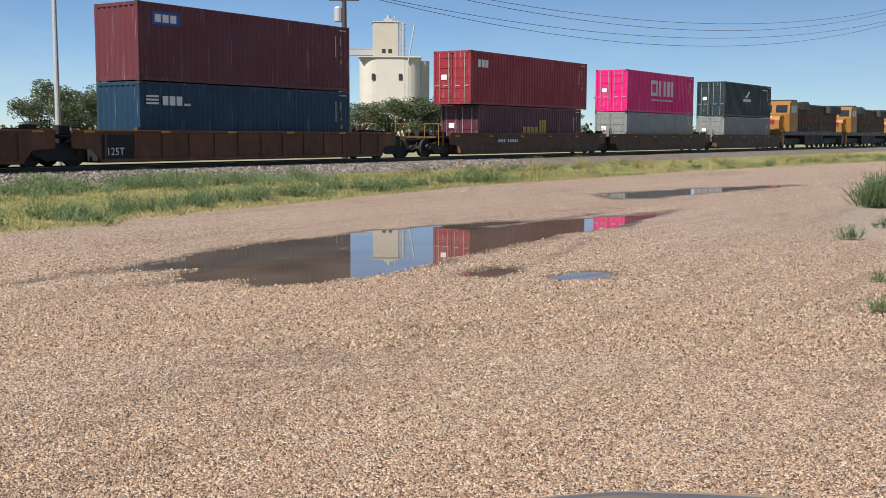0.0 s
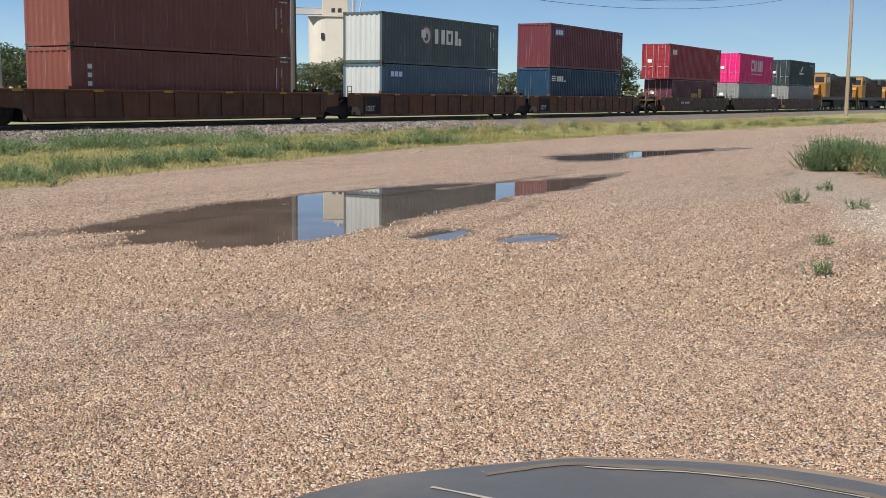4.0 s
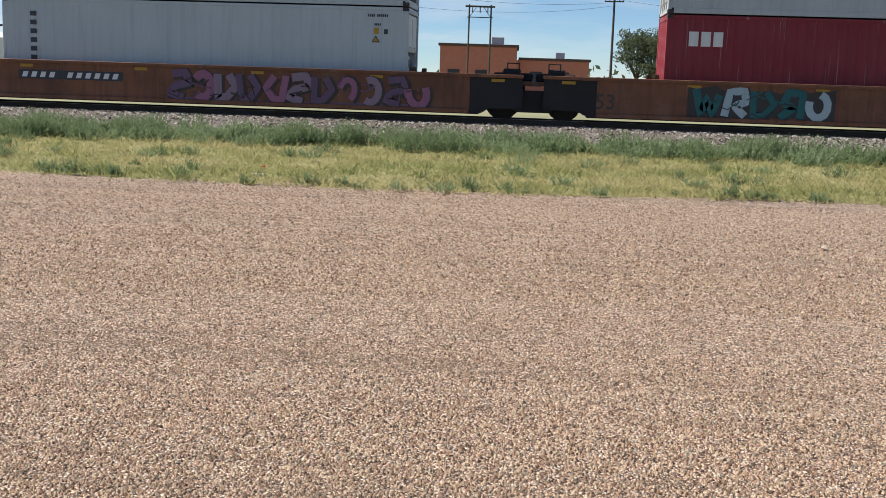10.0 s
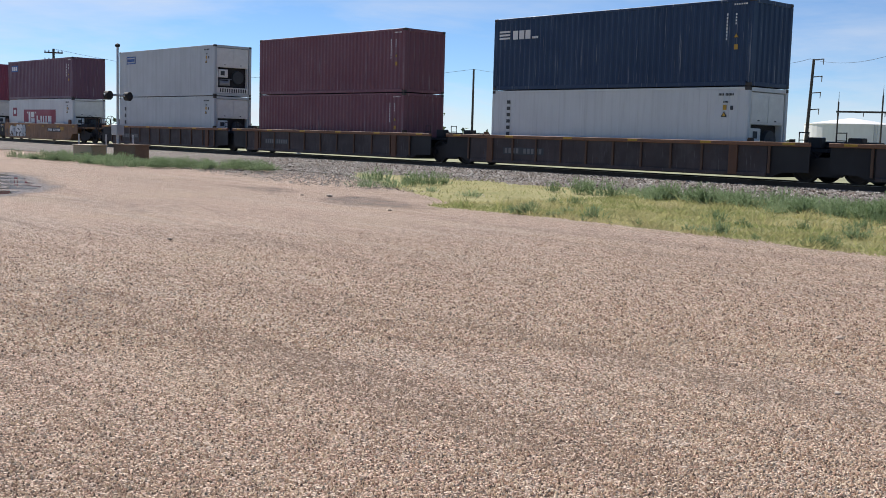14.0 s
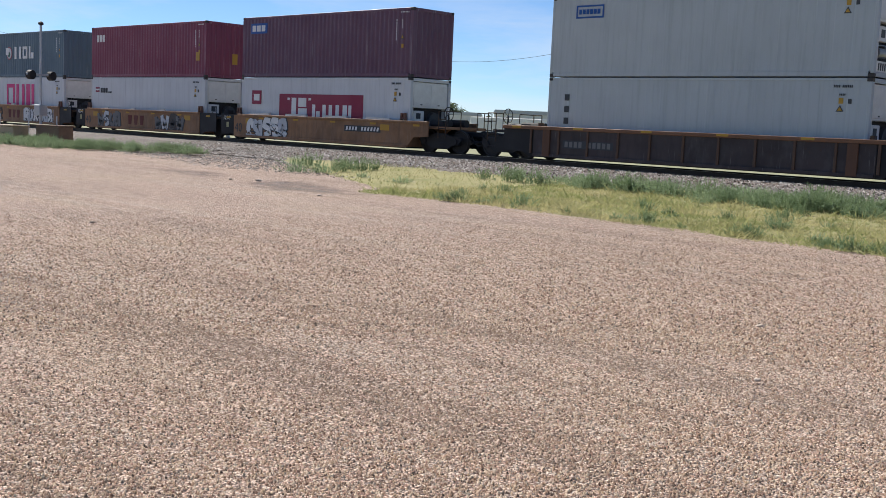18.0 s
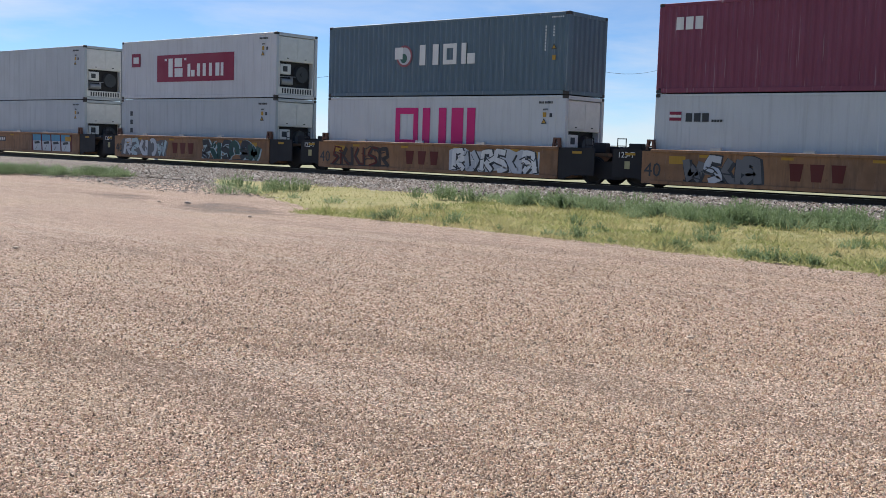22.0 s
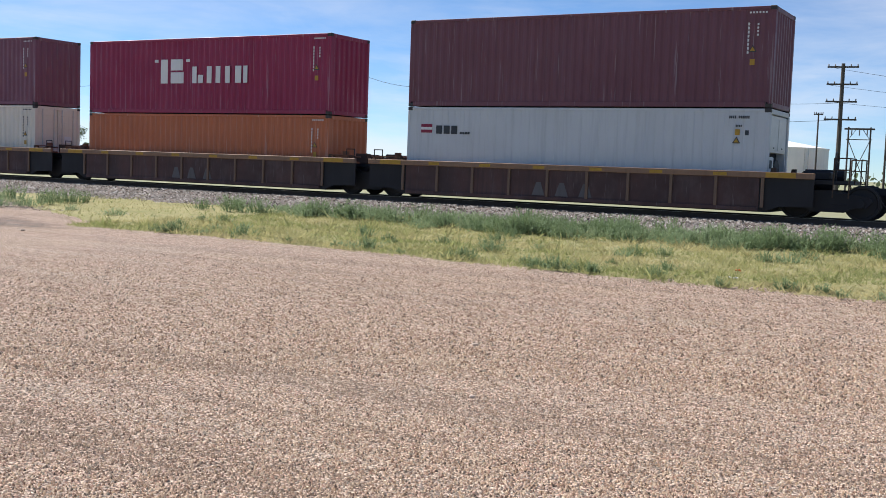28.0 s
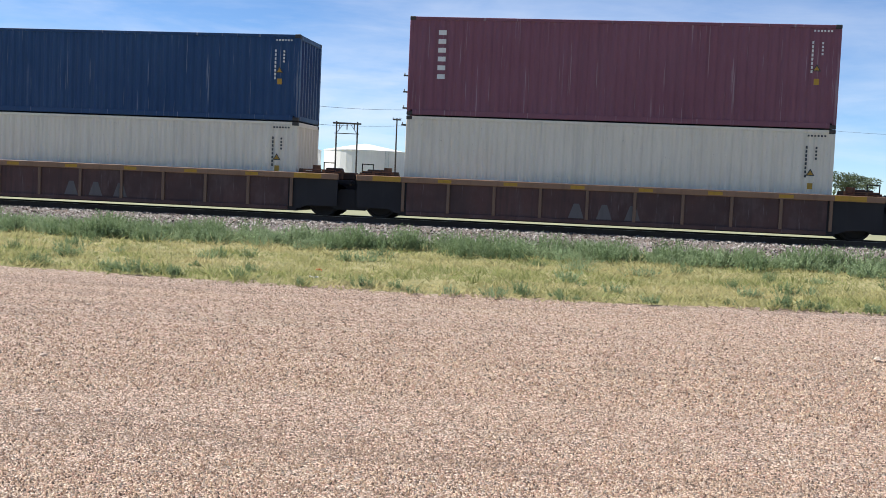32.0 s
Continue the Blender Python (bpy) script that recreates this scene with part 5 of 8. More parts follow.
def bogie(parent, x):
    """A two-axle truck under a wagon; its wheelsets roll."""
    r = WHEEL_R

    def frame_mesh():
        m = Mesh()
        for s in (-1, 1):
            m.prism([(-1.20, r + 0.06), (-1.12, r + 0.20), (-0.55, r + 0.24), (-0.30, r + 0.34), (0.30, r + 0.34), (0.55, r + 0.24), (1.12, r + 0.20), (1.20, r + 0.06), (1.05, r - 0.12), (0.72, r - 0.14), (0.46, r - 0.27), (-0.46, r - 0.27), (-0.72, r - 0.14), (-1.05, r - 0.12)], s * 1.0 - 0.07, s * 1.0 + 0.07)
            for ax in (-0.89, 0.89):
                m.tube((ax, s * 1.06, r), (ax, s * 1.13, r), 0.13, seg=12)
        m.box(-0.22, 0.22, -0.95, 0.95, r - 0.05, r + 0.30, 0.03)
        return m.data("bogie", STEEL_DARK)
    b = part("bogie", cached("bogie", frame_mesh), None, parent, "black cast steel two-axle truck", at=pose(x, 0, 0))
    for s in (-1, 1):
        for dx in (-0.13, 0.0, 0.13):
            part("spring", cached(("spring", s, dx), lambda: Mesh().tube((dx, s * 1.0, r - 0.22), (dx, s * 1.0, r + 0.1), 0.055, seg=8).data("spring", WHEEL_STEEL)), None, b)
    for ax in (-0.89, 0.89):
        w = part("wheelset", cached("wheelset", wheel_data), None, b, at=pose(ax, 0, r))
        ROLLERS.append((w, ax, r))
    return b


def ribbon(pts, w, y0, y1):
    """A band of width w along a line in x and z, from y0 to y1."""
    m, n, side = Mesh(), len(pts), []
    for k, (x, z) in enumerate(pts):
        a, b = pts[max(0, k - 1)], pts[min(n - 1, k + 1)]
        dx, dz = b[0] - a[0], b[1] - a[1]
        q = math.hypot(dx, dz) or 1.0
        side.append((-dz / q * w / 2, dx / q * w / 2))
    v = []
    for (x, z), (u, t) in zip(pts, side):
        v += [(x + u, y0, z + t), (x - u, y0, z - t), (x + u, y1, z + t), (x - u, y1, z - t)]
    f = []
    for k in range(n - 1):
        a, b = 4 * k, 4 * k + 4
        f += [(a, b, b + 1, a + 1), (a, a + 2, b + 2, b), (a + 1, b + 1, b + 3, a + 3)]
    f += [(0, 1, 3, 2), (4 * n - 4, 4 * n - 2, 4 * n - 1, 4 * n - 3)]
    return m.add(v, f)


def motif(rnd):
    """An abstract spray stroke in a unit square: hooks, loops, spikes and zigzags."""
    kind = rnd.randrange(5)
    if kind == 0:
        a0, a1, r = rnd.uniform(0, 6.28), rnd.choice((-1, 1)) * rnd.uniform(3.2, 5.2), rnd.uniform(0.30, 0.42)
        return [(0.5 + r * math.cos(a0 + a1 * k / 9), 0.5 + 1.15 * r * math.sin(a0 + a1 * k / 9)) for k in range(10)]
    if kind == 1:
        p = [(0.05, rnd.uniform(0.7, 0.95)), (0.32, 0.08), (0.52, rnd.uniform(0.55, 0.8)), (0.72, 0.06), (0.97, rnd.uniform(0.8, 0.98))]
    elif kind == 2:
        p = [(0.12, 0.04), (0.2, 0.9), (0.75, 0.95), (0.86, 0.55), (0.42, 0.42), (0.9, 0.06)]
    elif kind == 3:
        p = [(0.9, 0.9), (0.3, 0.97), (0.08, 0.6), (0.7, 0.46), (0.93, 0.2), (0.3, 0.03)]
    else:
        p = [(0.1, 0.95), (0.16, 0.06), (0.55, 0.12), (0.92, 0.5), (0.6, 0.93)]
    if rnd.random() < 0.5:
        p = [(1 - u, z) for u, z in p]
    out = []
    for (a, b), (c, d) in zip(p, p[1:]):
        out += [(a + (c - a) * t, b + (d - b) * t) for t in (0.0, 0.35, 0.7)]
    return out + [p[-1]]


def graffiti(parent, x0, x1, z0, z1, y, seed, cols, label, thick=0.20, field=True):
    """Interlocking sprayed strokes with dark edges over a rough field; cols: the strokes' colours, the edge, the field."""
    rnd = random.Random(seed)
    *fills, edge, ground = cols
    w, h = x1 - x0, z1 - z0
    rim = [(x0 - 0.12 + (w + 0.24) * k / 16, z0 + rnd.uniform(0.0, 0.14) * h) for k in range(17)] + [(x1 + 0.12 - (w + 0.24) * k / 16, z1 - rnd.uniform(0.0, 0.20) * h) for k in range(17)]
    if field:
        back = part("graffiti", Mesh().prism(rim, y - 0.003, y + 0.002), ground, parent, label)
    else:
        back = part("graffiti", ribbon([(x0, z0 + 0.1 * h), (x0 + 0.4 * w, z0 + 0.03 * h), (x1, z0 + 0.12 * h)], 0.06, y - 0.003, y + 0.002), ground, parent, label)
    count = max(4, round(w / 0.72))
    step = w / count
    for i in range(count):
        sl = rnd.uniform(-0.1, 0.14)
        path = [(x0 + (i + 0.08 + 0.95 * u) * step + sl * v, z0 + h * (0.07 + 0.84 * v)) for u, v in motif(rnd)]
        d = 0.0008 * i
        part("shadow_stroke", ribbon([(a + 0.04, b - 0.03) for a, b in path], thick + 0.09, y - 0.005 - d, y + 0.002), edge, back)
        part("stroke", ribbon(path, thick * rnd.uniform(0.8, 1.15), y - 0.014 - d, y + 0.002), fills[i % len(fills)], back)
    for i in range(count * 2):
        a, b = x0 + rnd.uniform(0.0, 0.95) * w, z0 + rnd.uniform(0.15, 0.8) * h
        path = [(a, b), (a + rnd.uniform(0.08, 0.3), b + rnd.uniform(-0.12, 0.12)), (a + rnd.uniform(0.2, 0.45), b + rnd.uniform(-0.22, 0.22))]
        part("fine_stroke", ribbon(path, rnd.uniform(0.025, 0.05), y - 0.024 - 0.0006 * i, y + 0.002), edge if i % 3 else fills[i % len(fills)], back)


def panel_graffiti(parent, x0, x1, z0, z1, y, cols, label):
    """Four sprayed blocks, pale below and blue above, parted by dark red lines."""
    pale, blue, red, dark = cols
    h = z1 - z0
    back = part("graffiti", Mesh().prism([(x0 - 0.1, z0), (x1 + 0.15, z0 + 0.02), (x1 + 0.2, z1 - 0.02), (x0 - 0.05, z1)], y - 0.003, y + 0.002), red, parent, label)
    w = (x1 - x0) / 4
    for k in range(4):
        a, b = x0 + k * w + 0.07, x0 + (k + 1) * w - 0.05
        part("lower_block", Mesh().prism([(a + 0.06, z0 + 0.05), (b + 0.05, z0 + 0.03), (b, z0 + 0.62 * h), (a, z0 + 0.60 * h)], y - 0.006, y + 0.002), pale, back)
        part("upper_block", Mesh().prism([(a, z0 + 0.61 * h), (b, z0 + 0.63 * h), (b - 0.03, z1 - 0.03), (a - 0.02, z1 - 0.02)], y - 0.006, y + 0.002), blue, back)
        part("notch", Mesh().prism([(a + 0.22, z0 + 0.42 * h), (b - 0.12, z0 + 0.46 * h), (b - 0.2, z0 + 0.60 * h), (a + 0.16, z0 + 0.54 * h)], y - 0.010, y + 0.002), dark, back)
        part("drip", ribbon([(a + 0.3, z0 + 0.1), (a + 0.45, z0 + 0.25), (a + 0.5, z0 + 0.34)], 0.025, y - 0.012, y + 0.002), dark, back)


def lettering(parent, text, size, x, z, y, mat):
    """Raised painted characters on a side that faces the lot."""
    cu = bpy.data.curves.new("lettering", "FONT")
    cu.body, cu.size, cu.extrude, cu.resolution_u = text, size, 0.003, 2
    tmp = bpy.data.objects.new("lettering", cu)
    scene.collection.objects.link(tmp)
    me = bpy.data.meshes.new_from_object(tmp.evaluated_get(bpy.context.evaluated_depsgraph_get()))
    bpy.data.objects.remove(tmp)
    me.materials.clear()
    me.materials.append(mat)
    part("lettering", me, None, parent, at=pose(x, y, z, 90, 0, 0))


STYLES = {
    "smooth": (wagon_paint("well_car_brown", (0.085, 0.047, 0.026)), False),
    "ribbed": (wagon_paint("well_car_rust", (0.125, 0.052, 0.025)), True),
    "ochre": (wagon_paint("well_car_ochre", (0.195, 0.092, 0.040)), True),
    "russet": (wagon_paint("well_car_russet", (0.195, 0.080, 0.042)), False),
    "black": (wagon_paint("well_car_black", (0.056, 0.042, 0.042)), True),
    "yellow": (wagon_paint("well_car_yellow", (0.275, 0.148, 0.074)), False),
    "rusted": (wagon_paint("well_car_old_rust", (0.085, 0.044, 0.038)), True),
}
CHORD = {"ribbed": (0.12, 0.05, 0.02), "ochre": (0.25, 0.13, 0.055), "black": (0.20, 0.095, 0.05), "rusted": (0.27, 0.16, 0.095)}
BLUNT = ("black", "yellow", "rusted", "russet")
CHORD_H = {"black": 0.13, "rusted": 0.17}
RIB = {"black": (0.105, 0.058, 0.036), "rusted": (0.20, 0.125, 0.08)}
WORDS = {"smooth": "plain dark brown", "ribbed": "rust-brown ribbed", "ochre": "yellow-brown ribbed", "russet": "smooth orange-brown", "black": "grimy black ribbed", "yellow": "smooth yellow-orange", "rusted": "rusty dark ribbed yellow-striped"}


def well_unit(style, half, front, rear, seed):
    """One well of a double-stack wagon. half: from its middle to its bogies; front, rear: it ends a wagon there."""
    mt, ribs = STYLES[style]
    ob = thing("well_car", WORDS[style] + " well car on black trucks", "railway wagon", "wagons of the train")
    a, b = half - 1.55, half - 0.30
    top, bot = 1.28, 0.17
    blunt = tuple(style in BLUNT and not (style in ("yellow", "russet") and end) for end in (front, rear))
    chord = paint("chord_" + style, CHORD[style], 0.6, 0.45, 0.5) if style in CHORD else mt
    for s in (-1, 1):
        y = s * 1.47

        def side():
            m = Mesh()
            right = [(a - 0.25, top - 0.06)] if blunt[0] else [(a + 0.38, 0.60), (b, 0.66), (b, top - 0.06)]
            west = (-0.10 if style == "yellow" else 0.25) if blunt[1] else 0.0
            left = [(-a + west, top - 0.06)] if blunt[1] else [(-b, top - 0.06), (-b, 0.66), (-a - 0.38, 0.60)]
            m.prism([(-a + west, bot), (a - (0.25 if blunt[0] else 0.0), bot)] + right + left, min(y, y - s * 0.05), max(y, y - s * 0.05))
            m.box(-a + (0.27 if blunt[1] else 0.02), a - (0.27 if blunt[0] else 0.02), min(y, y + s * 0.05), max(y, y + s * 0.05), bot - 0.012, bot + 0.10, 0.01)
            return m.data("side_wall", mt)
        sd = part("side_wall", cached(("wside", style, half, s, blunt), side), None, ob)
        c0, c1 = [(a - 0.24 if style == "yellow" and q else b + 0.02) for q in (blunt[1], blunt[0])]
        part("top_chord", cached(("wchord", style, half, s, c0, c1), lambda: Mesh().box(-c0, c1, min(y - s * 0.06, y + s * 0.07), max(y - s * 0.06, y + s * 0.07), top - CHORD_H.get(style, 0.10), top, 0.012).data("top_chord", chord)), None, ob)
        for e, dark in ((1, blunt[0]), (-1, blunt[1])):
            if dark:
                lid = top - (0.02 if style == "yellow" else 0.10)
                me = cached(("endframe", half, s, e, lid), lambda: Mesh().prism([(e * (a - 0.26), bot + 0.03), (e * (a + 0.05), bot + 0.03), (e * (a + 0.30), 0.30), (e * b, 0.33), (e * b, lid), (e * (a - 0.26), lid)], min(y - s * 0.02, y - s * 0.07), max(y - s * 0.02, y - s * 0.07)).data("end_frame", STEEL_DARK))
                part("end_frame", me, None, ob, "grimy black end frame")
        if ribs:
            n = int(2 * a / 1.32)
            for i in range(n + 1):
                x = -a + 0.15 + i * (2 * a - 0.3) / n
                me = cached(("rib", style, s), lambda: Mesh().box(-0.045, 0.045, min(y, y + s * 0.055), max(y, y + s * 0.055), bot + 0.09, top - 0.10, 0.008).data("rib", paint("rib_" + style, RIB[style], 0.65, 0.4, 0.5) if style in RIB else mt))
                part("rib", me, None, sd, at=pose(x, 0, 0))
        n = 8 if style == "rusted" else 6
        for i in range(n):
            x = -b + 0.7 + i * (2 * b - 1.4) / (n - 1)
            zz = (top - 0.14 if style == "rusted" else top - 0.09) if ribs else top - 0.22
            bl, bh = (0.20, 0.095) if style == "rusted" else (0.22, 0.075)
            me = cached(("bar", s, zz), lambda: Mesh().box(-bl, bl, min(y + s * 0.0745, y + s * 0.05), max(y + s * 0.0745, y + s * 0.05), zz, zz + bh).data("reflector", YELLOW_MARK)) if ribs else cached(("bars", s, zz), lambda: Mesh().box(-0.19, 0.19, min(y, y + s * 0.006), max(y, y + s * 0.006), zz, zz + 0.085).data("reflector", YELLOW_MARK))
            part("reflector", me, None, sd, "yellow reflective bar", at=pose(x, 0, 0))
    part("well_floor", cached(("wfloor", style, half), lambda: Mesh().box(-a, a, -1.42, 1.42, FLOOR - 0.07, FLOOR - 0.004).data("well_floor", STEEL_DARK)), None, ob)
    for s, end in ((1, front), (-1, rear)):
        x0, x1 = sorted((s * (a + 0.1), s * (half + (0.55 if end else -0.06))))
        part("end_deck", cached(("deck", style, half, s, end), lambda: Mesh().box(x0, x1, -1.15 if end else -0.75, 1.15 if end else 0.75, 0.98, 1.10, 0.01).box(min(s * a, s * (a + 0.12)), max(s * a, s * (a + 0.12)), -1.4, 1.4, FLOOR, 1.10).data("end_deck", mt if not ribs else STEEL_DARK)), None, ob)
        for yy in (-1.30, 1.30):
            if style == "yellow":
                part("guide_bracket", cached(("aframe", yy), lambda: a_frame(yy).data("guide_bracket", paint("rusty_bracket", (0.17, 0.085, 0.06), 0.75, 0.4, 0.6))), None, ob, "rusty A-shaped container guide", at=pose(s * (LEN / 2 - 0.12) - 0.16, 0, 0))
                continue
            xx = s * (LEN / 2 + 0.18)
            part("guide_post", cached(("guide", s, yy), lambda: Mesh().prism([(xx - 0.10, 1.10), (xx + 0.10, 1.10), (xx + 0.06 + 0.03 * s, 1.40), (xx - 0.06 + 0.03 * s, 1.40)], yy - 0.09, yy + 0.09).data("guide_post", chord)), None, ob)
        if end:
            x = s * half
            part("coupler", cached(("coupler", s), lambda: Mesh().box(min(0.5 * s, 1.72 * s), max(0.5 * s, 1.72 * s), -0.11, 0.11, 0.70, 0.93, 0.03).box(min(1.6 * s, 1.9 * s), max(1.6 * s, 1.9 * s), -0.2, 0.16, 0.64, 0.98, 0.05).data("coupler", STEEL_DARK)), None, ob, at=pose(x, 0, 0))
            part("air_hose", cached(("hose", s), lambda: hose(s).data("air_hose", RUBBER)), None, ob, at=pose(x, 0, 0))
            for yy in (-1.38, 1.38):
                rail = cached(("rails", s, yy, style in BLUNT), lambda: end_rails(s, yy).data("handrail", paint("handrail_yellow", (0.30, 0.16, 0.04), 0.6, 0.3, 0.4) if style not in BLUNT else paint("handrail_grimy", (0.06, 0.036, 0.022), 0.6, 0.3, 0.4)))
                hr = part("handrail", rail, None, ob, "thin bent steel grab rail", at=pose(x, 0, 0))
                for z in (0.45, 0.75, 1.02):
                    part("rung", cached(("rung", s, yy, z), lambda: Mesh().tube((s * 0.2, yy, z), (s * 0.62, yy, z), 0.018, seg=5).data("rung", STEEL_DARK)), None, hr)
            part("brake_wheel", cached(("brake", s), lambda: ring(s * 0.15, -0.75, 1.62, 0.28).data("brake_wheel", STEEL_DARK)), None, ob, at=pose(x, 0, 0))
            part("brake_gear", cached(("gear", s), lambda: Mesh().box(min(s * -0.75, s * 0.05), max(s * -0.75, s * 0.05), -0.95, -0.35, 1.10, 1.34, 0.04).tube((s * -0.9, 0.3, 1.25), (s * 0.2, 0.3, 1.25), 0.16, seg=12).data("brake_gear", STEEL_DARK)), None, ob, at=pose(x, 0, 0))
        else:
            part("link_block", cached(("link", s, style == "rusted"), lambda: Mesh().box(min(-1.2 * s, -0.05 * s), max(-1.2 * s, -0.05 * s), -0.28, 0.28, 1.10, 1.34, 0.04).box(min(-0.9 * s, -0.4 * s), max(-0.9 * s, -0.4 * s), -0.62, -0.30, 1.10, 1.46, 0.03).data("link_block", paint("rusty_gear", (0.085, 0.045, 0.03), 0.75, 0.4, 0.6) if style == "rusted" else STEEL_DARK)), None, ob, at=pose(s * half, 0, 0))
            if style == "rusted":
                part("deck_gear", cached(("deckgear", s), lambda: deck_gear(s).data("deck_gear", paint("rusty_deck", (0.20, 0.085, 0.045), 0.75, 0.4, 0.6))), None, ob, "rusty brackets, pipes and walkway edge", at=pose(s * half, 0, 0))
            part("ladder", cached(("ladder", s), lambda: steps(s).data("ladder", STEEL_DARK)), None, ob, at=pose(s * half, 0, 0))
    bogie(ob, -half)
    if front:
        bogie(ob, half)
    return ob


def a_frame(y):
    """A bracket of two leaning legs under a short cap."""
    m = Mesh()
    for k in (-1, 1):
        m.prism([(k * 0.20, 1.10), (k * 0.12, 1.10), (k * 0.04, 1.56), (k * 0.12, 1.56)], y - 0.06, y + 0.06)
    m.box(-0.13, 0.13, y - 0.07, y + 0.07, 1.54, 1.60, 0.01)
    return m.box(-0.14, 0.14, y - 0.05, y + 0.05, 1.34, 1.40)


def ring(x, y, z, r):
    m, n = Mesh(), 16
    for i in range(n):
        p = [(x, y + r * math.cos(2 * math.pi * k / n), z + r * math.sin(2 * math.pi * k / n)) for k in (i, i + 1)]
        m.tube(p[0], p[1], 0.018, seg=5)
    for k in range(5):
        a = 2 * math.pi * k / 5
        m.tube((x, y, z), (x, y + r * math.cos(a), z + r * math.sin(a)), 0.012, seg=4)
    return m.tube((x, y, 1.1), (x, y, z), 0.03, seg=6)


def hose(s):
    """A hanging rubber hose: six-sided rings along one sagging line."""
    m = Mesh()
    for k in range(9):
        t = k / 8
        x, y, z = s * (1.2 + 0.7 * t), -0.45 + 0.2 * t, 0.78 - 0.42 * math.sin(math.pi * t)
        way = math.atan2(-0.42 * math.pi * math.cos(math.pi * t), 0.7)
        for a in range(6):
            u, w = 0.035 * math.cos(a * math.pi / 3), 0.035 * math.sin(a * math.pi / 3)
            m.v.append((x - s * w * math.sin(way), y + u, z + w * math.cos(way)))
    m.f = [(6 * k + a, 6 * k + (a + 1) % 6, 6 * k + 6 + (a + 1) % 6, 6 * k + 6 + a) for k in range(8) for a in range(6)] + [tuple(range(6)), tuple(range(48, 54))]
    m.mi = [0] * len(m.f)
    return m


def end_rails(s, side):
    m = Mesh()
    for y in (side,):
        for x in (0.2, 0.62):
            m.tube((s * x, y, 0.62), (s * x, y, 1.72), 0.022, seg=5)
        for z in (1.40, 1.72):
            m.tube((s * 0.2, y, z), (s * 0.62, y, z), 0.018, seg=5)
    e = 0.5 if side > 0 else -0.5
    m.tube((s * 0.62, side, 1.72), (s * 0.62, e, 1.72), 0.02, seg=5)
    m.tube((s * 0.62, e, 1.0), (s * 0.62, e, 1.72), 0.02, seg=5)
    return m


def deck_gear(s):
    """Brackets, a pipe run and a low walkway frame over the link between two wells."""
    m = Mesh()
    m.box(min(-1.55 * s, -0.35 * s), max(-1.55 * s, -0.35 * s), -1.42, -1.10, 1.10, 1.16, 0.01)
    for k in range(4):
        m.box(-s * (0.45 + 0.3 * k) - 0.03, -s * (0.45 + 0.3 * k) + 0.03, -1.40, -1.32, 1.16, 1.34 + 0.05 * (k % 2))
    m.tube((-1.5 * s, -1.2, 1.30), (-0.3 * s, -1.15, 1.33), 0.03, seg=6).tube((-1.5 * s, -1.36, 1.38), (-0.4 * s, -1.36, 1.38), 0.02, seg=5)
    m.tube((-1.1 * s, -0.9, 1.10), (-1.1 * s, -0.9, 1.52), 0.14, 0.12, seg=10).tube((-0.7 * s, -0.6, 1.34), (-0.7 * s, 0.6, 1.34), 0.10, seg=8)
    return m


def steps(s):
    m = Mesh()
    for y in (-1.36,):
        for x in (-0.75, -0.42):
            m.tube((s * x, y, 0.55), (s * x, y, 1.62), 0.018, seg=5)
        for z in (0.62, 0.86, 1.10, 1.36, 1.60):
            m.tube((s * -0.75, y, z), (s * -0.42, y, z), 0.016, seg=5)
    return m


# rows: name of the style, place along the train, half length, front end, rear end, lower box, upper box
def box_kind(key, high, ends, words, extra=None, reefer=False):
    return key, high, ends, words, extra, reefer


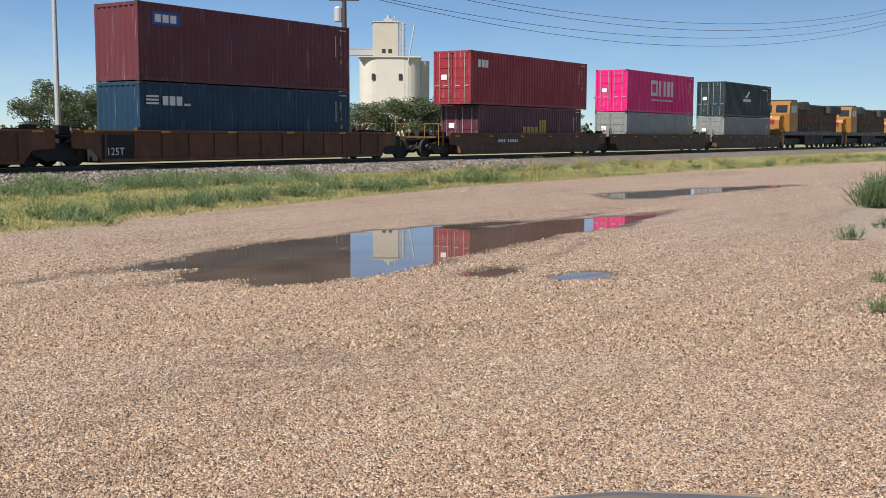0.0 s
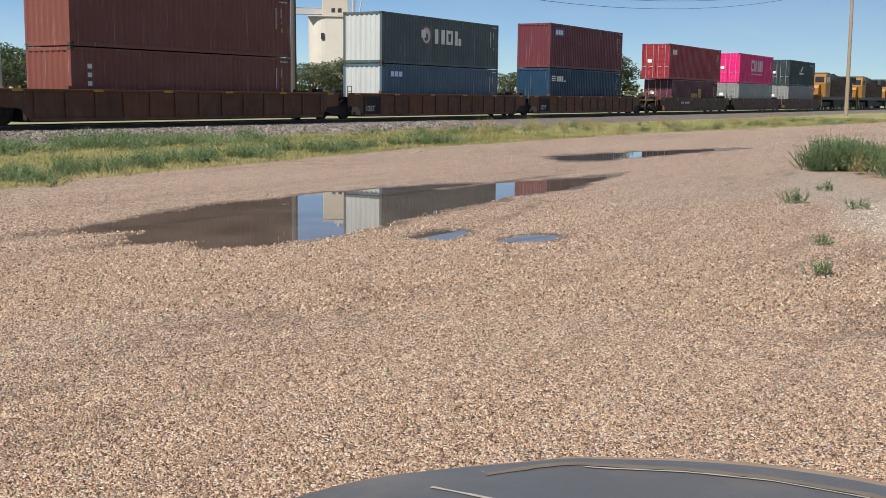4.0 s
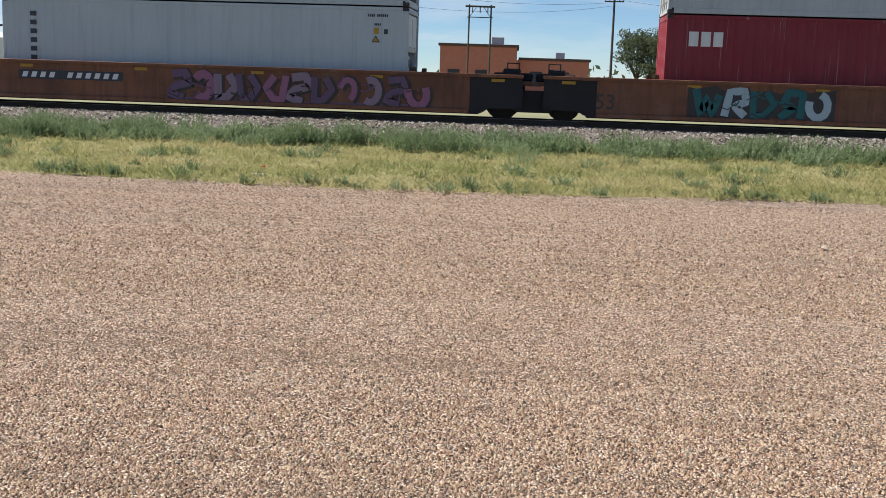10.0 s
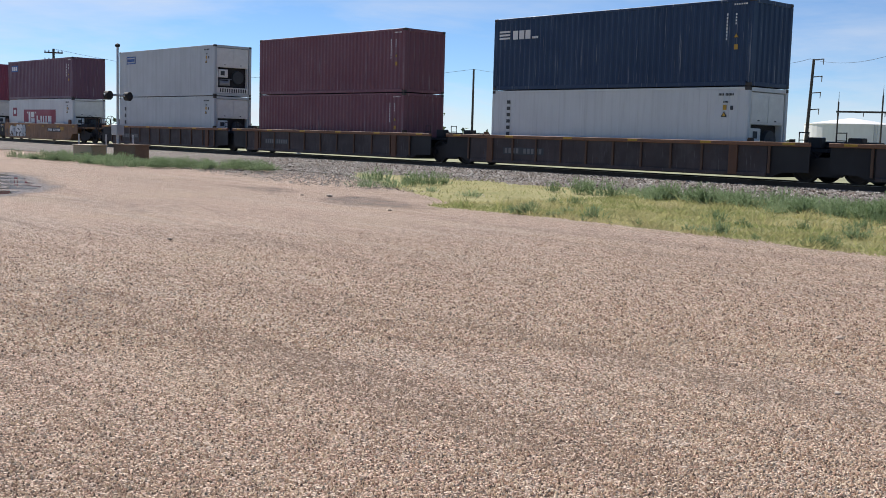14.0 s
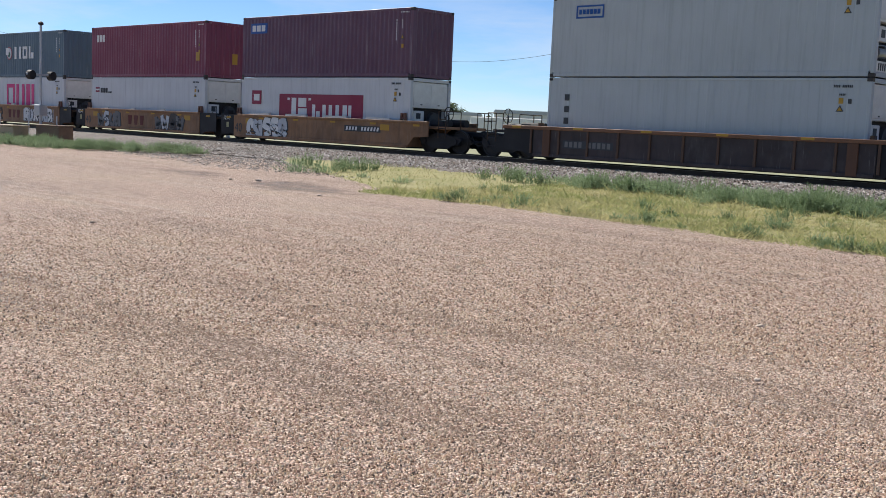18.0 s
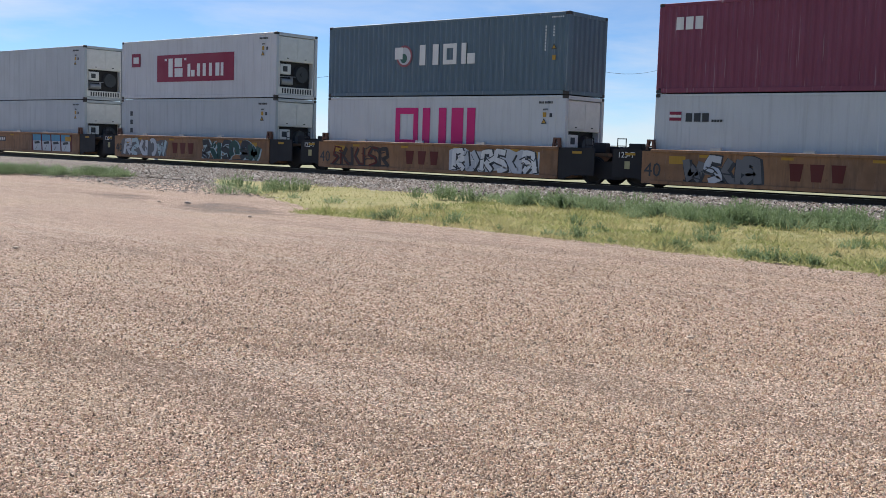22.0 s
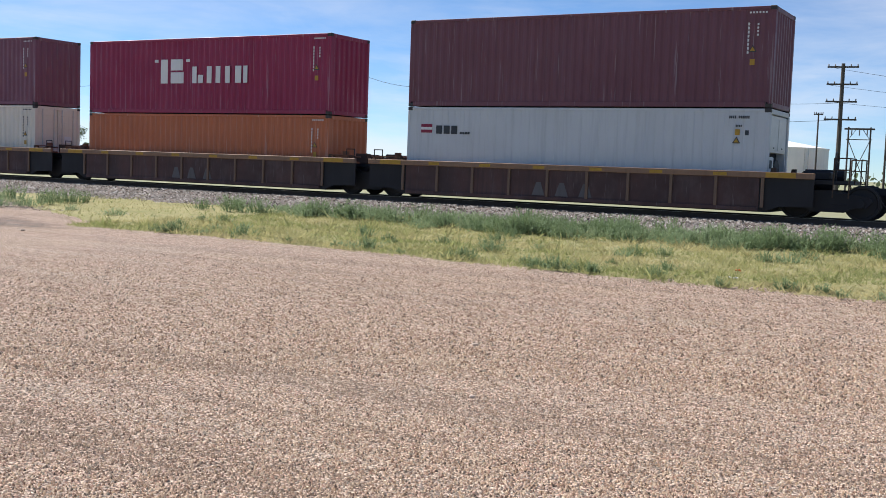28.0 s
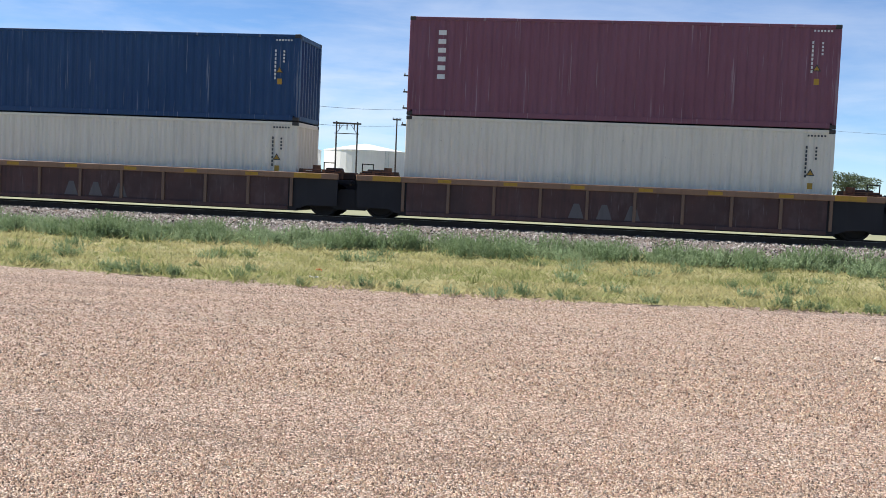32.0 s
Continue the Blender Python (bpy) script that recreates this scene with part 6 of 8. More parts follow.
CC, DC, CU, CD = ("corr", "corr"), ("doors", "corr"), ("doors", "unit"), ("corr", "doors")
LOADS = [
    ("smooth", 94.5, 9.5, 1, 0, box_kind("mid_grey", False, DC, "plain mid-grey corrugated freight container"), box_kind("charcoal", True, DC, "charcoal green freight container with silver door rods", bird_mid)),
    ("smooth", 75.3, 9.5, 0, 0, box_kind("mid_grey", False, ("doors", "unit"), "grey refrigerated container with white doors in a well", None, True), box_kind("pink", True, DC, "bright magenta freight container with silver lettering shapes", square_grey)),
    ("smooth", 56.2, 9.5, 0, 1, box_kind("plum", False, DC, "dark purple-red freight container with a gold emblem", gold_tower), box_kind("red", True, DC, "red freight container with sunlit orange-red doors", three_bars)),
    ("ribbed", 33.0, 9.6, 1, 0, box_kind("teal", True, CC, "dark teal-blue freight container with white stripes", line_small), box_kind("maroon", True, CC, "dark maroon freight container with a blue and white panel", flag_small)),
    ("ribbed", 13.75, 9.6, 0, 0, box_kind("steel_blue", False, CC, "dull steel-blue freight container with pale end wall", flag_small), box_kind("slate", False, CC, "grey-green freight container with large white emblem", round_badge)),
    ("ribbed", -5.6, 9.6, 0, 1, box_kind("brown", False, CC, "red-brown freight container with orange sunlit end", short_column_white), box_kind("brown", False, CC, "red-brown plain freight container")),
    ("ochre", -27.15, 7.85, 1, 1, box_kind("ink", False, DC, "navy blue freight container with white wing emblem", bird), box_kind("brown", False, CC, "red-brown plain freight container")),
    ("ochre", -46.7, 7.85, 1, 1, box_kind("pink", False, CC, "bright magenta freight container with silver lettering shapes", square_low), box_kind("maroon", True, CC, "dark maroon plain freight container")),
    ("russet", -68.0, 9.75, 1, 0, box_kind("deep_red", True, CC, "crimson freight container with large white letter shapes", letters_low), box_kind("maroon", True, CC, "dark maroon plain freight container")),
    ("russet", -87.5, 9.75, 0, 0, box_kind("red", True, CC, "dark red freight container with three white bars", three_bars), box_kind("pale_grey", True, CU, "pale grey refrigerated container", None, True)),
    ("russet", -107.0, 9.75, 0, 1, box_kind("grey", True, CU, "weathered grey refrigerated container with a column of dark bars", column_dark, True), box_kind("grey", True, CU, "weathered grey refrigerated container", None, True)),
    ("black", -128.9, 8.3, 1, 0, box_kind("faded_maroon", True, CC, "maroon freight container with a column of white bars", column_white), None),
    ("black", -145.6, 8.6, 0, 0, box_kind("white", True, CU, "white refrigerated container with a dark scroll emblem", scroll_badge, True), None),
    ("black", -163.15, 8.85, 0, 0, box_kind("white", True, CU, "white refrigerated container with a column of dark bars", column_dark, True), box_kind("navy", True, CC, "dark navy freight container with white stripes", line_small)),
    ("black", -181.1, 8.6, 0, 0, box_kind("faded_maroon", True, CC, "faded maroon plain freight container"), box_kind("faded_maroon", True, CC, "faded maroon plain freight container")),
    ("black", -198.05, 8.3, 0, 1, box_kind("pale_grey", True, CU, "dirty white refrigerated container with dark bars", short_column_dark, True), box_kind("pale_grey", True, CU, "dirty white refrigerated container with a small framed sign", framed_sign, True)),
    ("yellow", -217.7, 7.8, 1, 0, box_kind("white", True, CU, "white refrigerated container with a broad red panel", letters_panel, True), box_kind("violet", True, CC, "dark plum freight container with a blue and white panel", flag_small)),
    ("yellow", -233.17, 7.8, 0, 0, box_kind("white", True, CU, "white refrigerated container with short dark bars", line_dark, True), box_kind("faded_red", True, CC, "red freight container with three white bars", three_bars)),
    ("yellow", -248.9, 7.8, 0, 0, box_kind("white", True, CU, "white refrigerated container with large pink letter shapes", square_pink, True), box_kind("green_grey", True, CC, "grey-green freight container with a red badge and white bars", badge_bars)),
    ("yellow", -264.5, 7.8, 0, 0, box_kind("pale_grey", True, CU, "dirty white refrigerated container with dark bars", short_column_dark, True), box_kind("white", True, CU, "white refrigerated container with a broad red panel", letters_panel, True)),
    ("yellow", -280.3, 7.8, 0, 1, box_kind("pale_grey", True, CU, "pale grey refrigerated container with a column of dark bars", column_dark, True), box_kind("pale_grey", True, CU, "pale grey refrigerated container with a column of dark bars", column_dark, True)),
    ("rusted", -300.0, 7.75, 1, 0, box_kind("white", True, CU, "white refrigerated container with short dark bars", line_dark, True), box_kind("faded_maroon", True, CC, "faded maroon plain freight container")),
    ("rusted", -315.5, 7.75, 0, 0, box_kind("orange", False, CC, "rust-streaked orange freight container"), box_kind("crimson", True, CC, "crimson freight container with large white letter shapes", letters_red)),
    ("rusted", -331.0, 7.75, 0, 0, box_kind("cream", True, CD, "cream corrugated freight container with rusty doors"), box_kind("faded_plum", True, CC, "dark maroon freight container with a column of white bars", column_white)),
    ("rusted", -346.5, 7.75, 0, 1, box_kind("cream", False, CC, "cream corrugated freight container with rust streaks"), box_kind("blue", False, CC, "dark blue corrugated freight container")),
]
TRAIN = []         # every rolling thing with its place along the train and its height


def build_train():
    sky_blue = paint("spray_sky", (0.09, 0.28, 0.42), 0.5)
    smoke, dusk = paint("spray_smoke", (0.16, 0.16, 0.16), 0.6), paint("spray_dusk", (0.06, 0.05, 0.045), 0.6)
    violet, pink, mauve = paint("spray_violet", (0.15, 0.09, 0.15), 0.5), paint("spray_pink", (0.32, 0.13, 0.21), 0.5), paint("spray_mauve", (0.27, 0.19, 0.24), 0.5)
    teal, ice = paint("spray_turquoise", (0.02, 0.13, 0.13), 0.5), paint("spray_ice", (0.40, 0.50, 0.52), 0.5)
    # from, to, colours in words, fills with edge and field, stroke width, with a field
    sprays = {
        8: [(-5.6, -0.8, "silver and black", [GREY_MARK, smoke, GREY_MARK, DARK_MARK, dusk], 0.24, False)],
        9: [(-5.3, -1.5, "turquoise and white", [teal, ice, teal, DARK_MARK, dusk], 0.20, True)],
        10: [(-1.0, 6.8, "purple and pink", [violet, pink, mauve, dusk, violet], 0.22, False)],
        16: [(-5.3, -2.0, "white", [WHITE_MARK, GREY_MARK, WHITE_MARK, DARK_MARK, GREY_MARK], 0.30, False)],
        17: [(-4.8, -2.2, "grey", [smoke, GREY_MARK, smoke, DARK_MARK, dusk], 0.26, False), (1.6, 4.4, "grey and black", [smoke, GREY_MARK, dusk, DARK_MARK, dusk], 0.26, False)],
        18: [(1.1, 5.1, "white and black", [WHITE_MARK, GREY_MARK, WHITE_MARK, DARK_MARK, GREY_MARK], 0.20, True), (-5.6, -2.2, "faint black", [MATS["oxide_marking"], dusk, MATS["oxide_marking"], dusk, dusk], 0.07, False)],
        19: [(1.1, 5.3, "black, silver and teal", [DARK_MARK, paint("spray_teal", (0.02, 0.07, 0.06), 0.5), ice, DARK_MARK], 0.30, False), (-5.6, -1.9, "silver", [GREY_MARK, ice, GREY_MARK, smoke, smoke], 0.20, True)],
        20: [(-5.2, -3.0, "faint silver", [smoke, GREY_MARK, dusk, dusk], 0.05, False)],
    }
    for i, (style, s, half, front, rear, low, up) in enumerate(LOADS):
        u = well_unit(style, half, bool(front), bool(rear), i)
        TRAIN.append((u, s, RAIL))
        y = -1.475
        if style in ("russet", "yellow", "smooth"):
            w = {"russet": (2.1 if i == 8 else -5.4), "yellow": (2.3 if i == 16 else -4.4), "smooth": -4.4}[style]
            if i in (2, 8, 10, 16, 20):
                lng = 3.1 if style == "russet" else 2.3
                plate = part("car_number", Mesh().box(w - 0.1, w + lng, y - 0.004, y + 0.002, 0.72, 0.98), DARK_MARK, u, "row of white bars on a dark panel")
                for k in range(11):
                    if k != 4:
                        q = (lng - 0.05) / 11
                        part("number_bar", Mesh().prism([(w + k * q, 0.77), (w + k * q + q * 0.55, 0.77), (w + k * q + q * 0.75, 0.93), (w + k * q + q * 0.2, 0.93)], y - 0.008, y + 0.002), WHITE_MARK, plate)
        elif style in ("ochre", "black"):
            plate = part("car_number", Mesh().box(-5.1, -2.85, y - 0.003, y + 0.002, 0.52, 0.80), DARK_MARK, u, "row of pale bars on a dark panel")
            for k in range(10):
                if k != 4:
                    part("number_bar", Mesh().box(-5.0 + k * 0.21, -4.86 + k * 0.21, y - 0.007, y + 0.002, 0.56, 0.76), paint("faint_bars", (0.17, 0.165, 0.16), 0.7, 0.4, 0.3) if style == "black" else GREY_MARK, plate)
        if style == "yellow":
            worn = paint("worn_primer", (0.62, 0.60, 0.57), 0.6, 0.3, 0.3)
            for k, q in enumerate((-4.1, -1.2, 1.7, 4.4) if i == 16 else (-3.6, -0.6, 2.4)):
                wide = 0.78 if i == 16 else 0.19
                part("guide_lip", cached(("lip", wide), lambda: Mesh().prism([(-wide, 1.282), (wide, 1.282), (wide - 0.03, 1.37), (-wide + 0.03, 1.37)], -1.52, -1.40).data("guide_lip", worn)), None, u, "small bright steel guide lip", at=pose(q + 0.12 * math.sin(i + k), 0, 0))
            for e in (-5.05, 4.85):
                part("end_reflector", cached("endpatch", lambda: Mesh().box(-0.29, 0.29, y - 0.007, y + 0.002, 0.83, 1.08).data("end_reflector", YELLOW_MARK)), None, u, "yellow reflective square", at=pose(e, 0, 0))
            if not rear:
                lettering(u, "40", 0.64, -6.26, 0.40, y - 0.004, DARK_MARK)
            if not rear:
                lettering(u, "125-T", 0.27, -7.3, 0.98, -1.458, WHITE_MARK)
                part("small_sticker", cached(("sticker", "end"), lambda: Mesh().box(-7.02, -6.82, -1.457, -1.448, 0.60, 0.86).data("small_sticker", paint("faded_label", (0.40, 0.37, 0.20), 0.6, 0.3, 0.2))), None, u, "faded yellow-grey label")
            for k in range(3 if i in (17, 18, 19) else 0):
                xs = -1.35 + k * 0.64
                part("owner_marking", Mesh().prism([(xs + 0.12, 0.44), (xs + 0.42, 0.44), (xs + 0.50, 0.96), (xs + 0.06, 0.96)], y - 0.005, y + 0.002), MATS["oxide_marking"], u, "dark red block marking")
        if style == "black":
            for e in (-5.85, 5.8):
                part("corner_stake", cached("stake", lambda: Mesh().box(-0.17, 0.17, y - 0.065, y + 0.01, 0.18, 1.15, 0.012).data("corner_stake", paint("rusty_stake", (0.125, 0.062, 0.036), 0.7, 0.4, 0.6))), None, u, "rust-brown upright stake", at=pose(e, 0, 0))
        if style == "rusted":
            for e in (-1, 1):
                part("end_reflector", cached(("chordpatch", e), lambda: Mesh().box(-0.42, 0.42, -1.549, -1.53, 1.125, 1.265).data("end_reflector", YELLOW_MARK)), None, u, "yellow reflective patch", at=pose(e * 6.55, 0, 0))
            for k in range(3):
                m = Mesh()
                m.prism([(-1.2 + k * 0.8, 0.30), (-0.75 + k * 0.8, 0.30), (-0.9 + k * 0.8, 0.72), (-1.05 + k * 0.8, 0.72)], y - 0.004, y + 0.002)
                part("faded_marking", m, paint("faded_white", (0.13, 0.12, 0.115), 0.7, 0.5, 0.3), u)
        if i in sprays:
            for k, (x0, x1, words, cols, thick, field) in enumerate(sprays[i]):
                graffiti(u, x0, x1, 0.22, 1.16, y, 40 + i + 7 * k, cols, words + " spray-painted graffiti", thick, field)
        if i == 20:
            panel_graffiti(u, 1.0, 5.1, 0.22, 1.19, y, [GREY_MARK, sky_blue, MATS["oxide_marking"], DARK_MARK], "white, sky-blue and maroon spray-painted graffiti")
        if i == 10:
            lettering(u, "53", 0.60, -8.1, 0.40, y - 0.004, DARK_MARK)
        if i == 9:
            lettering(u, "53", 0.60, -8.0, 0.40, y - 0.004, DARK_MARK)
        if i == 7:
            lettering(u, "40", 0.50, -0.3, 0.52, y - 0.004, DARK_MARK)
        if i in (3, 4):
            part("dark_panel", Mesh().box(-half + 1.55, -half + 2.95, y - 0.0035, y + 0.002, 0.22, 1.12), STEEL_DARK, u)
            lettering(u, "125T", 0.38, -half + 1.75, 0.40, y - 0.008, WHITE_MARK)
        z = RAIL + FLOOR
        for kind in (low, up):
            if kind is None:
                continue
            key, high, ends, words, extra, reefer = kind
            c = container(key, high, ends, words, extra, reefer, 0.78 if style == "rusted" else 1.02)
            if i == 2 and kind is up:
                c.scale = (1.125, 1, 1)        # a 45 ft box on a 40 ft one
            if i == 17:
                q = 0.85 if kind is up else 0.20
                part("notice", Mesh().box(LEN / 2 - 0.90, LEN / 2 - 0.58, -WID / 2 - 0.008, -WID / 2 + 0.002, q, q + (0.44 if kind is up else 0.33)), YELLOW_MARK, c, "yellow notice with dark bars")
                if kind is up:
                    part("end_notice", Mesh().box(LEN / 2 - 0.02, LEN / 2 + 0.004, 0.42, 0.74, 0.75, 1.3), YELLOW_MARK, c, "tall yellow notice")
            TRAIN.append((c, s, z))
            z += (2.896 if high else 2.591) + 0.012


# locomotives ----------------------------------------------------------
def locomotive():
    yel = paint("armour_yellow", (0.31, 0.15, 0.035), 0.5, 0.45, 0.2)
    # the flanks' shade is put into this dark tone
    shaded = paint("shaded_flank", (0.060, 0.036, 0.020), 0.7, 0.5, 0.3)
    roof = paint("engine_grey", (0.045, 0.047, 0.05), 0.5, 0.3, 0.1)
    glass = plain("cab_glass", (0.02, 0.025, 0.03), 0.08, spec=0.8)
    ob = thing("locomotive", "yellow and grey diesel freight locomotive, side shade painted dark", "locomotive", "locomotives of the train")
    part("frame", Mesh().box(-11.0, 11.0, -1.5, 1.5, 1.25, 1.62, 0.03), roof, ob, "dark grey underframe and walkway")
    part("fuel_tank", Mesh().prism([(-3.4, 0.5), (-3.1, 0.32), (3.1, 0.32), (3.4, 0.5), (3.4, 1.25), (-3.4, 1.25)], -1.4, 1.4), STEEL_DARK, ob)
    part("long_hood", Mesh().prism([(-6.4, 1.62), (10.3, 1.62), (10.3, 4.15), (-6.4, 4.15)], -0.92, 0.92), shaded, ob, "long hood painted dark as in shade")
    part("hood_roof", Mesh().box(-6.4, 10.3, -0.95, 0.95, 4.15, 4.42, 0.1), roof, ob, "dark grey roof")
    part("radiator", Mesh().box(5.6, 10.0, -1.45, 1.45, 3.55, 4.45, 0.08), roof, ob, "wide dark radiator housing")
    part("brake_housing", Mesh().box(-6.2, -1.2, -1.2, 1.2, 3.75, 4.52, 0.1), roof, ob)
    part("exhaust", Mesh().box(0.2, 1.4, -0.35, 0.35, 4.42, 4.72, 0.05), STEEL_DARK, ob)
    cab = part("cab", Mesh().prism([(-9.0, 1.62), (-6.4, 1.62), (-6.4, 4.35), (-6.8, 4.55), (-8.7, 4.55), (-9.1, 4.3), (-9.25, 3.3)], -1.52, 1.52), yel, ob)
    part("cab_roof", Mesh().prism([(-8.75, 4.56), (-6.6, 4.56), (-6.7, 4.68), (-8.6, 4.68)], -1.45, 1.45), roof, cab, "grey cab roof")
    for y in (-1.525, 1.515):
        part("window", Mesh().box(-8.6, -7.9, y, y + 0.01, 3.45, 4.1, 0.0), glass, cab)
        part("window", Mesh().box(-7.7, -7.0, y, y + 0.01, 3.45, 4.1, 0.0), glass, cab)
    for y0, y1 in ((-1.3, -0.2), (0.2, 1.3)):
        part("windshield", Mesh().prism([(-9.262, 3.45), (-9.25, 3.45), (-9.11, 4.15), (-9.125, 4.15)], y0, y1), glass, cab)
    part("nose", Mesh().prism([(-10.5, 1.62), (-9.0, 1.62), (-9.0, 3.25), (-10.3, 3.05), (-10.5, 2.7)], -0.95, 0.95), yel, ob)
    part("emblem", Mesh().box(-10.515, -10.49, -0.5, 0.5, 2.3, 2.75), RED_MARK, ob, "small red and blue shield shape")
    part("headlight", Mesh().tube((-10.34, -0.14, 2.98), (-10.44, -0.14, 2.95), 0.09, seg=10).tube((-10.34, 0.14, 2.98), (-10.44, 0.14, 2.95), 0.09, seg=10), WHITE_MARK, ob)
    for y in (-0.94, 0.932):
        for k in range(8):
            part("hood_door", cached(("hood_door", y), lambda: Mesh().box(-0.5, 0.5, y - 0.012, y + 0.02, 1.85, 3.3, 0.01).data("hood_door", shaded)), None, ob, at=pose(-5.1 + k * 1.25, 0, 0))
        part("stripe", Mesh().box(-6.3, 10.2, y - 0.006 if y < 0 else y, y + 0.01 if y < 0 else y + 0.016, 1.63, 1.72), RED_MARK, ob, "thin red stripe")
        m = Mesh()
        for k in range(12):
            m.box(-2.6 + k * 0.42, -2.28 + k * 0.42, y - 0.022 if y < 0 else y, y if y < 0 else y + 0.03, 2.55, 3.1)
        tagged(part("lettering_bars", m, paint("oxide_red_bars", (0.10, 0.012, 0.015), 0.6), ob, "row of dark red bars"), kind="stuff")
        m = Mesh()
        for k in range(5):
            m.box(5.7 + k * 0.86, 6.4 + k * 0.86, y - 0.53 if y < 0 else y + 0.50, y - 0.51 if y < 0 else y + 0.53, 3.62, 4.3)
        part("grille", m, STEEL_DARK, ob)
    for s in (-1, 1):
        m = Mesh()
        for k in range(11):
            m.tube((-5.8 + k * 1.65, s * 1.46, 1.62), (-5.8 + k * 1.65, s * 1.46, 2.62), 0.022, seg=5)
        m.tube((-5.8, s * 1.46, 2.62), (10.7, s * 1.46, 2.62), 0.022, seg=5)
        part("handrail", m, shaded, ob)
    for s in (-1, 1):
        m = Mesh().box(min(s * 10.6, s * 11.1), max(s * 10.6, s * 11.1), -1.5, 1.5, 0.35, 1.62, 0.03)
        for y in (-1.4, 1.4):
            for x in (10.55, 11.05):
                m.tube((s * x, y, 0.6), (s * x, y, 2.55), 0.025, seg=5)
        part("pilot", m, yel if s < 0 else roof, ob, "end plate with steps and grab irons")
        part("coupler", Mesh().box(min(s * 11.1, s * 11.75), max(s * 11.1, s * 11.75), -0.14, 0.14, 0.72, 0.98, 0.03), STEEL_DARK, ob)
        m = Mesh()
        for y in (-1, 1):
            m.prism([(-2.6, 0.62), (-2.4, 0.95), (2.4, 0.95), (2.6, 0.62), (2.2, 0.42), (-2.2, 0.42)], y * 1.08 - 0.09, y * 1.08 + 0.09)
        b = part("bogie", m, STEEL_DARK, ob, "dark three-axle truck", at=pose(s * 6.9, 0, 0))
        for ax in (-1.85, 0.0, 1.85):
            w = part("wheelset", cached("wheelset", wheel_data), None, b, at=pose(ax, 0, WHEEL_R))
    return ob


def build_locomotives():
    first = locomotive()
    at = 114.7
    for k in range(8):
        ob = first if k == 0 else copy_thing(first, pose(0, 0, 0))
        TRAIN.append((ob, at + k * 23.4, RAIL))
        for b in ob.children:
            if b.name.startswith("bogie"):
                for w, ax in zip(b.children, (-1.85, 0.0, 1.85)):
                    ROLLERS.append((w, ax, WHEEL_R))

# ---- beyond the track ----
WOOD = plain("weathered_pole_wood", (0.065, 0.056, 0.050), 0.85, var=0.5, scale=3.0)
PALE_WOOD = plain("bleached_pole_wood", (0.27, 0.215, 0.165), 0.85, var=0.4, scale=3.0)
GALV = plain("galvanised_steel", (0.42, 0.44, 0.46), 0.5, 0.3)
WIRE = plain("wire", (0.05, 0.05, 0.055), 0.6)
CONCRETE = plain("elevator_concrete", (0.44, 0.405, 0.355), 0.85, var=0.22, scale=0.35)
PALE_CONCRETE = plain("whitewashed_concrete", (0.52, 0.50, 0.46), 0.85, var=0.2, scale=0.35)
DARK_GLASS = plain("dark_opening", (0.03, 0.03, 0.035), 0.4)
INSUL = plain("insulator_porcelain", (0.20, 0.18, 0.17), 0.3)


def polar(az, d):
    return d * math.sin(radians(az)), d * math.cos(radians(az))


def utility_pole(az, d, el, arms=(), radius=0.15, mat=None, label="weathered wooden utility pole", lean=0.0, turn=0.0, z0=0.0):
    """A pole whose top stands el degrees above the horizon; arms: (below the top, half width)."""
    x, y = polar(az, d)
    h = 1.7 + d * math.tan(radians(el)) - z0
    ob = thing("utility_pole", label, "utility pole", "poles beyond the track", at=pose(x, y, z0, 0, lean, turn - az))
    part("shaft", Mesh().tube((0, 0, -0.2), (0, 0, h), radius * 1.15, radius * 0.8, 10), mat or WOOD, ob)
    for dz, w in arms:
        part("crossarm", Mesh().box(-w, w, -0.16, -0.04, h - dz - 0.07, h - dz + 0.07, 0.01), mat or WOOD, ob)
        for k in (-0.92, -0.5, 0.5, 0.92):
            part("insulator", Mesh().lathe([(0.03, h - dz + 0.06), (0.06, h - dz + 0.10), (0.04, h - dz + 0.17), (0.06, h - dz + 0.20), (0.02, h - dz + 0.26)], 8, "z", (k * w, -0.1, 0)), INSUL, ob)
    return ob, Vector((x, y, z0 + h))


def cable(name, label, p, q, sag, r=0.012, n=16):
    m, pts = Mesh(), []
    for k in range(n + 1):
        t = k / n
        v = Vector(p).lerp(Vector(q), t)
        v.z -= sag * 4 * t * (1 - t)
        pts.append(v)
    for a, b in zip(pts, pts[1:]):
        m.tube(a, b, r, seg=4, caps=False)
    thing(name, label, "cable", "overhead wires", mesh=m, material=WIRE)


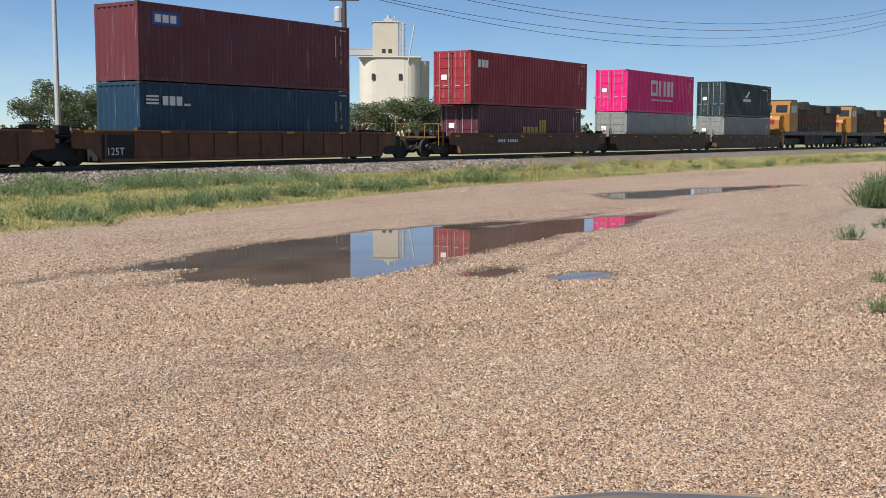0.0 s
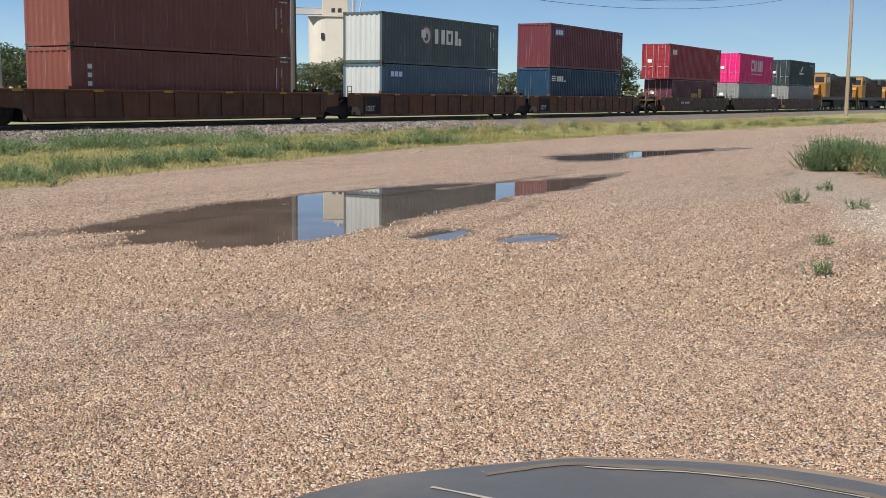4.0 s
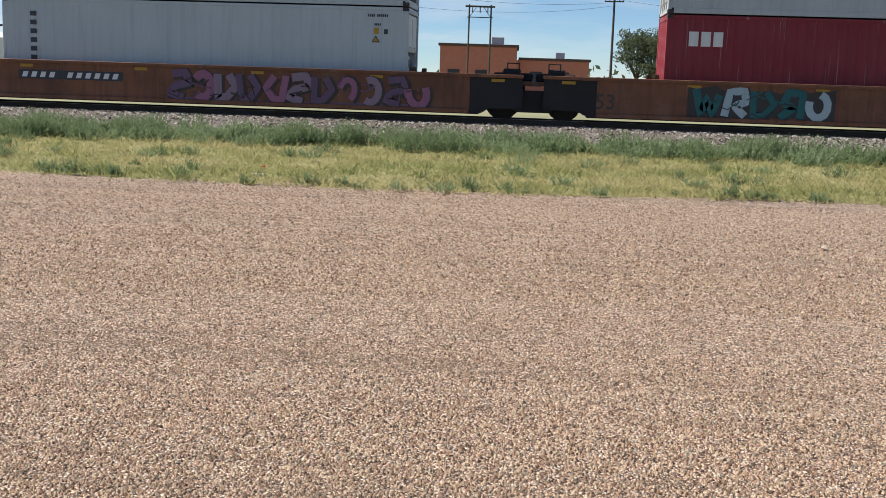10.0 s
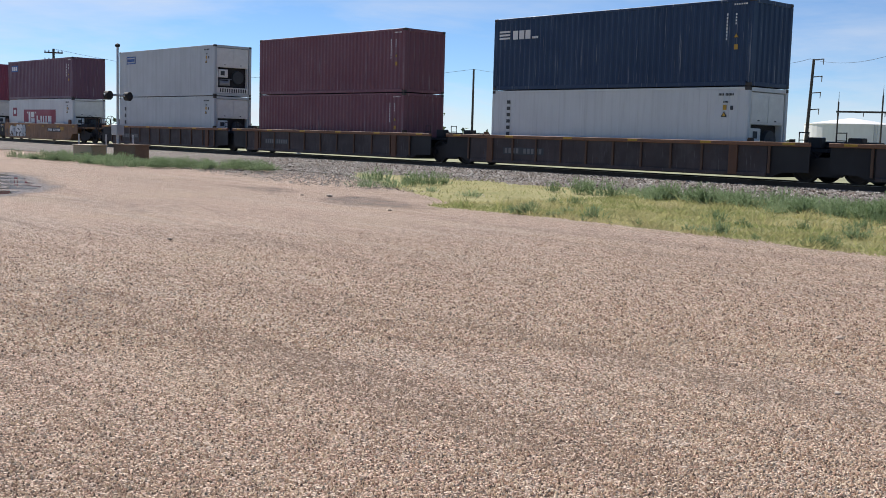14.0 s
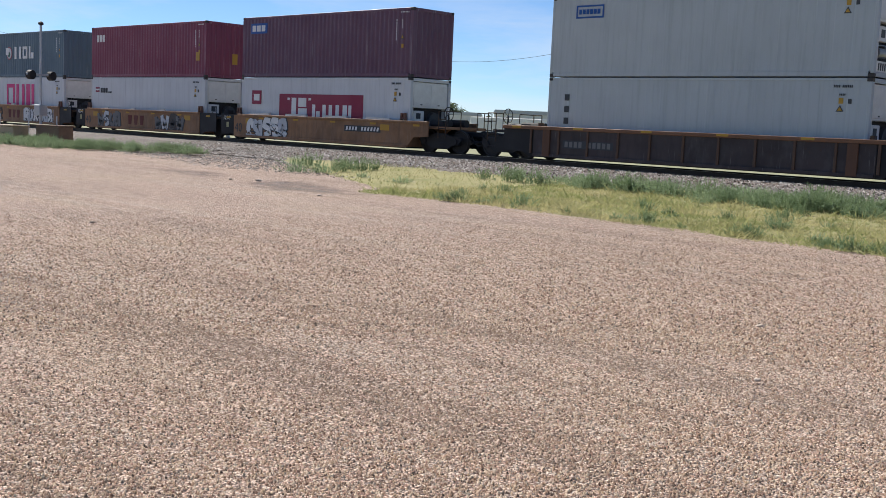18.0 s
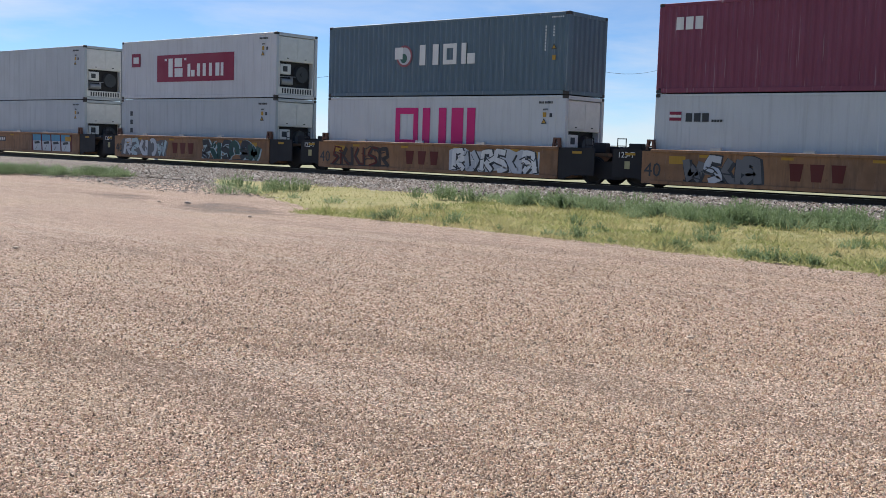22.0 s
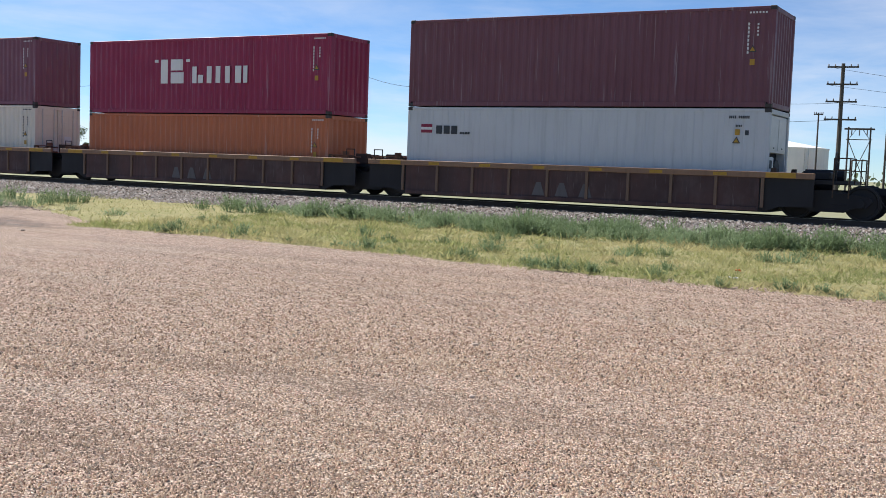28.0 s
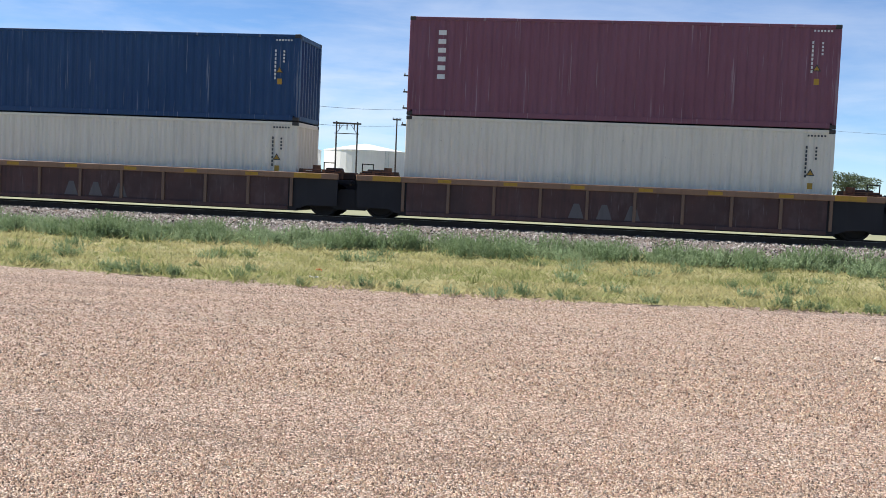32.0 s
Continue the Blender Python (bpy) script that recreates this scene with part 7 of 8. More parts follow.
def elevator():
    """Concrete grain elevator with its headhouse, and a row of storage silos."""
    d = 280.0
    az = 53.0
    x, y = polar(az, d)
    ob = thing("grain_elevator", "tall pale concrete grain elevator with square headhouse", "grain elevator", at=pose(x, y, 0, 0, 0, -az))
    for k in (-1, 1):
        part("bin", Mesh().lathe([(4.2, 0), (4.2, 21.0)], 28, "z", (k * 3.6, 0, 0)), PALE_CONCRETE, ob)
    part("bin_wall", Mesh().box(-3.6, 3.6, -4.25, 4.25, 0, 21.0), PALE_CONCRETE, ob)
    part("annex", Mesh().lathe([(3.2, 0), (3.2, 20.6)], 16, "z", (7.0, 3.0, 0)), CONCRETE, ob)
    part("bin_roof", Mesh().box(-7.9, 8.0, -4.6, 4.8, 21.0, 21.35, 0.08), CONCRETE, ob)
    head = part("headhouse", Mesh().box(-4.3, 2.2, -3.4, 3.4, 21.35, 29.8, 0.15), CONCRETE, ob)
    part("headhouse_roof", Mesh().box(-4.5, 2.4, -3.6, 3.6, 29.8, 30.1, 0.05), CONCRETE, head)
    for k in (-2.0, -0.4):
        part("window", Mesh().box(k, k + 0.9, -3.46, -3.38, 22.2, 23.2), DARK_GLASS, head)
    for k in (-4.6, 2.2):
        part("window", Mesh().box(k, k + 0.9, -4.47, -4.38, 15.5, 17.0), DARK_GLASS, ob)
    part("roof_gear", Mesh().box(-1.6, 0.8, -1, 1, 30.1, 31.0, 0.1).tube((-0.3, 0, 31), (-0.3, 0, 31.9), 0.5, seg=10).tube((1.2, 0, 30.1), (1.2, 0, 31.8), 0.12), GALV, ob)
    leg = Mesh()
    for xx in (2.7, 4.0):
        for yy in (-3.2, -2.0):
            leg.tube((xx, yy, 21.3), (xx, yy, 30.0), 0.09, seg=5)
    for k in range(7):
        z = 21.6 + k * 1.3
        leg.tube((2.7, -3.2, z), (4.0, -3.2, z + 1.0), 0.06, seg=4).box(2.6, 4.1, -3.3, -1.9, z, z + 0.06)
    part("stair_tower", leg, GALV, ob, "open steel stair tower")
    part("spout", Mesh().tube((3.4, -3.4, 29.8), (3.4, -3.4, 1.0), 0.28, seg=8).tube((6.2, -4.4, 29.5), (4.6, -4.4, 20.0), 0.2, seg=6), GALV, ob)
    part("conveyor", Mesh().box(-16.5, -4.3, -0.9, 0.9, 21.8, 23.4, 0.05).box(-16.5, -4.3, -1.0, 1.0, 23.4, 23.55), GALV, ob, "grey enclosed conveyor gallery")
    # silos
    n, d = 8, 262.0
    a0, a1 = 44.1, 49.9
    p0, p1 = Vector(polar(a0, d)), Vector(polar(a1, d))
    sx = thing("silo_block", "row of tall cream concrete storage silos", "silo")
    h = 1.7 + d * math.tan(radians(4.28))
    for k in range(n):
        p = p0.lerp(p1, (k + 0.5) / n)
        part("silo", Mesh().lathe([(1.86, 0), (1.86, h)], 20, "z", (p.x, p.y, 0)), CONCRETE, sx, smooth=False)
    u = (p1 - p0).normalized()
    ang = math.degrees(math.atan2(u.y, u.x))
    lng = (p1 - p0).length
    deck = part("gallery_deck", Mesh().box(-0.3, lng + 0.3, -2.0, 2.0, h, h + 0.5, 0.05), CONCRETE, sx, at=pose(p0.x, p0.y, 0, 0, 0, ang))
    m = Mesh()
    for k in range(10):
        m.tube((k * lng / 9, -1.9, h + 0.5), (k * lng / 9, -1.9, h + 1.4), 0.05, seg=4)
    for z in (0.95, 1.4):
        m.tube((0, -1.9, h + z), (lng, -1.9, h + z), 0.05, seg=4)
    part("railing", m, GALV, deck)
    m = Mesh()
    for k in range(8):
        m.box(k * lng / 8 + 0.8, k * lng / 8 + 1.6, -1.0, 0.2, h + 0.5, h + 1.1, 0.03)
    tagged(part("hatch_row", m, GALV, deck), kind="stuff")


def tree_data(seed, kind):
    rng = np.random.default_rng(seed)
    tr = Mesh()
    tr.tube((0, 0, -0.2), (0.1, 0, 2.6), 0.36, 0.24, 9)
    tips = []
    for k in range(9):
        a = k * 2.4 + rng.uniform(-0.3, 0.3)
        r, z0, z1 = rng.uniform(0.9, 2.3), rng.uniform(1.8, 2.6), rng.uniform(3.2, 6.6)
        p = Vector((r * math.cos(a), r * math.sin(a), z1))
        tr.tube((0.08, 0, z0), p, 0.14, 0.04, 6)
        tips.append(p)
        for j in range(2):
            q = p + Vector(rng.normal(0, 0.8, 3)) + Vector((0, 0, 0.5))
            tr.tube(p, q, 0.04, 0.015, 4)
            tips.append(q)
    tips.append(Vector((0.2, 0, 7.0)))
    V, F = [], []
    for t in tips:
        n = 150
        rad = rng.uniform(0.8, 1.35)
        dirs = rng.normal(0, 1, (n, 3))
        dirs /= np.linalg.norm(dirs, axis=1)[:, None]
        pts = np.array(t) + dirs * (rad * rng.uniform(0.25, 1.0, (n, 1)) ** 0.6) * np.array([1.1, 1.1, 0.8])
        for p in pts:
            a, b = rng.normal(0, 1, 3), rng.normal(0, 1, 3)
            a /= np.linalg.norm(a)
            b -= a * (a @ b)
            b /= np.linalg.norm(b)
            s = rng.uniform(0.09, 0.18)
            o = len(V)
            V += [p - a * s, p + b * s * 0.6, p + a * s, p - b * s * 0.6]
            F.append((o, o + 1, o + 2, o + 3))
    return tr, np.array(V), np.array(F)


def build_trees():
    bark = plain("bark", (0.10, 0.075, 0.055), 0.9, var=0.5, scale=8)
    n = Net("tree_leaf", 0.7, 0.0, 0.25)
    r = n.n("ShaderNodeNewGeometry").outputs["Random Per Island"]
    n.base(n.mix(n.ramp(n.noise(0.6, 3), 0.35, 0.65), n.mix(r, TREE[0], TREE[1]), n.mix(r, TREE[1], TREE[2])))
    n.thin(0.4)
    protos = []
    for k in range(3):
        tr, v, f = tree_data(70 + k, k)
        protos.append((tr.data("trunk", bark), fast_mesh("crown", v, f, n.m)))
    rnd = random.Random(8)

    def tree(az, d, el, wide=1.0):
        x, y = polar(az, d)
        h = 1.7 + d * math.tan(radians(el))
        s = h / 8.0
        ob = thing("tree", "broad-leaved green tree in full summer leaf", "tree", "trees beyond the track", at=pose(x, y, 0, 0, 0, rnd.uniform(0, 360)))
        ob.scale = (s * wide, s * wide, s)
        a, b = rnd.choice(protos)
        part("trunk", a, None, ob)
        part("crown", b, None, ob)

    for az, d, el, w in ((35.2, 150, 1.9, 1.3), (36.6, 140, 2.5, 1.3), (37.7, 145, 2.1, 1.3), (38.6, 150, 2.0, 1.4), (39.4, 150, 2.3, 1.3), (40.9, 165, 1.8, 1.5), (42.3, 165, 2.0, 1.5), (43.6, 170, 1.7, 1.5),
                         (51.6, 150, 1.8, 1.5), (53.0, 155, 1.75, 1.7), (54.3, 150, 2.1, 1.5), (55.5, 155, 1.8, 1.6), (56.6, 160, 2.0, 1.5), (57.6, 170, 1.5, 1.6), (59.5, 190, 1.3, 1.9), (62.0, 200, 1.35, 1.8),
                         (65.2, 180, 2.0, 1.4), (66.3, 175, 2.65, 1.5), (67.4, 180, 2.2, 1.4), (17.2, 110, 3.2, 1.1), (19.0, 115, 3.4, 1.2), (21.6, 170, 1.9, 1.6), (23.0, 170, 1.7, 1.7), (25.6, 120, 2.9, 1.0), (27.0, 115, 3.4, 1.0), (28.2, 118, 3.0, 1.0),
                         (30.0, 180, 1.6, 1.7), (32.0, 180, 1.5, 1.8), (4.3, 130, 2.6, 1.0), (5.2, 128, 2.95, 1.0), (8.0, 170, 1.5, 1.6), (12.0, 180, 1.5, 1.8), (46.0, 185, 1.5, 1.7), (48.6, 150, 1.7, 1.3), (49.4, 150, 1.5, 1.2),
                         (-36.4, 190, 1.45, 1.4), (-37.6, 190, 1.3, 1.4), (-22.0, 240, 1.2, 1.6), (-44.5, 220, 1.3, 1.6), (-49.5, 220, 1.45, 1.6), (-51.0, 210, 1.3, 1.6), (-52.6, 220, 1.25, 1.6), (-62.0, 250, 1.2, 1.8), (-71.0, 250, 1.1, 1.8),
                         (70.0, 260, 1.0, 2.0), (73.0, 280, 1.0, 2.0), (88.5, 330, 1.6, 1.6), (89.6, 330, 1.5, 1.6)):
        tree(az, d, el, w)
    # low growth along the horizon
    rng = np.random.default_rng(9)
    V, F = [], []
    for k in range(9000):
        az, d = rng.uniform(28, 80), rng.uniform(205, 330)
        if k % 5 == 0:
            az = rng.uniform(-75, 28)
        x, y = polar(az, d)
        top = (2.0 + 2.5 * noise.noise(Vector((x * 0.03, y * 0.03, 3)))) * 1.4 + 0.5
        p = np.array([x, y, rng.uniform(0, max(0.8, top))])
        a, b = rng.normal(0, 1, 3), rng.normal(0, 1, 3)
        a /= np.linalg.norm(a)
        b -= a * (a @ b)
        b /= np.linalg.norm(b)
        s = rng.uniform(0.4, 0.9)
        o = len(V)
        V += [p - a * s, p + b * s * 0.6, p + a * s, p - b * s * 0.6]
        F.append((o, o + 1, o + 2, o + 3))
    ob = new("far_woods", fast_mesh("far_woods", np.array(V), np.array(F), n.m))
    tagged(ob, "low dark green bushes and woods along the horizon", "woods", kind="stuff")


def build_background():
    elevator()
    # tanks
    white = paint("tank_white", (0.80, 0.80, 0.78), 0.5, 0.15, 0.05)
    for az0, az1, d, el in ((-18.4, -15.1, 155, 1.45), (-14.95, -10.6, 150, 1.5), (-30.0, -25.6, 175, 1.15)):
        az = (az0 + az1) / 2
        x, y = polar(az, d)
        r = d * math.tan(radians((az1 - az0) / 2))
        h = 1.7 + d * math.tan(radians(el))
        ob = thing("storage_tank", "white steel storage tank with shallow cone roof", "tank", "tanks beyond the track", at=pose(x, y, 0, 0, 0, -az))
        part("shell", Mesh().lathe([(r, 0), (r, h)], 40), white, ob)
        part("cone_roof", Mesh().lathe([(r + 0.05, h), (r * 0.5, h + 0.55), (0.3, h + 1.0)], 40), white, ob)
        part("rim", Mesh().lathe([(r + 0.06, h - 0.12), (r + 0.06, h + 0.02)], 40), white, ob)
        part("ladder", Mesh().box(r * 0.5 - 0.25, r * 0.5 - 0.2, -r * 0.9, -r * 0.87, 0, h).box(r * 0.5 + 0.2, r * 0.5 + 0.25, -r * 0.9, -r * 0.87, 0, h), GALV, ob)
    # brick building
    d = 120.0
    brick = plain("orange_brick", (0.52, 0.19, 0.125), 0.85, var=0.25, scale=2.0)
    x, y = polar(-2.0, d)
    ob = thing("brick_building", "low flat-roofed orange brick building", "building", at=pose(x, y, 0, 0, 0, 2.0))
    h = 1.7 + d * math.tan(radians(1.62))
    part("wall", Mesh().box(-8.1, 0.3, 0, 14, 0, h), brick, ob)
    part("wall", Mesh().box(0.3, 8.2, 1.0, 14, 0, h - 1.3), brick, ob)
    part("roof", Mesh().box(-8.3, 0.5, -0.2, 14.2, h, h + 0.3, 0.03), plain("roof_trim", (0.10, 0.06, 0.05), 0.8), ob, "dark roof edge")
    part("roof", Mesh().box(0.5, 8.4, 0.8, 14.2, h - 1.3, h - 1.0, 0.03), MATS["roof_trim"], ob, "dark roof edge")
    part("roof_unit", Mesh().box(-2.6, -1.2, 3, 5, h + 0.3, h + 1.2, 0.05).box(4.6, 5.6, 3, 4, h - 1.0, h - 0.3, 0.05), GALV, ob)
    for k in range(5):
        part("window", Mesh().box(-7.2 + k * 3.0, -5.9 + k * 3.0, -0.06 if k < 3 else 0.94, 0.02 if k < 3 else 1.02, 1.0, 2.6), DARK_GLASS, ob)
    # low sheds
    tin = plain("corrugated_tin", (0.62, 0.62, 0.60), 0.5, 0.2, scale=2.0)
    for az, d, w, el, words in ((-40.5, 150, 8.2, 0.95, "low white metal shed with grey roof"), (-43.6, 170, 5.0, 0.75, "low white metal shed with grey roof"), (36.0, 170, 5.5, 0.6, "small pale farm shed with grey roof"), (29.5, 190, 7.0, 0.55, "small pale farm shed with grey roof"), (58.6, 260, 3.0, 2.2, "tall narrow grey metal grain leg house")):
        x, y = polar(az, d)
        h = 1.7 + d * math.tan(radians(el))
        ob = thing("shed", words, "shed", at=pose(x, y, 0, 0, 0, -az))
        part("wall", Mesh().box(-w / 2, w / 2, -2.5, 2.5, 0, h - 0.5), tin, ob)
        part("roof", Mesh().prism([(-w / 2 - 0.2, h - 0.5), (w / 2 + 0.2, h - 0.5), (w / 2 - 0.1, h), (-w / 2 + 0.1, h)], -2.7, 2.7), GALV, ob)
        part("door", Mesh().box(-0.6, 0.6, -2.55, -2.45, 0, min(2.1, h - 0.7)), DARK_GLASS, ob)
    # parked white trailers behind the wagons
    for az, d in ((-41.2, 95), (-18.5, 120), (-33.5, 140)):
        x, y = polar(az, d)
        ob = thing("parked_trailer", "white box trailer parked on the far lot", "trailer", "trailers beyond the track", at=pose(x, y, 0, 0, 0, -az * 0.4))
        part("box_body", Mesh().box(-3.4, 3.4, -1.2, 1.2, 0.95, 2.6, 0.04), paint("tank_white", (0.8, 0.8, 0.78)), ob)
        for k in (-2.4, -1.3, 2.3):
            part("wheel", Mesh().tube((k, -1.15, 0.48), (k, 1.15, 0.48), 0.48, seg=16), RUBBER, ob)
        part("chassis", Mesh().box(-3.3, 3.3, -0.5, 0.5, 0.75, 0.96), STEEL_DARK, ob)
    # poles
    x, y = polar(36.45, 52)
    ob = thing("light_pole", "tall tapered grey steel lamp pole", "lamp pole", at=pose(x, y, 0))
    part("shaft", Mesh().tube((0, 0, 0), (0, 0, 10.5), 0.13, 0.09, 12), GALV, ob)
    part("base_plate", Mesh().box(-0.22, 0.22, -0.22, 0.22, 0, 0.05), GALV, ob)
    part("lamp_arm", Mesh().tube((0, 0, 10.4), (-1.6, 0, 10.8), 0.05, 0.04, 8).box(-2.2, -1.5, -0.15, 0.15, 10.74, 10.9, 0.04), GALV, ob)
    pe = utility_pole(78.75, 127, 6.35, ((0.4, 1.3), (1.6, 1.0)), 0.20, PALE_WOOD, "tall bleached wooden utility pole on the verge", -0.6, 40, 0.15)[1]
    mid, pm = utility_pole(50.75, 66, 8.2, ((0.3, 0.9), (1.5, 0.9)), 0.17, None, "wooden utility pole with crossarms and transformer")
    part("transformer", Mesh().lathe([(0.2, 8.4), (0.26, 8.45), (0.26, 9.2), (0.2, 9.3)], 14, "z", (-0.35, 0, 0)), GALV, mid, "grey round transformer")
    for k, (dz, sag) in enumerate(((0.2, 2.6), (0.3, 3.0), (1.4, 2.6), (1.5, 3.1))):
        cable("overhead_wire", "long sagging overhead wire", pe + Vector((0.9 * (k % 2) - 0.4, 0, -dz)), pm + Vector((0.8 * (k % 2) - 0.4, 0, -dz + 0.5)), sag, 0.02, 26)
    utility_pole(24.1, 150, 3.7, ((0.3, 1.1), (1.5, 1.1), (2.6, 0.9)), 0.17)
    utility_pole(27.86, 85, 4.2, (), 0.18, PALE_WOOD)
    utility_pole(40.4, 190, 2.55, ((0.4, 1.3),), 0.18)
    utility_pole(33.0, 130, 2.4, ((0.3, 1.2),), 0.14)
    utility_pole(21.3, 140, 2.2, (), 0.12)
    utility_pole(45.7, 190, 1.7, (), 0.13)
    lattice = thing("radio_mast", "thin grey lattice radio mast", "mast", at=pose(*polar(56.6, 330), 0))
    m = Mesh()
    for k in range(3):
        a = 2 * math.pi * k / 3
        m.tube((0.35 * math.cos(a), 0.35 * math.sin(a), 0), (0.35 * math.cos(a), 0.35 * math.sin(a), 27), 0.06, seg=4)
    for k in range(20):
        a = 2 * math.pi * k / 3
        m.tube((0.35 * math.cos(a), 0.35 * math.sin(a), k * 1.35), (0.35 * math.cos(a + 2.1), 0.35 * math.sin(a + 2.1), k * 1.35 + 1.3), 0.04, seg=4)
    part("lattice", m, GALV, lattice)
    pb = utility_pole(-10.2, 98, 5.7, ((0.3, 1.25), (1.75, 1.25), (3.2, 1.25), (4.7, 1.3)), 0.19)[1]
    p1 = utility_pole(-35.5, 82, 4.95, (), 0.24)[1]
    a2, p2 = utility_pole(-29.95, 112, 4.35, (), 0.16, None, "weathered wooden pole with short arms on one side", 2.0)
    for dz in (0.1, 1.75, 3.3, 4.9):
        h = p2.z - dz
        part("side_arm", Mesh().tube((0, -0.1, h), (0.95, -0.1, h + 0.12), 0.05, seg=6), WOOD, a2)
        part("insulator", Mesh().tube((0.9, -0.1, h + 0.1), (0.9, -0.1, h - 0.45), 0.055, 0.035, seg=7), INSUL, a2)
    p3 = utility_pole(-24.96, 96, 5.1, (), 0.14, plain("brown_pole_wood", (0.165, 0.105, 0.085), 0.85, var=0.4, scale=3.0), "slim brown wooden utility pole")[1]
    p4 = utility_pole(-46.84, 120, 3.55, (), 0.13)[1]
    p6 = utility_pole(-68.0, 120, 3.75, ((0.4, 0.9), (1.2, 0.9)), 0.15)[1]
    utility_pole(-17.35, 130, 3.6, (), 0.13)
    utility_pole(-8.0, 150, 3.0, (), 0.14)
    utility_pole(-11.2, 130, 3.3, ((0.2, 0.5),), 0.10)
    utility_pole(-20.6, 130, 2.9, (), 0.12)
    utility_pole(-23.0, 140, 2.6, (), 0.12)
    utility_pole(-25.3, 118, 3.85, ((0.15, 0.8), (2.3, 1.9)), 0.24, plain("grey_pole", (0.22, 0.215, 0.215), 0.7, var=0.3, scale=3.0), "stout grey pole with two crossarms")
    utility_pole(-19.69, 140, 2.5, (), 0.09)
    utility_pole(-24.0, 140, 2.65, (), 0.09)
    utility_pole(-17.86, 150, 2.4, (), 0.09)
    utility_pole(-61.0, 170, 2.6, (), 0.14)
    q4 = utility_pole(3.0, 140, 4.2, ((0.3, 1.2),), 0.16)[1]
    for p, q, s in ((p1, p2, 0.9), (p2, p3, 0.9), (p3, pb - Vector((0, 0, 3.3)), 1.0), (p4, p1, 1.2), (p6, p4, 2.0), (pb - Vector((1, 0, 0.3)), q4, 0.8), (pb - Vector((1, 0, 1.8)), q4 - Vector((0, 0, 0.4)), 0.9), (pb - Vector((1, 0, 3.2)), q4 - Vector((0, 0, 0.8)), 1.0), (p3 - Vector((0, 0, 2)), pb - Vector((0, 0, 4.7)), 1.0), (q4, Vector((*polar(24.1, 150), 11.0)), 1.6)):
        cable("overhead_wire", "sagging overhead wire between poles", p, q, s, 0.018)
    mast = thing("whip_mast", "thin steel mast with a small grey box", "mast", at=pose(*polar(-7.67, 140), 0))
    part("shaft", Mesh().tube((0, 0, 0), (0, 0, 15.9), 0.09, 0.04, 8), GALV, mast)
    part("marker", Mesh().lathe([(0.05, 8.6), (0.22, 8.75), (0.22, 9.0), (0.05, 9.15)], 10), GALV, mast)
    # switchyard
    for az, d, el, w, posts in ((-13.8, 115, 3.0, 2.2, 2), (-9.25, 118, 2.62, 2.1, 2), (-3.85, 112, 3.75, 2.2, 2), (-23.3, 150, 2.2, 2.6, 2), (-20.6, 150, 2.5, 2.4, 2)):
        x, y = polar(az, d)
        h = 1.7 + d * math.tan(radians(el))
        ob = thing("switchyard_frame", "dark timber and steel switchyard frame with busbars", "power frame", "switchyard frames", at=pose(x, y, 0, 0, 0, -az))
        for k in range(posts):
            xx = -w / 2 + w * k / (posts - 1)
            part("post", Mesh().tube((xx, 0, 0), (xx, 0, h), 0.095, 0.08, 8), WOOD, ob)
        part("beam", Mesh().box(-w / 2 - 0.4, w / 2 + 0.4, -0.1, 0.1, h - 0.28, h - 0.1, 0.02), WOOD, ob)
        part("beam", Mesh().box(-w / 2 - 0.2, w / 2 + 0.2, -0.08, 0.08, h - 1.30, h - 1.22, 0.02), WOOD, ob)
        for k in (-1, 1):
            part("brace", Mesh().tube((k * w / 2, 0.02 * k, h - 1.3), (k * (w / 2 - 0.7), 0.02 * k, h - 0.3), 0.03, seg=5), WOOD, ob)
            if el == 2.62:        # this one is cross-braced below
                part("cross_brace", Mesh().tube((k * w / 2, 0.05 * k, h - 1.3), (-k * w / 2, 0.05 * k, 0.8), 0.04, seg=5), WOOD, ob)
        for k in (-0.7, 0.0, 0.7):
            part("insulator", Mesh().tube((k * w * 0.5, 0, h - 0.28), (k * w * 0.5, 0, h - 0.85), 0.06, seg=7), INSUL, ob)
    # low bus frames whose lightning rods stand over their beams
    for az, d, posts, ends, z0, z1 in ((-27.45, 150, ((-2.65, 8.9), (2.65, 9.8), (4.1, 9.8)), (-2.9, 4.3), 0.0, 6.37), (-24.65, 122, ((-2.0, 8.1), (2.0, 8.1)), (-2.7, 2.7), 4.85, 6.1)):
        x, y = polar(az, d)
        ob = thing("switchyard_frame", "low dark steel bus frame with tall lightning rods", "power frame", "switchyard frames", at=pose(x, y, 0, 0, 0, -az))
        for xx, h in posts:
            part("post", Mesh().tube((xx, 0, 0), (xx, 0, h - 1.3), 0.11, 0.10, 8).tube((xx, 0, h - 1.3), (xx, 0, h), 0.045, 0.02, 6), WOOD, ob)
        part("beam", Mesh().box(ends[0], ends[1], -0.12, 0.12, z1 - 0.12, z1 + 0.12, 0.02), WOOD, ob)
        if z0:
            part("beam", Mesh().box(ends[0] + 0.2, ends[1] - 0.2, -0.08, 0.08, z0 - 0.05, z0 + 0.05, 0.02), WOOD, ob)
        for k in (-0.6, 0.1, 0.7):
            part("insulator", Mesh().tube((k * ends[1], 0, z1 - 0.1), (k * ends[1], 0, z1 - 0.6), 0.06, seg=7), INSUL, ob)
    build_trees()


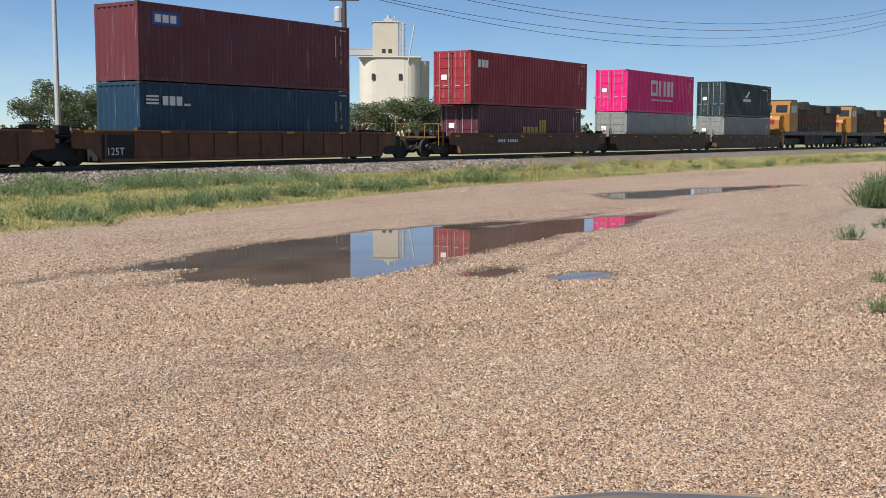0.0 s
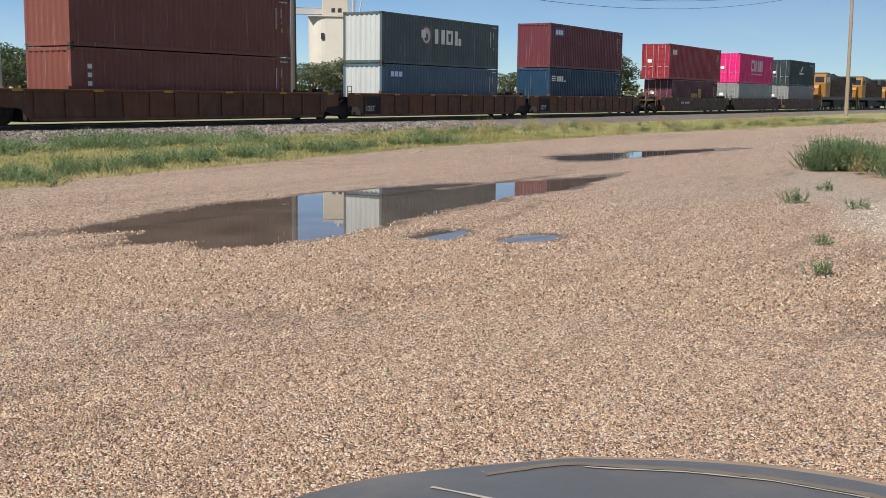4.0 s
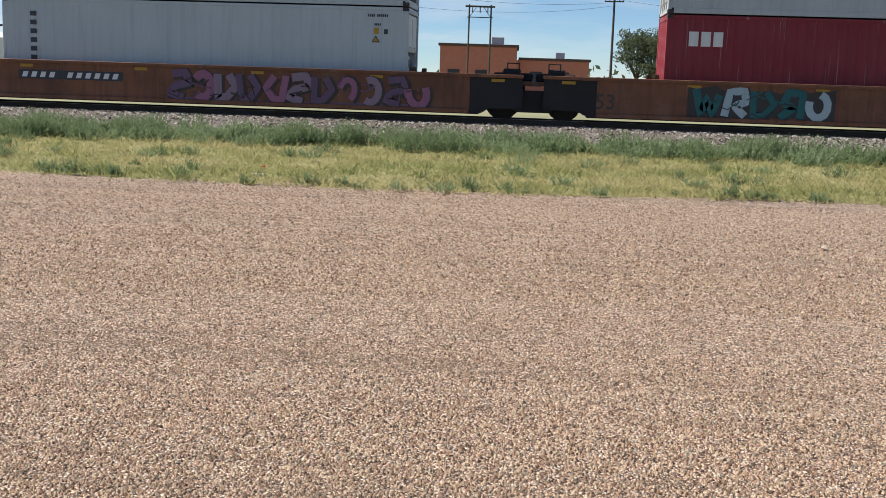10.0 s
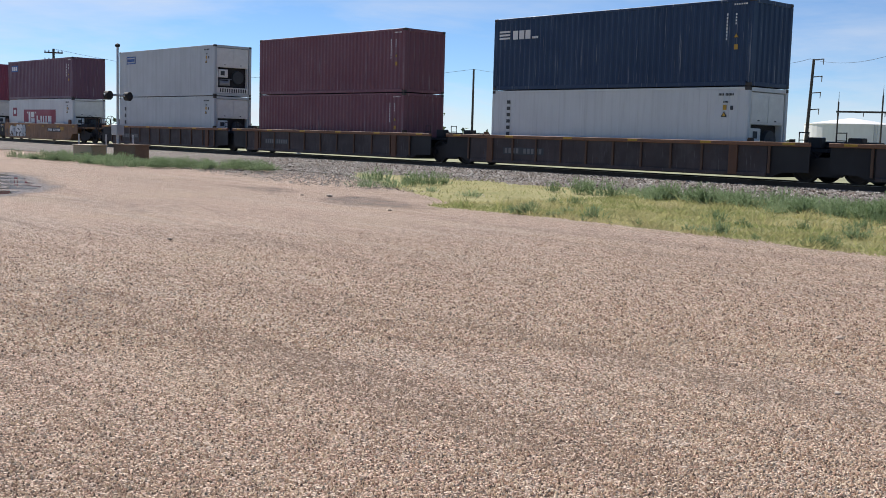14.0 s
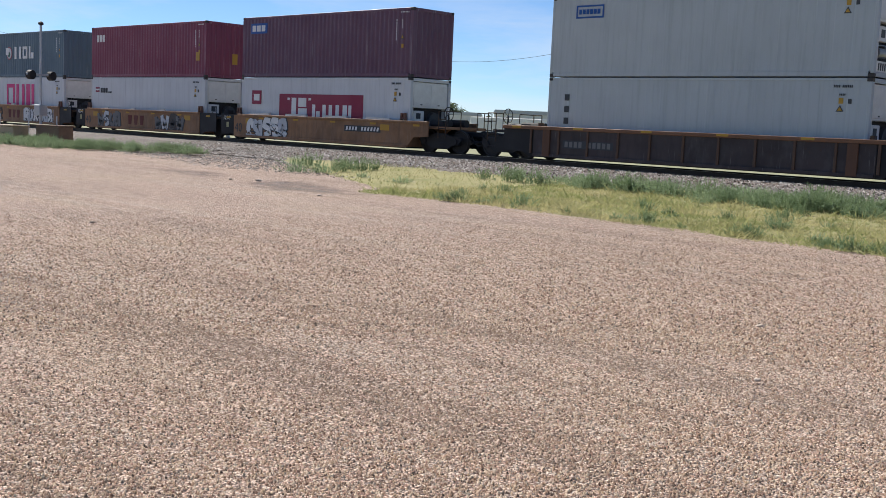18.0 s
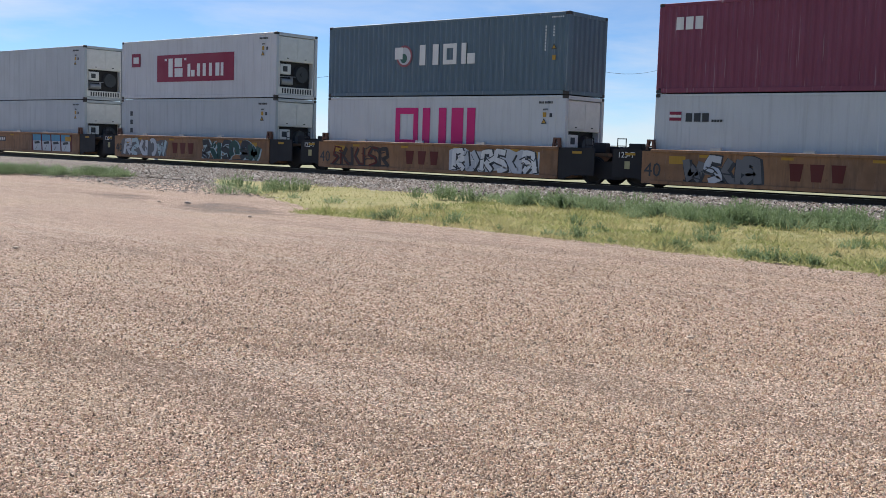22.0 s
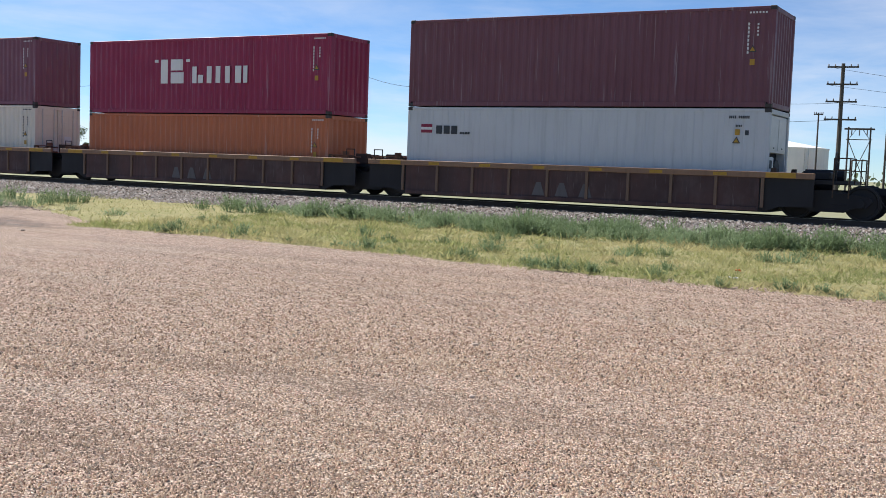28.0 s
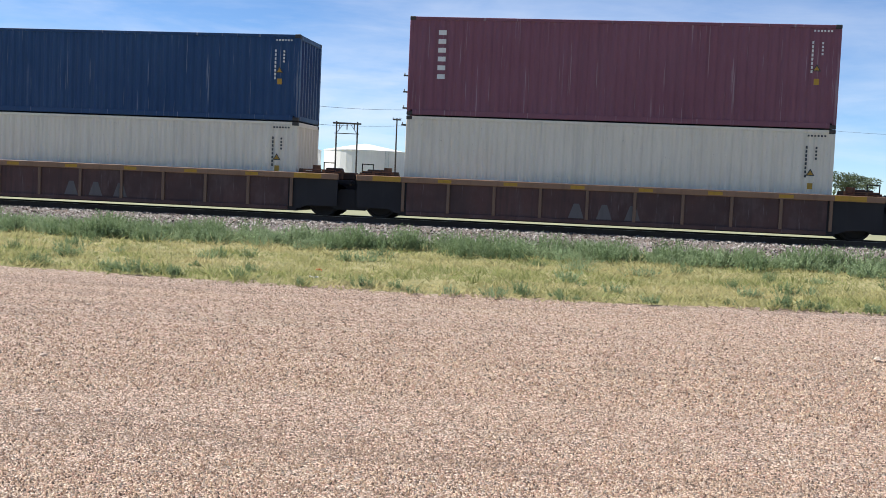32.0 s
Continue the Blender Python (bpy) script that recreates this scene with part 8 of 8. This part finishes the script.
def build_crossing():
    """Crossing signals on both sides of the track, with cabinets."""
    x, y = polar(-65.05, 59.0)
    ob = thing("crossing_signal", "grey steel railway crossing signal with lamps", "crossing signal", "crossing signals", at=pose(x, y, 0, 0, 0, 112))
    part("mast", Mesh().tube((0, 0, 0), (0, 0, 5.8), 0.075, 0.06, 10), GALV, ob)
    part("base", Mesh().lathe([(0.3, 0), (0.3, 0.12), (0.14, 0.35), (0.1, 0.6)], 12), GALV, ob)
    part("bell", Mesh().lathe([(0.05, 5.8), (0.13, 5.84), (0.13, 5.94), (0.03, 6.0)], 10), STEEL_DARK, ob)
    part("lamp_arm", Mesh().box(-0.95, 0.95, -0.05, 0.05, 3.30, 3.40, 0.01), GALV, ob)
    for k in (-0.72, 0.72):
        part("lamp_hood", Mesh().tube((k, -0.16, 3.32), (k, 0.1, 3.32), 0.23, seg=18), STEEL_DARK, ob, "round black lamp disc")
    part("junction_box", Mesh().box(-0.28, 0.28, -0.2, 0.2, 1.3, 1.85, 0.03), GALV, ob)
    x, y = polar(-55.95, 73.0)
    far = copy_thing(ob, pose(x, y, 0, 0, 0, 205))
    for a in (-45, 45):
        part("crossbuck_board", Mesh().box(-0.62, 0.62, -0.02, 0.02, -0.11, 0.11), WHITE_MARK, far, "white crossbuck board", at=pose(0, -0.1 - 0.0015 * a, 4.4, 0, a, 0))
    tan = plain("sand_painted_steel", (0.42, 0.33, 0.22), 0.6, var=0.2)
    rusty = plain("rusty_brown_steel", (0.20, 0.13, 0.085), 0.75, var=0.4)
    for az, d, w, h, mt, words in ((-66.4, 58.5, 1.3, 0.72, tan, "low sand-coloured equipment cabinet"), (-64.4, 57.8, 1.5, 0.8, rusty, "low rusty brown equipment cabinet")):
        x, y = polar(az, d)
        b = thing("equipment_cabinet", words + " beside the crossing signal", "cabinet", "signal cabinets", at=pose(x, y, 0, 0, 0, 20))
        part("body", Mesh().box(-w / 2, w / 2, -0.5, 0.5, 0, h, 0.02), mt, b)
        part("lid", Mesh().box(-w / 2 - 0.05, w / 2 + 0.05, -0.55, 0.55, h, h + 0.07, 0.015), mt, b, "pale dusty lid")
        part("handle", Mesh().box(-0.08, 0.08, -0.53, -0.5, h * 0.5, h * 0.5 + 0.04), STEEL_DARK, b)
    for k in range(3):
        x, y = polar(-66.9 + k * 1.3, 62.0)
        part_ob = thing("signal_post", "thin steel marker post beside the track", "post", "marker posts", at=pose(x, y, 0))
        part("shaft", Mesh().tube((0, 0, 0), (0, 0, 1.3), 0.04, seg=8), GALV, part_ob)


def build_vehicle():
    """The parked car from which the lot is seen: its bonnet and lower body."""
    n = Net("car_paint", 0.3, 0.15, 0.5)
    c = n.mix(n.ramp(n.noise(2.2, 4), 0.35, 0.7, 0.0, 0.5), CAR, shade(CAR, 0.7))
    c = n.mix(n.ramp(n.noise(3.6, 7, 0.7), 0.50, 0.72, 0.0, 0.6), c, (0.21, 0.175, 0.135))
    c = n.mix(n.ramp(n.noise(24.0, 3), 0.70, 0.76, 0.0, 0.5), c, (0.38, 0.35, 0.31))
    n.base(c)
    n.roughness(n.ramp(n.noise(5.0, 5), 0.3, 0.7, 0.30, 0.52))
    n.b.inputs["Coat Weight"].default_value = 0.10
    n.b.inputs["Coat Roughness"].default_value = 0.12
    ob = thing("car", "dusty dark grey car parked on the gravel, bonnet in view", "car", at=pose(0, 0, 0, 0, 0, 5.5))
    off = 0.0
    m = Mesh()
    nu, nv = 36, 60

    def skin(u, q):
        """A point of the bonnet: u from the windscreen to the front edge, q across."""
        z = 1.12 - 0.03 * q * q - 0.03 * u - 1.9 * max(0.0, u - 0.88) ** 2 - 0.8 * max(0.0, abs(q) - 0.72) ** 2 + 0.004 * math.exp(-((abs(q) - 0.45) / 0.06) ** 2)
        return 0.80 + u * (1.17 - 0.614 * q * q), q * 0.90 + off, z

    for i in range(nu + 1):
        for j in range(nv + 1):
            m.v.append(skin(i / nu, 2 * j / nv - 1))
    for i in range(nu):
        for j in range(nv):
            m.f.append((i * (nv + 1) + j, (i + 1) * (nv + 1) + j, (i + 1) * (nv + 1) + j + 1, i * (nv + 1) + j + 1))
            m.mi.append(1 if i >= nu - 3 else 0)
    bonnet = part("bonnet", m, [n.m, plain("road_dust", (0.30, 0.225, 0.165), 0.85, var=0.5, scale=9)], ob, "dusty grey bonnet with a raised crease", smooth=True)
    def trail(name, pts, w, mat, lift):
        """A thin stripe that follows the bonnet's skin, for dried trails and the crease."""
        t = Mesh()
        for k in range(len(pts) * 6 - 5):
            a, b = pts[min(k // 6, len(pts) - 1)], pts[min(k // 6 + 1, len(pts) - 1)]
            x, y = a[0] + (b[0] - a[0]) * (k % 6) / 6, a[1] + (b[1] - a[1]) * (k % 6) / 6
            dx, dy = b[0] - a[0], b[1] - a[1]
            ln = math.hypot(dx, dy) or 1.0
            ww = w * (0.7 + 0.5 * noise.noise(Vector((x * 30, y * 30, 4))))
            for e in (-1, 1):
                px, py = x - e * dy / ln * ww / 2, y + e * dx / ln * ww / 2
                q = (py - off) / 0.90
                t.v.append((px, py, skin((px - 0.80) / (1.17 - 0.614 * q * q), q)[2] + lift))
        t.f = [(2 * k, 2 * k + 1, 2 * k + 3, 2 * k + 2) for k in range(len(t.v) // 2 - 1)]
        t.mi = [0] * len(t.f)
        part(name, t, mat, bonnet)

    pale, brown = plain("silt_and_crease_pale", (0.36, 0.335, 0.30), 0.8, var=0.4, scale=40), plain("crease_brown", (0.165, 0.135, 0.105), 0.5, var=0.5, scale=12)
    # the front crease's dark and light edges are painted on as two stripes
    trail("brown_trail", [(1.62, 0.50), (1.68, 0.44), (1.733, 0.369), (1.754, 0.298), (1.782, 0.202), (1.80, 0.064), (1.795, -0.08), (1.77, -0.22)], 0.026, brown, 0.0016)
    trail("silt_trail", [(1.715, 0.36), (1.738, 0.29), (1.765, 0.20), (1.785, 0.064), (1.775, -0.10)], 0.007, pale, 0.0026)
    trail("silt_trail", [(1.524, 0.553), (1.511, 0.48), (1.488, 0.404), (1.472, 0.335), (1.465, 0.24)], 0.012, pale, 0.0026)
    trail("silt_trail", [(1.264, 0.729), (1.245, 0.675), (1.24, 0.613), (1.252, 0.564), (1.294, 0.525), (1.338, 0.515)], 0.008, pale, 0.0026)
    body = Mesh().prism([(-2.3, 0.42), (-2.4, 0.8), (-2.3, 0.94), (0.85, 0.90), (1.3, 0.88), (1.45, 0.80), (1.5, 0.6), (1.45, 0.36), (-2.1, 0.32)], off - 0.86, off + 0.86)
    part("body", body, n.m, ob)
    for x in (-1.5, 1.35):
        for y in (-0.80, 0.80):
            w = part("wheel", Mesh().lathe([(0.20, -0.11), (0.30, -0.115), (0.335, -0.08), (0.335, 0.08), (0.30, 0.115), (0.20, 0.11)], 24, "y"), RUBBER, ob, at=pose(x, y * 1.02 + off, 0.335))
            part("rim", Mesh().lathe([(0.04, -0.122), (0.20, -0.116), (0.20, 0.116), (0.04, 0.122)], 18, "y"), GALV, w)

# ---- build ----
build_ground()
build_puddles()
build_track()
build_train()
build_locomotives()
build_background()
build_crossing()
build_vehicle()
build_weeds()
build_grass()
build_litter()
build_stones()

# seconds and metres run by the train
RUN = [(0.0, 0.0), (3.5, 33.21), (7.0, 67.32), (10.5, 101.65), (14.5, 141.70), (18.0, 178.16), (22.0, 220.78), (26.0, 264.12), (32.0, 331.16)]


def motions():
    for ob, s, z in TRAIN:
        walk(ob, [(t, pose(s + q, TRACK_Y, z)) for t, q in RUN])
    times = [k / 15 for k in range(481)]
    turns = [math.degrees(float(np.interp(t, [r[0] for r in RUN], [r[1] for r in RUN])) / WHEEL_R) for t in times]
    for w, ax, r in ROLLERS:
        walk(w, [(t, pose(ax, 0, r, 0, a, 0)) for t, a in zip(times, turns)])


motions()
